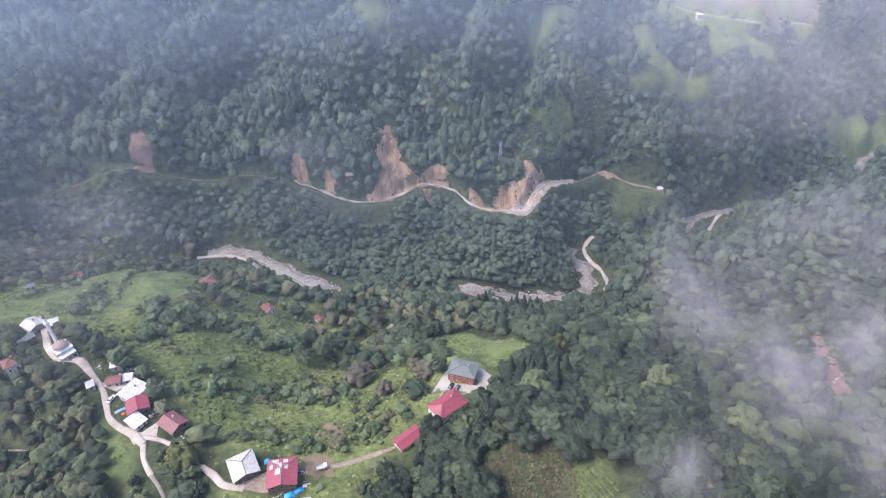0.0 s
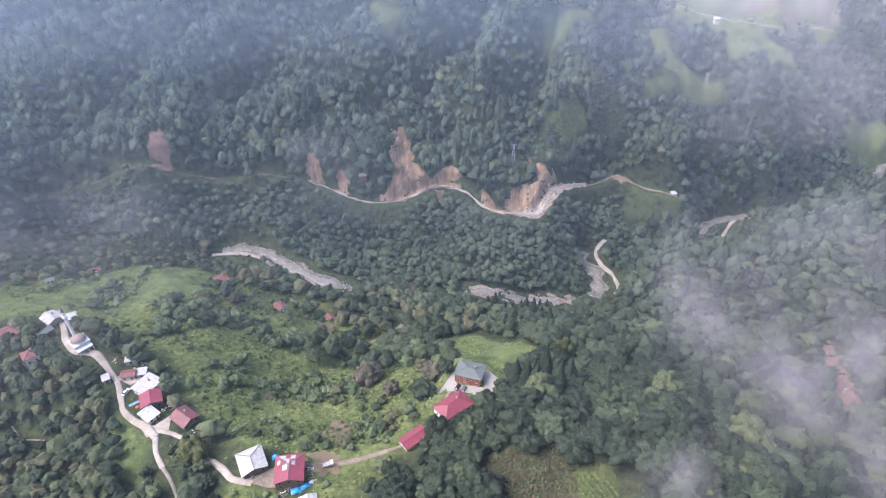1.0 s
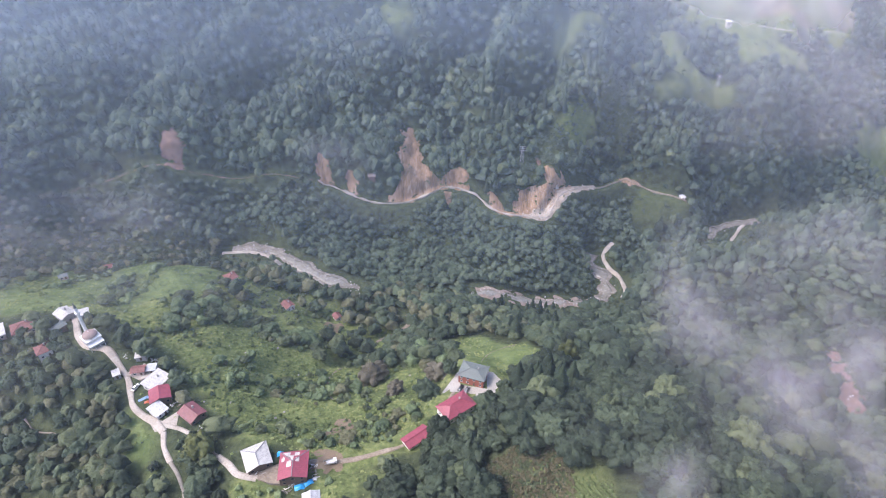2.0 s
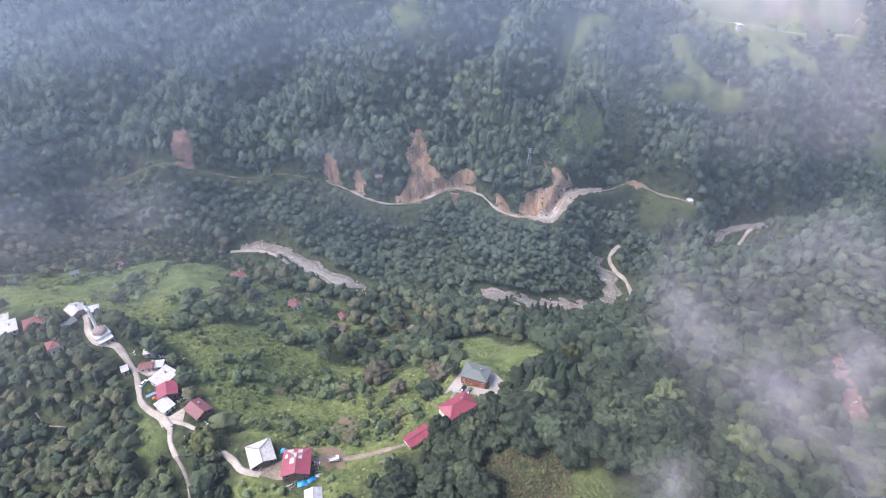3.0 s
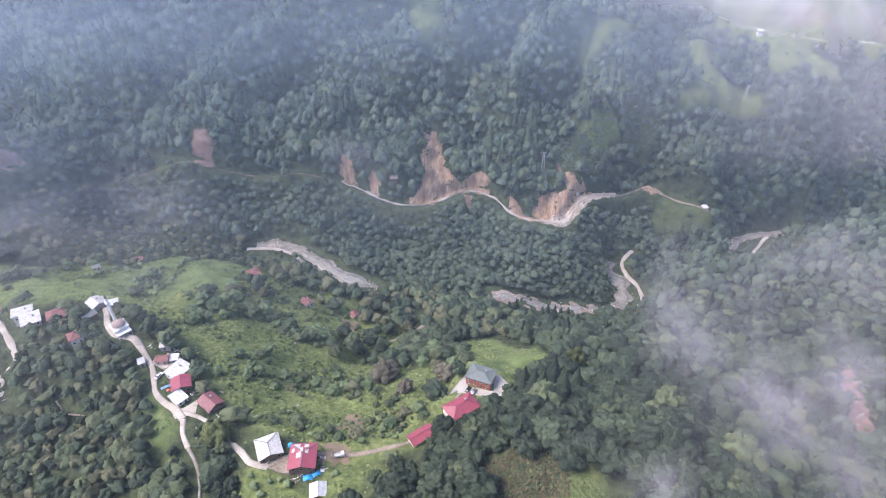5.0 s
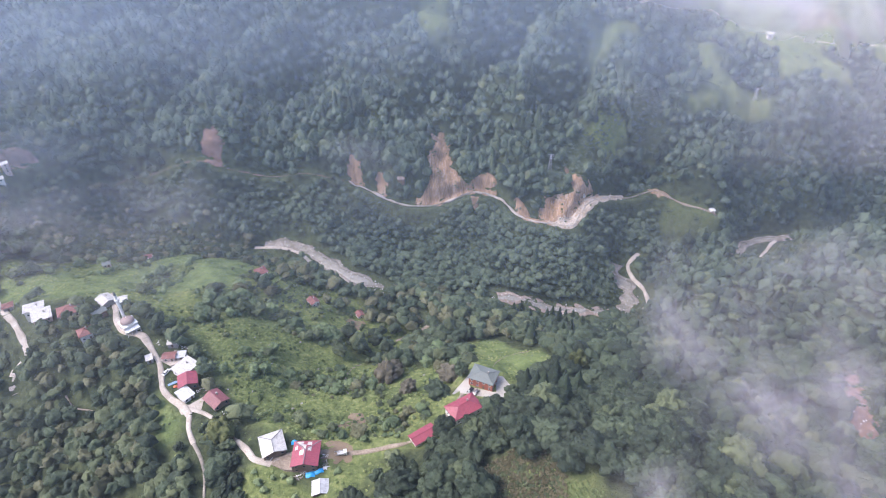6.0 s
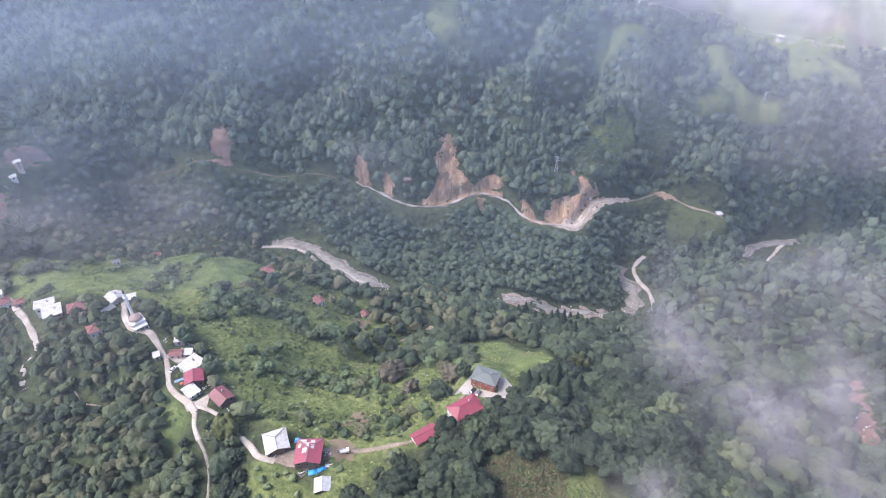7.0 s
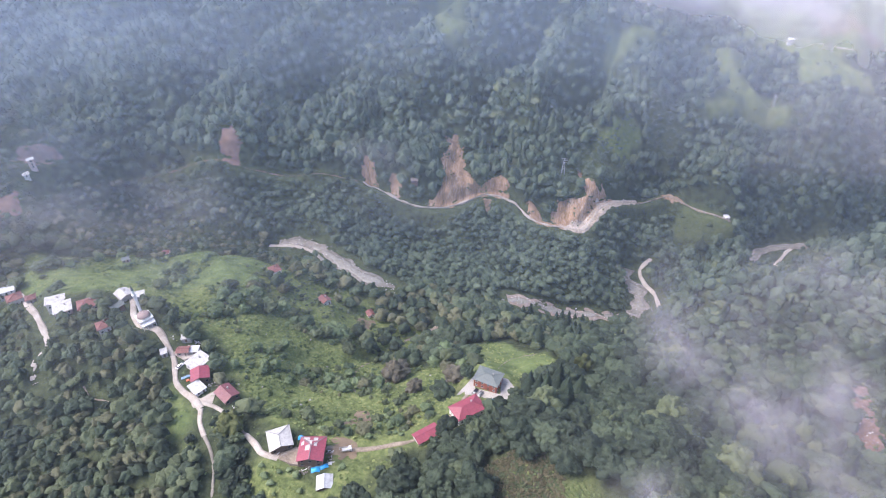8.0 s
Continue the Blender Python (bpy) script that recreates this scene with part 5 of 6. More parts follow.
# stones on the gravel bar and rubble at the feet of the landslides
for shape_, gap_, big in ((GRAVEL_BAR, 2.2, 0.9), (SLIDE_MAIN, 3.4, 0.5), (SLIDE_FACE, 3.4, 0.5), (SLIDE_SHELF, 2.4, 0.5), (SLIDE_NEAR, 2.6, 0.7)):
    q = np.array(shape_)
    vx, vy = scatter(q[:, 0].min(), q[:, 0].max(), q[:, 1].min(), q[:, 1].max(), gap_)
    keep = within(shape_, vx, vy) & (rng.uniform(size=len(vx)) < 0.6) & ~on_road(vx, vy, -1.0 if big < 0.9 else -6.0)
    vx, vy = vx[keep], vy[keep]
    if len(vx) == 0:
        continue
    tagged(plant("boulders", vx, vy, ground(vx, vy) + 0.7, [clumps(np.zeros((1, 3)), np.array([0.9]), 0.2) for _ in range(5)], rng.uniform(0.25, 1.0, len(vx)) * big, STONE, "pale stones strewn on bare ground"), category="boulder")
# tall poplars on the upper meadow
for x, y, s in [(272, 776, 3.4), (256, 698, 2.8), (290, 782, 2.6), (262, 768, 2.6)]:
    m = pose(x, y, spot(x, y) - 0.1, 0, 0, 40 * s) @ Matrix.Diagonal((s * 0.8, s * 0.8, s * 1.3, 1))
    tree("tree", TRUNKS[0], lent("crown", lumpy_crown(1, 3.2, 14, 60, 0.1), LEAF_DEEP), m, "slender dark poplar on the upper meadow", "tree", "poplars on the upper meadow")


# ---- buildings ----
def plain(name, colour, rough=0.7, metal=0.0, wear=0.25, scale=0.6, fine=5.0, bump=0.15):
    dark = tuple(c * (1 - wear) for c in colour)
    light = tuple(min(1, c * (1 + wear * 0.5)) for c in colour)
    return material(name, [dark, colour, light], rough, scale, fine, bump, metal, depth=0.05)


WALL_WHITE = plain("wall_white", (0.64, 0.61, 0.565))
WALL_BRICK = plain("wall_brick", (0.33, 0.105, 0.072), 0.85)
WALL_GREY = plain("wall_grey", (0.33, 0.31, 0.29), 0.9)
WALL_WOOD = plain("wall_wood", (0.14, 0.095, 0.065), 0.85)
WALL_PINK = plain("wall_pink", (0.55, 0.42, 0.38))
ROOF_RED = plain("roof_red_sheet", (0.26, 0.054, 0.078), 0.5, wear=0.25)
ROOF_DARK_RED = plain("roof_dark_red_sheet", (0.19, 0.065, 0.07), 0.55, wear=0.3)
ROOF_RUST = plain("roof_rust_tile", (0.2, 0.083, 0.073), 0.75, wear=0.4)
ROOF_WHITE = plain("roof_white_sheet", (0.45, 0.435, 0.41), 0.5, wear=0.4)
ROOF_ZINC = plain("roof_zinc_sheet", (0.47, 0.475, 0.48), 0.45, 0.2, wear=0.4)
ROOF_GREY = plain("roof_grey_sheet", (0.135, 0.155, 0.145), 0.5, wear=0.15)
CAP_DARK = plain("cap_dark", (0.16, 0.16, 0.17), 0.6)
CONCRETE = plain("concrete", (0.36, 0.34, 0.31), 0.9, scale=0.25)
TRIM_WHITE = plain("trim_white", (0.74, 0.725, 0.70))
TARP_BLUE = plain("tarp_blue", (0.02, 0.30, 0.62), 0.45)
DEBRIS = plain("debris", (0.2, 0.17, 0.15), 0.9, wear=0.6)
PAINT_DARK = plain("car_dark", (0.02, 0.022, 0.028), 0.25)
PAINT_GREY = plain("car_grey", (0.2, 0.21, 0.22), 0.25, 0.3)
PAINT_WHITE = plain("car_white", (0.72, 0.72, 0.72), 0.3)
RUBBER = plain("rubber", (0.02, 0.02, 0.02), 0.9)
LEAD = plain("dome_lead", (0.26, 0.19, 0.17), 0.6)
STEEL = plain("galvanised_steel", (0.55, 0.56, 0.57), 0.45, 0.5)
GLASS = bpy.data.materials.new("window_glass")
GLASS.use_nodes = True
GLASS.node_tree.nodes["Principled BSDF"].inputs["Base Color"].default_value = (0.03, 0.035, 0.045, 1)
GLASS.node_tree.nodes["Principled BSDF"].inputs["Roughness"].default_value = 0.08


def part(name, verts, faces, mat, parent, label=""):
    """One mesh under a thing or a part, in the thing's own axes."""
    me = bpy.data.meshes.new(name)
    me.from_pydata([tuple(v) for v in verts], [], [tuple(f) for f in faces])
    me.materials.append(mat)
    bm = bmesh.new()
    bm.from_mesh(me)
    bmesh.ops.recalc_face_normals(bm, faces=bm.faces)
    bm.to_mesh(me)
    bm.free()
    ob = new(name, me)
    ob.parent = parent
    if label:
        tagged(ob, label)
    return ob


BOX_F = [(0, 1, 3, 2), (4, 6, 7, 5), (0, 4, 5, 1), (2, 3, 7, 6), (0, 2, 6, 4), (1, 5, 7, 3)]


def box(x0, x1, y0, y1, z0, z1):
    return [(x, y, z) for x in (x0, x1) for y in (y0, y1) for z in (z0, z1)], BOX_F


def merged(solids):
    verts, faces = [], []
    for v, f in solids:
        faces += [tuple(i + len(verts) for i in face) for face in f]
        verts += list(v)
    return verts, faces


def beam(a, b, thick):
    """A square bar from a to b."""
    a, b = Vector(a), Vector(b)
    d = (b - a).normalized()
    s = d.cross(Vector((0, 0, 1)) if abs(d.z) < 0.9 else Vector((1, 0, 0))).normalized() * thick / 2
    u = d.cross(s).normalized() * thick / 2
    v = [p + i * s + j * u for p in (a, b) for i in (-1, 1) for j in (-1, 1)]
    return v, BOX_F


def slab(polygon, thick):
    """A flat plate: the polygon, thickened downwards."""
    n = len(polygon)
    v = [Vector(p) for p in polygon] + [Vector(p) - Vector((0, 0, thick)) for p in polygon]
    return v, [tuple(range(n)), tuple(range(2 * n - 1, n - 1, -1))] + [(i, (i + 1) % n, (i + 1) % n + n, i + n) for i in range(n)]


def drum(r0, r1, z0, z1, sides=16, x=0.0, y=0.0):
    a = [math.tau * (k + 0.5) / sides for k in range(sides)]
    v = [(x + r0 * math.cos(t), y + r0 * math.sin(t), z0) for t in a] + [(x + r1 * math.cos(t), y + r1 * math.sin(t), z1) for t in a]
    return v, [tuple(range(sides))[::-1], tuple(range(sides, 2 * sides))] + [(i, (i + 1) % sides, (i + 1) % sides + sides, i + sides) for i in range(sides)]


def roof_sheet(polygon, mat, parent, rib=0.9):
    """One slope of a sheet roof, with standing seams running down it."""
    p = [Vector(q) for q in polygon]
    normal = (p[1] - p[0]).cross(p[2] - p[0]).normalized()
    if normal.z < 0:
        normal = -normal
    along = normal.cross(Vector((0, 0, 1)))
    solids = [slab(p, 0.14)]
    if along.length > 0.05:
        along.normalize()
        rise = normal.cross(along)
        flat = [((q - p[0]).dot(along), (q - p[0]).dot(rise)) for q in p]
        lo, hi = min(f[0] for f in flat), max(f[0] for f in flat)
        for k in range(1, int((hi - lo) / rib)):
            s = lo + k * rib
            cuts = [ay + (by - ay) * (s - ax) / (bx - ax) for (ax, ay), (bx, by) in zip(flat, flat[1:] + flat[:1]) if (ax - s) * (bx - s) < 0]
            if len(cuts) == 2 and abs(cuts[0] - cuts[1]) > 0.6:
                ends = [p[0] + along * s + rise * (c * 0.98) + normal * 0.02 for c in cuts]
                solids.append(beam(ends[0], ends[1], 0.07))
    return part("roof_sheet", *merged(solids), mat, parent)


def wall_side(length, tall, openings, thick=0.25):
    """A wall along x from 0, outside at y = 0, with holes (x0, x1, z0, z1) through it."""
    xs = sorted({0.0, length, *[o[0] for o in openings], *[o[1] for o in openings]})
    zs = sorted({-3.0, tall, *[o[2] for o in openings], *[o[3] for o in openings]})
    solids = []
    for a, b in zip(xs, xs[1:]):
        for c, d in zip(zs, zs[1:]):
            if not any(o[0] <= a and b <= o[1] and o[2] <= c and d <= o[3] for o in openings):
                solids.append(box(a, b, 0, thick, c, d))
    return merged(solids)


def house(x, y, turn, w, d, tall, roof, roof_mat, wall_mat, label, rise=2.0, over=0.6, storeys=1, bays=(3, 2), cap=None, chimney=True, name="house", group="village houses", base=None, ground_mat=None):
    """A house on the plan: walls with real openings, windows, a door and a sheet roof."""
    root = new(name)
    z = spot(x, y) if base is None else base
    root.matrix_world = pose(x, y, z, 0, 0, turn)
    storey = tall / storeys
    hw, hd = w / 2, d / 2
    for k, (length, at, angle) in enumerate([(w, (-hw, -hd), 0), (d, (hw, -hd), 90), (w, (hw, hd), 180), (d, (-hw, hd), 270)]):
        count = bays[k % 2]
        holes, frames = [], []
        for level in range(storeys):
            for i in range(count):
                mid = length * (i + 0.5) / count
                if k == 0 and level == 0 and i == count // 2:
                    holes.append((mid - 0.5, mid + 0.5, 0.0, 2.1))
                    frames.append(("door", mid, 0.5, 0.0, 2.1))
                else:
                    low = level * storey + 0.95
                    high = min(low + 1.25, (level + 1) * storey - 0.3)
                    holes.append((mid - 0.6, mid + 0.6, low, high))
                    frames.append(("window", mid, 0.6, low, high))
        body = part("wall", *wall_side(length, tall, holes), wall_mat, root)
        body.matrix_local = pose(*at, 0, 0, 0, angle)
        for kind, mid, half, low, high in frames:
            rim = merged([box(mid - half, mid - half + 0.09, -0.03, 0.12, low, high), box(mid + half - 0.09, mid + half, -0.03, 0.12, low, high),
                          box(mid - half + 0.09, mid + half - 0.09, -0.03, 0.12, high - 0.09, high), box(mid - half - 0.05, mid + half + 0.05, -0.1, 0.12, low - 0.06, low)])
            if kind == "window":
                win = part("window", *rim, DEBRIS if wall_mat is WALL_WOOD else TRIM_WHITE, root, "weathered window frame" if wall_mat is WALL_WOOD else "white window frame")
                win.matrix_local = pose(*at, 0, 0, 0, angle)
                part("pane", *box(mid - half + 0.09, mid + half - 0.09, 0.05, 0.07, low, high - 0.09), GLASS, win)
            else:
                leaf = part("door", *box(mid - half, mid + half, 0.05, 0.12, low, high), WALL_WOOD, root, "plain wooden door")
                leaf.matrix_local = pose(*at, 0, 0, 0, angle)
    part("floor_slab", *box(-hw + 0.25, hw - 0.25, -hd + 0.25, hd - 0.25, -0.2, 0.0), CONCRETE, root)
    W, D, top, eave = hw + over, hd + over, tall + rise, tall + 0.05
    a, b, c, e = (-W, -D, eave), (W, -D, eave), (W, D, eave), (-W, D, eave)
    caps, gables = [], []
    if roof == "gable_x":
        r, s = (-W, 0, top), (W, 0, top)
        slopes, caps = [(a, b, s, r), (c, e, r, s)], [(r, s)]
        gables = [[(-hw, -hd), (-hw, hd)], [(hw, -hd), (hw, hd)]]
    elif roof == "gable_y":
        r, s = (0, -D, top), (0, D, top)
        slopes, caps = [(b, c, s, r), (e, a, r, s)], [(r, s)]
        gables = [[(-hw, -hd), (hw, -hd)], [(-hw, hd), (hw, hd)]]
    elif roof == "mono":
        slopes = [(a, b, (W, D, top), (-W, D, top))]
    elif roof == "halfhip":
        r, s = (0, -D, top), (0, max(D - W, -D + 1), top)
        slopes, caps = [(b, c, s, r), (e, a, r, s), (c, e, s)], [(r, s), (s, c), (s, e)]
        gables = [[(-hw, -hd), (hw, -hd)]]
    elif w >= d:
        r, s = (-(W - D), 0, top), (W - D, 0, top)
        slopes, caps = [(a, b, s, r), (c, e, r, s), (b, c, s), (e, a, r)], [(r, s), (r, a), (r, e), (s, b), (s, c)]
    else:
        r, s = (0, -(D - W), top), (0, D - W, top)
        slopes, caps = [(b, c, s, r), (e, a, r, s), (a, b, r), (c, e, s)], [(r, s), (r, a), (r, b), (s, c), (s, e)]
    for polygon in slopes:
        roof_sheet(polygon, roof_mat, root)
    if roof == "mono":
        part("gable", *merged([slab([(-hw, -hd, tall), (-hw, hd, top - 0.3), (-hw, hd, tall)], 0.02), box(-hw, hw, hd - 0.2, hd, tall, top - 0.25)]), wall_mat, root)
    for p, q in gables:
        mid = ((p[0] + q[0]) / 2, (p[1] + q[1]) / 2)
        inn = Vector((-mid[0], -mid[1], 0)).normalized() * 0.2
        tri = [Vector((*p, tall)), Vector((*q, tall)), Vector((*mid, top - 0.32))]
        part("gable", tri + [t + inn for t in tri], [(0, 1, 2), (5, 4, 3), (0, 3, 4, 1), (1, 4, 5, 2), (2, 5, 3, 0)], wall_mat, root)
    if caps:
        part("ridge_cap", *merged([beam(Vector(p) + Vector((0, 0, 0.05)), Vector(q) + Vector((0, 0, 0.05)), 0.26) for p, q in caps]), cap or roof_mat, root, "" if cap is None else "contrasting ridge flashing")
    if chimney:
        part("chimney", *merged([box(hw * 0.3, hw * 0.3 + 0.6, hd * 0.1, hd * 0.1 + 0.6, tall, top + 0.7), box(hw * 0.3 - 0.08, hw * 0.3 + 0.68, hd * 0.1 - 0.08, hd * 0.1 + 0.68, top + 0.7, top + 0.82)]), WALL_GREY, root)
    return tagged(root, label, "house", group)


# the three farms along the dirt lane
house(-78.1, 130.6, 31, 9.3, 10.4, 2.9, "halfhip", ROOF_WHITE, WALL_WOOD, "single-storey farmhouse under a white sheet-metal roof", rise=1.8, cap=CAP_DARK, chimney=False)
patched = house(-62.0, 127.3, 10, 10.4, 11.4, 4.6, "halfhip", ROOF_RED, WALL_WOOD, "farmhouse with a red roof patched in white sheets", rise=1.9, storeys=2, cap=CAP_DARK, chimney=False)


def on_slope(px, py, lift=0.06):
    """The patched roof's height at a place in the house's own axes."""
    W, D, eave, top = 5.8, 6.3, 4.65, 6.5
    side = top - (top - eave) * abs(px) / W
    return min(side, top - (top - eave) * (py - (D - W)) / W if py > D - W else top) + lift


for px, py, turn, sx, sy in [(-2.9, 4.3, 0, 2.8, 2.6), (1.2, 4.4, 0, 1.9, 1.9), (-0.9, 2.4, 0, 1.7, 2.8), (1.6, 1.4, 0, 1.4, 2.0), (-1.6, -0.4, 0, 1.9, 2.4), (-4.2, 2.2, 0, 1.2, 1.6)]:
    corners = [(px - sx / 2, py - sy / 2), (px + sx / 2, py - sy / 2), (px + sx / 2, py + sy / 2), (px - sx / 2, py + sy / 2)]
    part("repair_sheet", *slab([(qx, qy, on_slope(qx, qy, 0.12)) for qx, qy in corners], 0.04), ROOF_WHITE, patched, "white replacement roof sheet")
house(-51.8, 113.8, 17, 6.1, 5.9, 2.3, "gable_y", ROOF_ZINC, WALL_WOOD, "small wooden shed under a pale metal roof", rise=1.1, over=0.4, bays=(1, 1), chimney=False, name="shed", group="")
house(1.5, 165.3, 39, 14.8, 8.8, 4.2, "hip", ROOF_RED, WALL_WHITE, "long white building under a bright red hipped roof", rise=2.2, storeys=1, bays=(4, 2))
house(-14.8, 146.1, 42, 11.2, 5.4, 2.5, "gable_x", ROOF_RED, WALL_WHITE, "low outbuilding under a bright red metal roof", rise=1.1, bays=(3, 1), chimney=False, name="outbuilding")
house(9.5, 192.4, -16, 12.8, 9.4, 5.4, "hip", ROOF_GREY, WALL_BRICK, "two-storey brick-red house under a grey hipped roof", rise=1.6, storeys=2, bays=(4, 3))
# the hamlet along the concrete lane
house(-141.0, 172.8, 67, 9.6, 8.0, 3.2, "mono", ROOF_WHITE, WALL_WHITE, "white house under a broad white metal roof by the lane", rise=0.9)
house(-135.5, 164.5, 30, 8.2, 7.6, 3.6, "gable_y", ROOF_RED, WALL_WOOD, "house under a faded red metal roof", rise=1.5, chimney=False)
house(-132.9, 156.5, 59, 5.2, 6.6, 2.8, "mono", ROOF_ZINC, WALL_WHITE, "low annexe under a pale grey lean-to roof", rise=0.8, bays=(2, 1), chimney=False, name="annexe")
house(-116.5, 155.2, 58, 7.2, 9.2, 2.8, "gable_y", ROOF_DARK_RED, WALL_WOOD, "weathered wooden house under a dark red roof", rise=1.7)
house(-162.1, 175.7, 37, 3.0, 3.8, 2.6, "mono", ROOF_WHITE, WALL_GREY, "tiny shed under a white metal roof", rise=0.4, over=0.3, bays=(1, 1), chimney=False, name="shed", group="")
house(-152.6, 178.6, 13, 6.0, 4.2, 2.8, "gable_x", ROOF_RUST, WALL_PINK, "small pinkish house among clutter by the lane", rise=1.0, over=0.4, bays=(2, 1), chimney=False)
house(-147.2, 180.6, 13, 4.0, 4.0, 2.6, "mono", ROOF_ZINC, WALL_GREY, "shed under a pale grey sheet roof", rise=0.5, over=0.3, bays=(1, 1), chimney=False, name="shed", group="")
house(-155.3, 187.0, 19, 4.6, 3.2, 2.6, "mono", ROOF_WHITE, WALL_GREY, "shed under a bright white sheet roof", rise=0.4, over=0.3, bays=(1, 1), chimney=False, name="shed", group="")
# behind the mosque
house(-214.2, 218.2, 60, 7.0, 8.4, 4.6, "gable_y", ROOF_WHITE, WALL_GREY, "grey house under a pale metal roof behind the mosque", rise=1.5)
house(-204.0, 219.0, 29, 4.4, 4.4, 3.4, "mono", ROOF_WHITE, WALL_GREY, "small shed under a pale metal roof", rise=0.6, bays=(1, 1), chimney=False, name="shed", group="")
house(-208.4, 204.4, 63, 6.4, 4.8, 3.4, "gable_x", ROOF_GREY, WALL_WOOD, "dark wooden house under a grey roof", rise=1.2, bays=(2, 1), chimney=False)
house(-226.5, 204.0, 40, 10.4, 8.6, 3.6, "hip", ROOF_RUST, WALL_GREY, "house under a rust-red tiled roof", rise=2.0)
house(-207.0, 189.5, 45, 6.2, 6.6, 4.0, "hip", ROOF_RUST, WALL_WHITE, "small white house under a rust-red roof", rise=1.7, bays=(2, 2))
house(-238.8, 198.4, 40, 8.8, 8.4, 3.0, "mono", ROOF_WHITE, WALL_PINK, "house under a bright white sheet-metal roof", rise=1.2)
house(-250.0, 205.5, 34, 9.6, 6.0, 4.0, "mono", ROOF_WHITE, WALL_WHITE, "white house under a bright white lean-to roof", rise=1.0)
house(-293.6, 217.0, 50, 7.8, 7.6, 4.6, "hip", ROOF_RUST, WALL_WHITE, "white house under a brownish red roof", rise=1.8, storeys=1)
house(-282.7, 218.0, 40, 5.0, 5.0, 3.2, "hip", ROOF_RUST, WALL_GREY, "small outhouse under a rust-red roof", rise=1.2, bays=(1, 1), chimney=False, name="outbuilding")
house(-308.8, 226.0, 40, 8.8, 6.0, 5.6, "gable_x", ROOF_ZINC, WALL_WHITE, "white house under a ribbed metal roof", rise=1.2, storeys=2)
# houses alone in the meadow and on the far slope
house(-167.5, 315.4, 45, 7.4, 8.2, 4.2, "hip", ROOF_RUST, WALL_WHITE, "white house under a reddish roof in the upper meadow", rise=1.7, bays=(2, 2), group="")
house(-121.7, 296.8, 50, 6.0, 7.4, 3.4, "gable_y", ROOF_RUST, WALL_WHITE, "small cottage under a rust-red roof in a clearing", rise=1.6, bays=(2, 2), group="")
house(-90.3, 306.8, 38, 4.6, 5.6, 3.2, "gable_y", ROOF_RUST, WALL_WHITE, "tiny hut with a white gable and red roof among trees", rise=1.4, bays=(1, 1), chimney=False, name="hut", group="")
house(236.8, 546.5, 17, 5.0, 4.6, 3.0, "mono", TRIM_WHITE, WALL_WHITE, "small white hut at the end of the far road", rise=0.5, bays=(1, 1), chimney=False, name="hut", group="")
house(336.0, 790.0, 6, 6.5, 5.0, 4.4, "mono", TRIM_WHITE, WALL_WHITE, "white house beside the road on the upper meadow", rise=0.7, storeys=2, bays=(3, 2), chimney=False, group="")
house(-88.0, 473.5, 10, 6.4, 4.6, 3.6, "mono", DEBRIS, WALL_WOOD, "brown shed on the edge of the landslide", rise=0.6, bays=(1, 1), chimney=False, name="shed", group="")
house(-372.0, 342.0, -40, 4.6, 4.4, 7.4, "mono", ROOF_WHITE, WALL_PINK, "tall narrow white house above the far road", rise=0.6, storeys=3, bays=(2, 1), chimney=False, group="")
house(-370.5, 331.5, -40, 5.0, 4.0, 2.6, "mono", ROOF_WHITE, WALL_WHITE, "low white outbuilding beside the far road", rise=0.4, bays=(2, 1), chimney=False, name="outbuilding", group="")
house(150.0, 752.0, 0, 7.0, 6.0, 4.0, "gable_x", ROOF_WHITE, WALL_WHITE, "white farmhouse high on the far slope", rise=1.4, bays=(2, 2), chimney=False, group="")
house(167.0, 752.5, 10, 9.0, 5.0, 3.2, "gable_x", ROOF_WHITE, WALL_GREY, "long shed with a white roof on the far slope", rise=1.2, bays=(2, 1), chimney=False, name="shed", group="")

house(631.0, 752.0, 30, 8.0, 6.0, 3.4, "gable_x", ROOF_WHITE, WALL_WHITE, "white house on the valley floor beside the stream", rise=1.4, bays=(2, 2), chimney=False, group="")


house(-270.0, 288.0, 35, 4.6, 3.8, 2.4, "gable_x", ROOF_GREY, WALL_PINK, "small pale house on the terrace behind the meadow", rise=1.2, bays=(2, 1), chimney=False, group="")
house(-271.0, 332.0, 20, 5.0, 4.0, 2.4, "gable_x", ROOF_RUST, WALL_PINK, "small pale house near the stream's bank", rise=1.2, bays=(2, 1), chimney=False, group="")


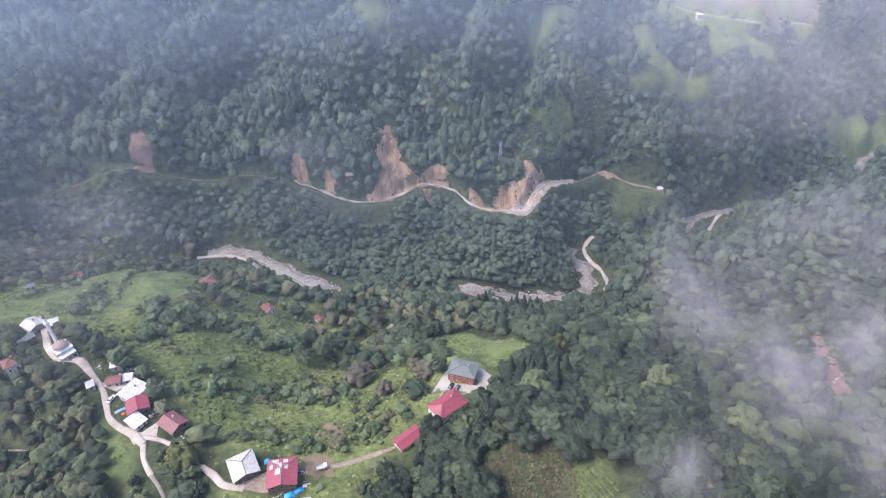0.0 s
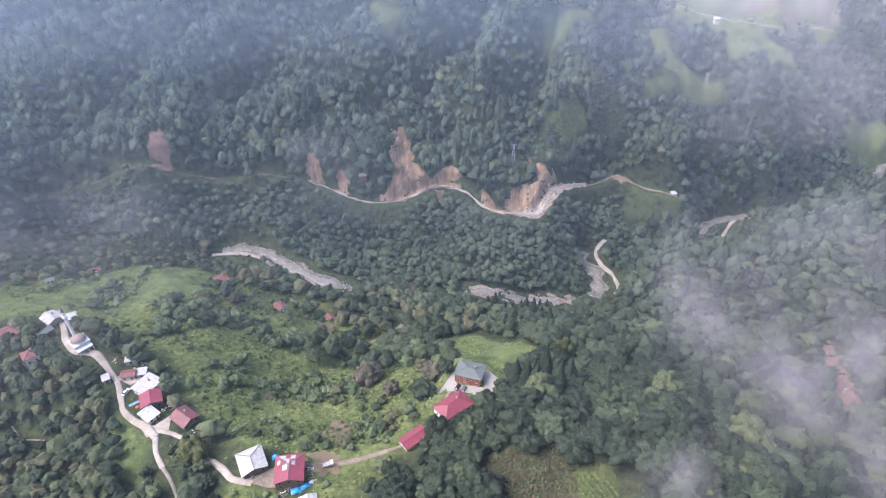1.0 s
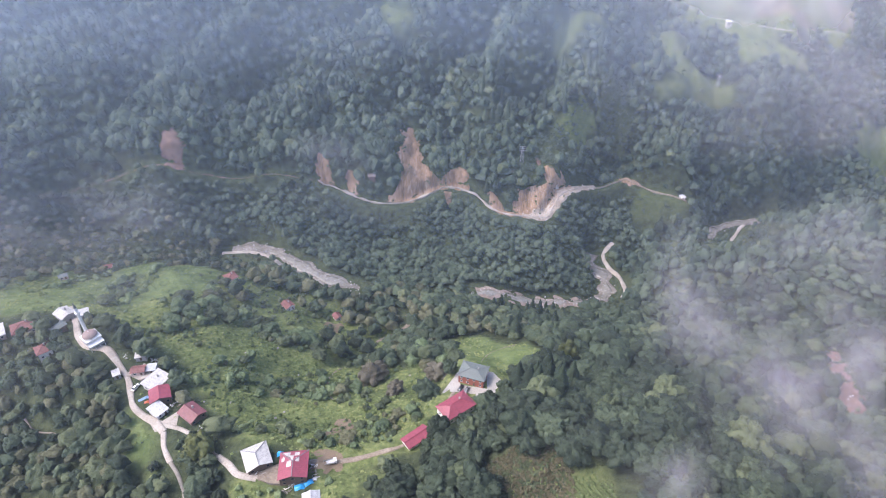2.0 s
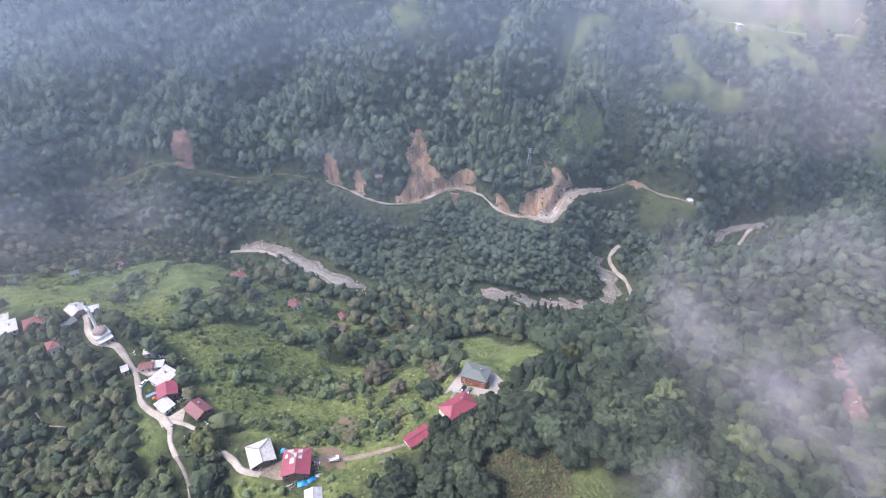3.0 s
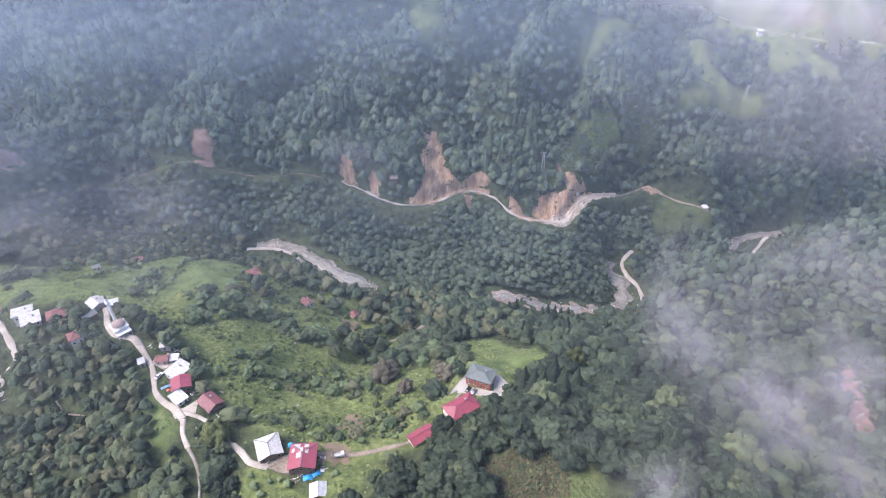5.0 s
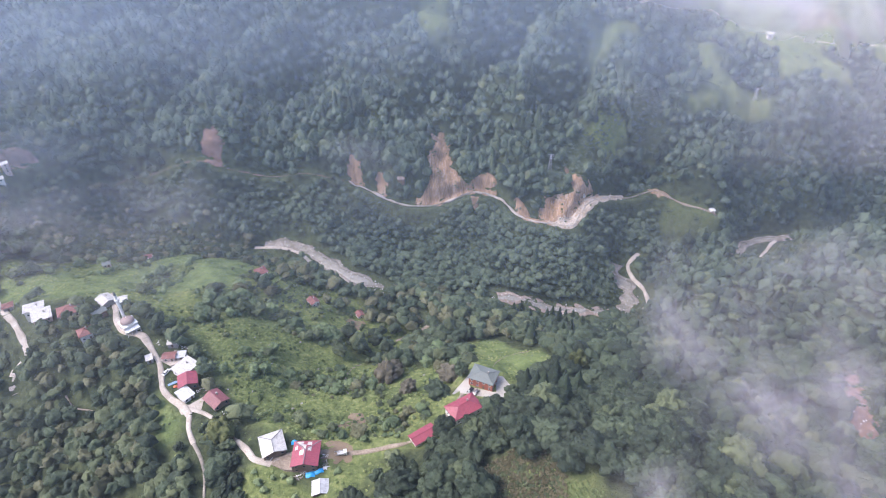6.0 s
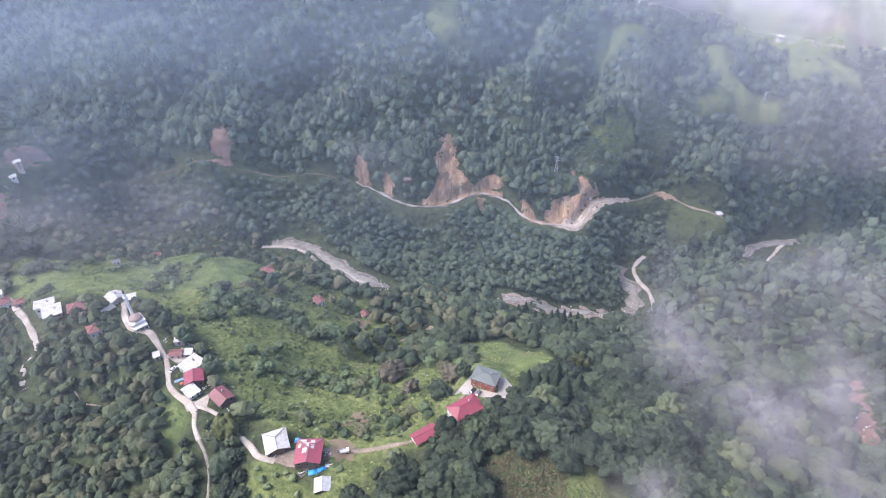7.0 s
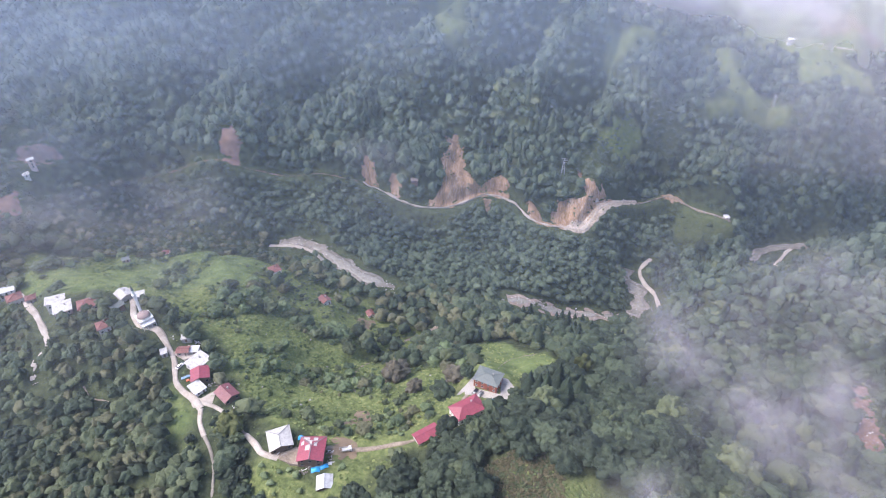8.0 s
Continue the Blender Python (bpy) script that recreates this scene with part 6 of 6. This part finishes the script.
# the mosque and its minaret
def mosque(x, y, turn):
    root = new("mosque")
    root.matrix_world = pose(x, y, spot(x, y), 0, 0, turn) @ Matrix.Diagonal((0.78, 0.78, 0.98, 1))
    for k in range(4):
        side = part("wall", *wall_side(9.0, 5.0, [(1.2 + 2.6 * i, 2.4 + 2.6 * i, 1.0, 3.4) for i in range(3)]), WALL_WHITE, root)
        side.matrix_local = pose(0, 0, 0, 0, 0, 90 * k) @ pose(-4.5, -4.5, 0)
        for i in range(3):
            win = part("window", *merged([box(1.2 + 2.6 * i, 1.3 + 2.6 * i, 0.02, 0.15, 1.0, 3.4), box(2.3 + 2.6 * i, 2.4 + 2.6 * i, 0.02, 0.15, 1.0, 3.4), box(1.3 + 2.6 * i, 2.3 + 2.6 * i, 0.02, 0.15, 3.25, 3.4)]), TRIM_WHITE, root)
            win.matrix_local = side.matrix_local
            part("pane", *box(1.3 + 2.6 * i, 2.3 + 2.6 * i, 0.08, 0.1, 1.0, 3.25), GLASS, win)
    part("cornice", *merged([slab([(-4.9, -4.9, 5.35), (4.9, -4.9, 5.35), (4.9, 4.9, 5.35), (-4.9, 4.9, 5.35)], 0.35)]), TRIM_WHITE, root)
    part("drum", *drum(4.6, 4.6, 5.35, 6.2, 20), WALL_WHITE, root)
    rings = [drum(4.5 * math.cos(k * math.pi / 14), 4.5 * math.cos((k + 1) * math.pi / 14) + 0.02, 6.2 + 2.1 * math.sin(k * math.pi / 14), 6.2 + 2.1 * math.sin((k + 1) * math.pi / 14), 24) for k in range(7)]
    part("dome", *merged(rings), LEAD, root, "dull brownish lead dome")
    part("finial", *merged([drum(0.12, 0.05, 8.2, 9.4, 8), drum(0.3, 0.3, 8.5, 8.7, 8)]), STEEL, root)
    part("porch_roof", *slab([(-4.6, -7.4, 3.2), (4.6, -7.4, 3.2), (4.6, -4.5, 3.7), (-4.6, -4.5, 3.7)], 0.2), TRIM_WHITE, root)
    for px in (-4.3, -1.45, 1.45, 4.3):
        part("column", *drum(0.2, 0.17, -2.0, 3.05, 10, px, -7.1), TRIM_WHITE, root)
    return tagged(root, "small white mosque with a brownish dome on the ridge", "mosque")


def minaret(x, y, tall):
    root = new("minaret")
    root.matrix_world = pose(x, y, spot(x, y) - 0.3)
    part("base", *merged([drum(1.25, 1.25, -1.0, 4.0, 8), drum(1.25, 0.9, 4.0, 5.2, 8)]), WALL_WHITE, root)
    part("shaft", *drum(0.82, 0.74, 5.2, tall * 0.68, 14), TRIM_WHITE, root)
    part("balcony", *merged([drum(0.74, 1.25, tall * 0.68, tall * 0.71, 14), drum(1.25, 1.25, tall * 0.71, tall * 0.75, 14)]), TRIM_WHITE, root)
    part("turret", *drum(0.7, 0.66, tall * 0.75, tall * 0.86, 12), TRIM_WHITE, root)
    part("spire", *drum(0.8, 0.05, tall * 0.86, tall, 12), ROOF_GREY, root, "grey pointed spire")
    return tagged(root, "slender white minaret beside the mosque", "minaret")


mosque(-182.0, 193.0, 54)
minaret(-186.2, 196.6, 24)


# ---- yards, walls and clutter ----
def yard(polygon, label, mat=CONCRETE, level=None):
    z = max(spot(px, py) for px, py in polygon) if level is None else level
    ob = part("yard", *slab([(px, py, z + 0.12) for px, py in polygon], 2.5), mat, None)
    return tagged(ob, label, "yard", kind="structure")


yard([(1.5, 196), (-6, 182), (-3.5, 175), (4, 172), (10.5, 175.5), (21, 184), (25, 190), (19.5, 197), (16, 197.5), (16.5, 186), (3, 188)], "pale concrete yard in front of the brick house", level=spot(10, 190) - 0.1)
yard([(-84, 124.5), (-70, 120.8), (-66, 121), (-67, 127), (-72.5, 127), (-78, 124.9)], "sandy trodden yard between farmhouses", ROAD_DIRT, level=spot(-73, 124) + 0.1)
yard([(-148, 183), (-158, 186), (-166, 183), (-160, 178), (-150, 174), (-146, 177)], "trodden yard between the sheds", ROAD_PALE, level=spot(-155, 181) - 0.1)
yard([(-130, 146), (-122, 150), (-124, 158), (-129, 152), (-136, 152)], "pale widening of the lane", ROAD_PALE, level=spot(-128, 150) + 0.15)


def car(x, y, turn, paint, label, z=None):
    root = new("car")
    root.matrix_world = pose(x, y, spot(x, y) + 0.1 if z is None else z, 0, 0, turn)
    prof = [(-2.1, 0.35), (-2.15, 0.75), (-1.9, 0.92), (-0.95, 0.98), (0.95, 0.98), (2.05, 0.85), (2.1, 0.35)]
    n = len(prof)
    v = [(px, s * 0.86, pz) for s in (-1, 1) for px, pz in prof]
    part("body", v, [tuple(range(n)), tuple(range(2 * n - 1, n - 1, -1))] + [(i, (i + 1) % n, (i + 1) % n + n, i + n) for i in range(n)], paint, root)
    part("windows", [(-1.75, -0.78, 0.95), (1.1, -0.78, 0.95), (1.1, 0.78, 0.95), (-1.75, 0.78, 0.95), (-1.15, -0.62, 1.4), (0.45, -0.62, 1.4), (0.45, 0.62, 1.4), (-1.15, 0.62, 1.4)], [(0, 1, 5, 4), (1, 2, 6, 5), (2, 3, 7, 6), (3, 0, 4, 7), (4, 5, 6, 7), (0, 3, 2, 1)], GLASS, root)
    part("roof_panel", *slab([(-1.12, -0.6, 1.46), (0.42, -0.6, 1.46), (0.42, 0.6, 1.46), (-1.12, 0.6, 1.46)], 0.05), paint, root)
    for wx_, wy_ in ((-1.3, -0.8), (-1.3, 0.8), (1.3, -0.8), (1.3, 0.8)):
        ring = [(wx_ + 0.33 * math.cos(t * math.tau / 12), wy_ + s * 0.1, 0.33 + 0.33 * math.sin(t * math.tau / 12)) for s in (-1, 1) for t in range(12)]
        part("wheel", ring, [tuple(range(12)), tuple(range(23, 11, -1))] + [(i, (i + 1) % 12, (i + 1) % 12 + 12, i + 12) for i in range(12)], RUBBER, root)
    for side_y in (-0.6, 0.6):
        part("headlight", *box(2.05, 2.12, side_y - 0.2, side_y + 0.2, 0.6, 0.75), TRIM_WHITE, root)
    return tagged(root, label, "car")


YARD_Z = spot(10, 190) + 0.02
car(3.4, 185.4, 62, PAINT_DARK, "black car parked on the concrete yard", YARD_Z)
car(6.4, 184.4, 62, PAINT_GREY, "grey car parked on the concrete yard", YARD_Z)


def lorry(x, y, turn):
    root = new("lorry")
    root.matrix_world = pose(x, y, spot(x, y) + 0.3, 0, 0, turn)
    part("cab", *merged([slab([(1.3, -0.95, 2.1), (2.6, -0.95, 2.0), (2.6, 0.95, 2.0), (1.3, 0.95, 2.1)], 1.6)]), PAINT_WHITE, root)
    part("windscreen", *box(2.6, 2.63, -0.8, 0.8, 1.25, 1.85), GLASS, root)
    part("cargo_bed", *merged([box(-2.7, 1.2, -1.0, 1.0, 0.7, 0.85), box(-2.7, 1.2, -1.0, -0.94, 0.85, 1.5), box(-2.7, 1.2, 0.94, 1.0, 0.85, 1.5), box(-2.7, -2.64, -0.94, 0.94, 0.85, 1.5)]), ROOF_ZINC, root)
    for wx_, wy_ in ((-1.7, -0.85), (-1.7, 0.85), (1.9, -0.85), (1.9, 0.85)):
        ring = [(wx_ + 0.42 * math.cos(t * math.tau / 12), wy_ + s * 0.13, 0.42 + 0.42 * math.sin(t * math.tau / 12)) for s in (-1, 1) for t in range(12)]
        part("wheel", ring, [tuple(range(12)), tuple(range(23, 11, -1))] + [(i, (i + 1) % 12, (i + 1) % 12 + 12, i + 12) for i in range(12)], RUBBER, root)
    return tagged(root, "small white flatbed lorry parked on the dirt lane", "lorry")


lorry(-49.2, 133.4, 18)
car(-150.5, 170.0, 75, PAINT_WHITE, "white car parked on the village lane")
car(-209.5, 198.0, 70, PAINT_GREY, "grey car parked beside the dark house")


def tarp(x, y, turn, sx, sy, label, mat=TARP_BLUE, tall=0.9):
    """A sagging sheet thrown over a heap."""
    n = 9
    X, Y = np.meshgrid(np.linspace(-1, 1, n), np.linspace(-1, 1, n))
    Z = tall * np.clip(1.1 - X ** 2 * 0.8 - Y ** 2 * 0.8, 0, 1) + 0.12 * np.sin(5 * X + 3 * Y) * np.cos(4 * Y)
    ob = mesh_object("tarpaulin", np.stack([X * sx / 2, Y * sy / 2, Z], -1).reshape(-1, 3), grid_faces(n, n), mat)
    ob.matrix_world = pose(x, y, spot(x, y) + 0.1, 0, 0, turn)
    return tagged(ob, label, "tarpaulin")


tarp(-58.6, 120.6, 20, 3.8, 2.6, "bright blue tarpaulin over a heap below the farmhouse")
tarp(-55.4, 122.6, 35, 3.6, 2.2, "bright blue tarpaulin over stacked boards")
tarp(-53.4, 124.4, 10, 1.8, 1.4, "white sheet over a small heap", TRIM_WHITE, 0.6)
tarp(-69.8, 134.0, 10, 2.6, 2.2, "blue tarpaulin between the farmhouses", TARP_BLUE, 1.6)
tarp(14.0, 181.6, -16, 2.4, 2.0, "blue cover over a stack in the yard", TARP_BLUE, 1.0)
tarp(-144.0, 164.0, 40, 4.5, 1.6, "pale blue sheet on the grass beside the lane", plain("tarp_pale", (0.2, 0.32, 0.5), 0.5), 0.4)
tarp(-141.5, 162.2, 20, 2.0, 1.5, "orange sheet over a small heap", plain("tarp_orange", (0.55, 0.13, 0.05), 0.5), 0.7)


def heap(x, y, sx, sy, count, label, seed):
    """A heap of boards, posts and rubble."""
    r = np.random.default_rng(seed)
    root = new("debris_heap")
    root.matrix_world = pose(x, y, spot(x, y), 0, 0, r.uniform(0, 90))
    for k in range(count):
        c = (r.uniform(-sx, sx), r.uniform(-sy, sy), r.uniform(0.1, 0.5))
        way = Vector((r.normal(), r.normal(), r.normal() * 0.2)).normalized() * r.uniform(0.3, 0.95)
        part("board", *beam(Vector(c) - way, Vector(c) + way, r.uniform(0.12, 0.26)), [WALL_WOOD, DEBRIS, WALL_GREY, TRIM_WHITE][int(r.integers(4))], root)
    return tagged(root, label, "debris")


heap(-62.5, 119.8, 3.5, 1.6, 26, "heap of boards and scrap below the farmhouse", 1)
heap(-54.0, 127.5, 1.6, 3.5, 22, "scrap and posts beside the farmhouse", 2)
heap(-75.5, 124.5, 3.0, 1.0, 14, "boards stacked under the farmhouse's eaves", 3)
heap(-150.0, 184.5, 4.0, 3.0, 34, "clutter of boards and scrap between sheds", 4)
heap(-157.0, 177.5, 2.5, 2.5, 18, "clutter of boards beside the lane", 5)
heap(-127.0, 160.5, 2.5, 3.0, 20, "scrap and boards beside the dark wooden house", 6)
heap(-157.5, 191.5, 4.0, 2.5, 30, "pale boards and scrap strewn beside the lane", 8)
heap(-163.5, 188.0, 2.0, 1.8, 14, "scrap and boards at the edge of the lane", 9)
heap(-140.0, 169.5, 3.0, 2.0, 22, "clutter between the red-roofed house and the sheds", 10)
heap(-110.0, 148.0, 2.0, 1.2, 10, "broken boards lying in the grass", 7)


def pylon(x, y, tall):
    """A lattice mast with crossarms."""
    root = new("pylon")
    root.matrix_world = pose(x, y, spot(x, y))
    foot, head = 1.8, 0.35
    ring = lambda t: [Vector((sx * (foot + (head - foot) * t), sy * (foot + (head - foot) * t), tall * t)) for sx, sy in ((-1, -1), (1, -1), (1, 1), (-1, 1))]
    for i in range(4):
        part("leg", *beam(ring(0)[i], ring(1)[i], 0.22), STEEL, root)
    for k in range(6):
        lo, hi = ring(k / 6), ring((k + 1) / 6)
        part("brace", *merged([beam(lo[i], hi[(i + 1) % 4], 0.12) for i in range(4)]), STEEL, root)
    for z in (0.78, 0.9, 1.0):
        part("crossarm", *beam((-3.2, 0, tall * z), (3.2, 0, tall * z), 0.22), STEEL, root)
    return tagged(root, "pale lattice power mast on the far slope", "pylon")


pylon(57.5, 526.0, 19)
pylon(303.0, 694.0, 15)


def mast(x, y, tall):
    """A slim lattice mast in red and white bands."""
    root = new("radio_mast")
    root.matrix_world = pose(x, y, spot(x, y))
    red = plain("mast_red", (0.4, 0.07, 0.06), 0.5)
    for k in range(6):
        lo, hi = tall * k / 6, tall * (k + 1) / 6
        bars = [beam((sx * 0.6, sy * 0.6, lo), (sx * 0.6, sy * 0.6, hi), 0.2) for sx in (-1, 1) for sy in (-1, 1)]
        bars += [beam((-0.6, -0.6, lo), (0.6, -0.6, hi), 0.14), beam((0.6, 0.6, lo), (-0.6, 0.6, hi), 0.14)]
        part("section", *merged(bars), red if k % 2 else TRIM_WHITE, root, "red lattice section" if k % 2 else "white lattice section")
    part("platform", *box(-1.6, 1.6, -1.6, 1.6, tall, tall + 0.25), red, root)
    return tagged(root, "red and white lattice mast on the upper meadow", "mast")


mast(338.0, 801.0, 14)
# pale stones lying about on the grass
stone_rng = np.random.default_rng(21)
for k in range(34):
    sx_, sy_ = stone_rng.uniform(-150, 10), stone_rng.uniform(150, 250)
    if within(MEADOWS["bowl"], np.array([sx_]), np.array([sy_]))[0] and not on_road(np.array([sx_]), np.array([sy_]), 3)[0]:
        v, f = clumps(np.zeros((1, 3)), np.array([1.0]), 0.18)
        ob = mesh_object("boulder", v * np.array([1, 0.7, 0.6]) * stone_rng.uniform(0.4, 0.9), f, STONE, smooth=False)
        ob.matrix_world = pose(sx_, sy_, spot(sx_, sy_) + 0.15, 0, 0, stone_rng.uniform(0, 360))
        tagged(ob, "pale grey boulder lying in the meadow", "boulder", "boulders on the meadow")


# ---- distance haze painted on a sheet, and drifting mist: thin translucent veils over the valley ----
def veil_material(name, colour, scale, low, high, squash=0.42):
    """Thin mist: mostly clear, its thickness from a soft noise and the mesh's own thickness."""
    m = bpy.data.materials.new(name)
    m.use_nodes = True
    t = m.node_tree
    t.nodes.remove(t.nodes["Principled BSDF"])
    noise_tex, thick = t.nodes.new("ShaderNodeTexNoise"), t.nodes.new("ShaderNodeAttribute")
    thick.attribute_name = "thickness"
    noise_tex.inputs["Scale"].default_value, noise_tex.inputs["Detail"].default_value, noise_tex.inputs["Distortion"].default_value = scale, 5, 0.6
    noise_tex.inputs["Roughness"].default_value = 0.55
    stretch = t.nodes.new("ShaderNodeMapping")
    stretch.inputs["Scale"].default_value = (1.0, squash, 1.0)
    t.links.new(t.nodes.new("ShaderNodeTexCoord").outputs["Object"], stretch.inputs["Vector"])
    t.links.new(stretch.outputs["Vector"], noise_tex.inputs["Vector"])
    spread, times_ = t.nodes.new("ShaderNodeMapRange"), t.nodes.new("ShaderNodeMath")
    spread.interpolation_type = "SMOOTHSTEP"
    for key, value in (("From Min", 0.3), ("From Max", 0.7), ("To Min", low), ("To Max", high)):
        spread.inputs[key].default_value = value
    t.links.new(noise_tex.outputs["Fac"], spread.inputs["Value"])
    times_.operation, times_.use_clamp = "MULTIPLY", True
    t.links.new(spread.outputs["Result"], times_.inputs[0])
    t.links.new(thick.outputs["Fac"], times_.inputs[1])
    diffuse, back, both, clear, mix = (t.nodes.new("ShaderNode" + k) for k in ("BsdfDiffuse", "BsdfTranslucent", "MixShader", "BsdfTransparent", "MixShader"))
    for n in (diffuse, back):
        n.inputs["Color"].default_value = (*colour, 1)
    both.inputs["Fac"].default_value = 0.5
    t.links.new(diffuse.outputs[0], both.inputs[1])
    t.links.new(back.outputs[0], both.inputs[2])
    t.links.new(times_.outputs[0], mix.inputs["Fac"])
    t.links.new(clear.outputs[0], mix.inputs[1])
    t.links.new(both.outputs[0], mix.inputs[2])
    t.links.new(mix.outputs[0], t.nodes["Material Output"].inputs["Surface"])
    return m


def veil(name, x0, x1, y0, y1, step, level, thickness, mat, label):
    """A veil of mist at the height level(x, y), as thick as thickness(x, y) says."""
    X, Y = np.meshgrid(np.arange(x0, x1 + step, step), np.arange(y0, y1 + step, step))
    ob = mesh_object(name, np.stack([X, Y, level(X, Y)], -1).reshape(-1, 3), grid_faces(*X.shape), mat)
    ob.data.attributes.new("thickness", "FLOAT", "POINT").data.foreach_set("value", thickness(X, Y).ravel().astype(np.float32))
    return tagged(ob, label, "mist", kind="stuff")


def soft(x, a, b):
    t = np.clip((x - a) / (b - a), 0, 1)
    return t * t * (3 - 2 * t)


def haze_sheet_level(x, y):
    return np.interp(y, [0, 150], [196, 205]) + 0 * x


def haze_opacity(x, y):
    """Painted opacity of the distance haze: it grows with the depth of the valley, and most to the west and on the
    heights.
    """
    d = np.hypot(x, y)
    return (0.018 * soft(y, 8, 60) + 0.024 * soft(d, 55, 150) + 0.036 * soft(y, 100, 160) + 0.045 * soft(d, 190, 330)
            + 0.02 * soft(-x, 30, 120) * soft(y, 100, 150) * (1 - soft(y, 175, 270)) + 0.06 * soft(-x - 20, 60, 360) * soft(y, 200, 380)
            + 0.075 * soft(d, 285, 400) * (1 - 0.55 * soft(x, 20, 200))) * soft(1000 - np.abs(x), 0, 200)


def blobs(places):
    def thickness(x, y):
        total = np.zeros(np.shape(x))
        for px, py, rx, ry, amount in places:
            total = total + amount * np.exp(-((x - px) / rx) ** 2 - ((y - py) / ry) ** 2)
        return total
    return thickness


# HAZE carries the blue of distance haze in its sheet's colour and opacity
HAZE = veil_material("painted_haze", (0.585, 0.75, 1.0), 0.006, 0.85, 1.15)
MIST = veil_material("drifting_mist", (0.87, 0.775, 0.85), 0.03, 0.2, 1.1, 1.0)
WISP = veil_material("mist_wisps", (0.88, 0.79, 0.86), 0.06, -0.3, 1.45, 1.0)
CLOUD = veil_material("low_cloud", (0.98, 0.88, 0.91), 0.008, 0.4, 1.3, 1.0)
FAR_WISP = veil_material("far_wisps", (0.82, 0.79, 0.85), 0.03, 0.1, 0.9, 0.25)


def bank(name, centre, turn, half_x, half_y, step, reach, places, mat, label):
    """A bank of mist that stands over the slope, bowed like a shell."""
    X, Y = np.meshgrid(np.arange(-half_x, half_x + step, step), np.arange(-half_y, half_y + step, step))
    ob = mesh_object(name, np.stack([X, Y, (X ** 2 + Y ** 2) / (2 * reach)], -1).reshape(-1, 3), grid_faces(*X.shape), mat)
    edge = np.clip((half_x - np.abs(X)) / (0.15 * half_x), 0, 1) * np.clip((half_y - np.abs(Y)) / (0.15 * half_y), 0, 1)
    ob.data.attributes.new("thickness", "FLOAT", "POINT").data.foreach_set("value", (blobs(places)(X, Y) * edge).ravel().astype(np.float32))
    ob.matrix_world = pose(*centre, *turn)
    return tagged(ob, label, "mist", kind="stuff")


NEAR_BANK = [(-23, 26, 7, 11, 0.147), (-15, 13, 13, 10, 0.129), (-3, 21, 13, 10, 0.11), (11, 0, 18, 13, 0.276), (20, 32, 21, 8, 0.166), (31, 15, 18, 13, 0.202), (24, -11, 18, 13, 0.18), (37, -31, 16, 15, 0.19), (3, -23, 16, 11, 0.046), (-29, -33, 13, 8, 0.15), (-44, -20, 13, 10, 0.03), (-8, -5, 20, 16, 0.0736)]
NEAR_WISPS = [(-19, 19, 7, 12, 0.15), (8, -1, 12, 9, 0.20), (21, 31, 15, 6, 0.15), (25, 0, 12, 9, 0.16), (31, -30, 13, 10, 0.15), (-24, -30, 9, 6, 0.20), (-12, 6, 12, 9, 0.10), (13, -21, 10, 9, 0.12)]
CLOUD_BANK = [(0, -20, 190, 95, 0.19), (60, 85, 170, 50, 0.36), (110, 60, 110, 50, 0.33), (-80, 66, 170, 34, 0.85), (-10, 14, 60, 26, 0.22), (-200, 50, 90, 26, 0.3), (120, -20, 60, 46, 0.10)]
FAR_WISPS = [(-225, 180, 60, 40, 0.07), (-170, 220, 60, 30, 0.06), (-290, 268, 90, 46, 0.22), (-330, 350, 90, 50, 0.2), (-318, 320, 40, 38, 0.08), (-274, 330, 35, 45, 0.1), (-283, 393, 40, 18, 0.08), (-129, 462, 13, 10, 0.2), (-105, 452, 21, 10, 0.1), (-107, 426, 41, 12, 0.08)]
# one sheet above the valley stands in for the air's haze
veil("haze", -1000, 1100, 0, 1300, 25, haze_sheet_level, haze_opacity, HAZE, "bluish see-through sheet standing in for distance haze over the whole valley")
bank("mist_bank", (87.6, 114.3, 186.1), (54, 0, 5.6), 75, 75, 3, 260, NEAR_BANK, MIST, "grey mist drifting over the wooded spur")
bank("mist_wisps", (80.5, 103.2, 197.4), (54, 0, 5.6), 68, 68, 3, 260, NEAR_WISPS, WISP, "torn wisps of mist over the wooded spur")
bank("cloud_bank", (313.8, 560.5, 163.4), (54, 0, 5.6), 260, 130, 10, 700, CLOUD_BANK, CLOUD, "low white cloud resting on the upper slope")
veil("mist_wisps", -520, 0, 100, 640, 20, lambda x, y: height(x, y) + 36, blobs(FAR_WISPS), FAR_WISP, "faint wisps of mist on the far slope")
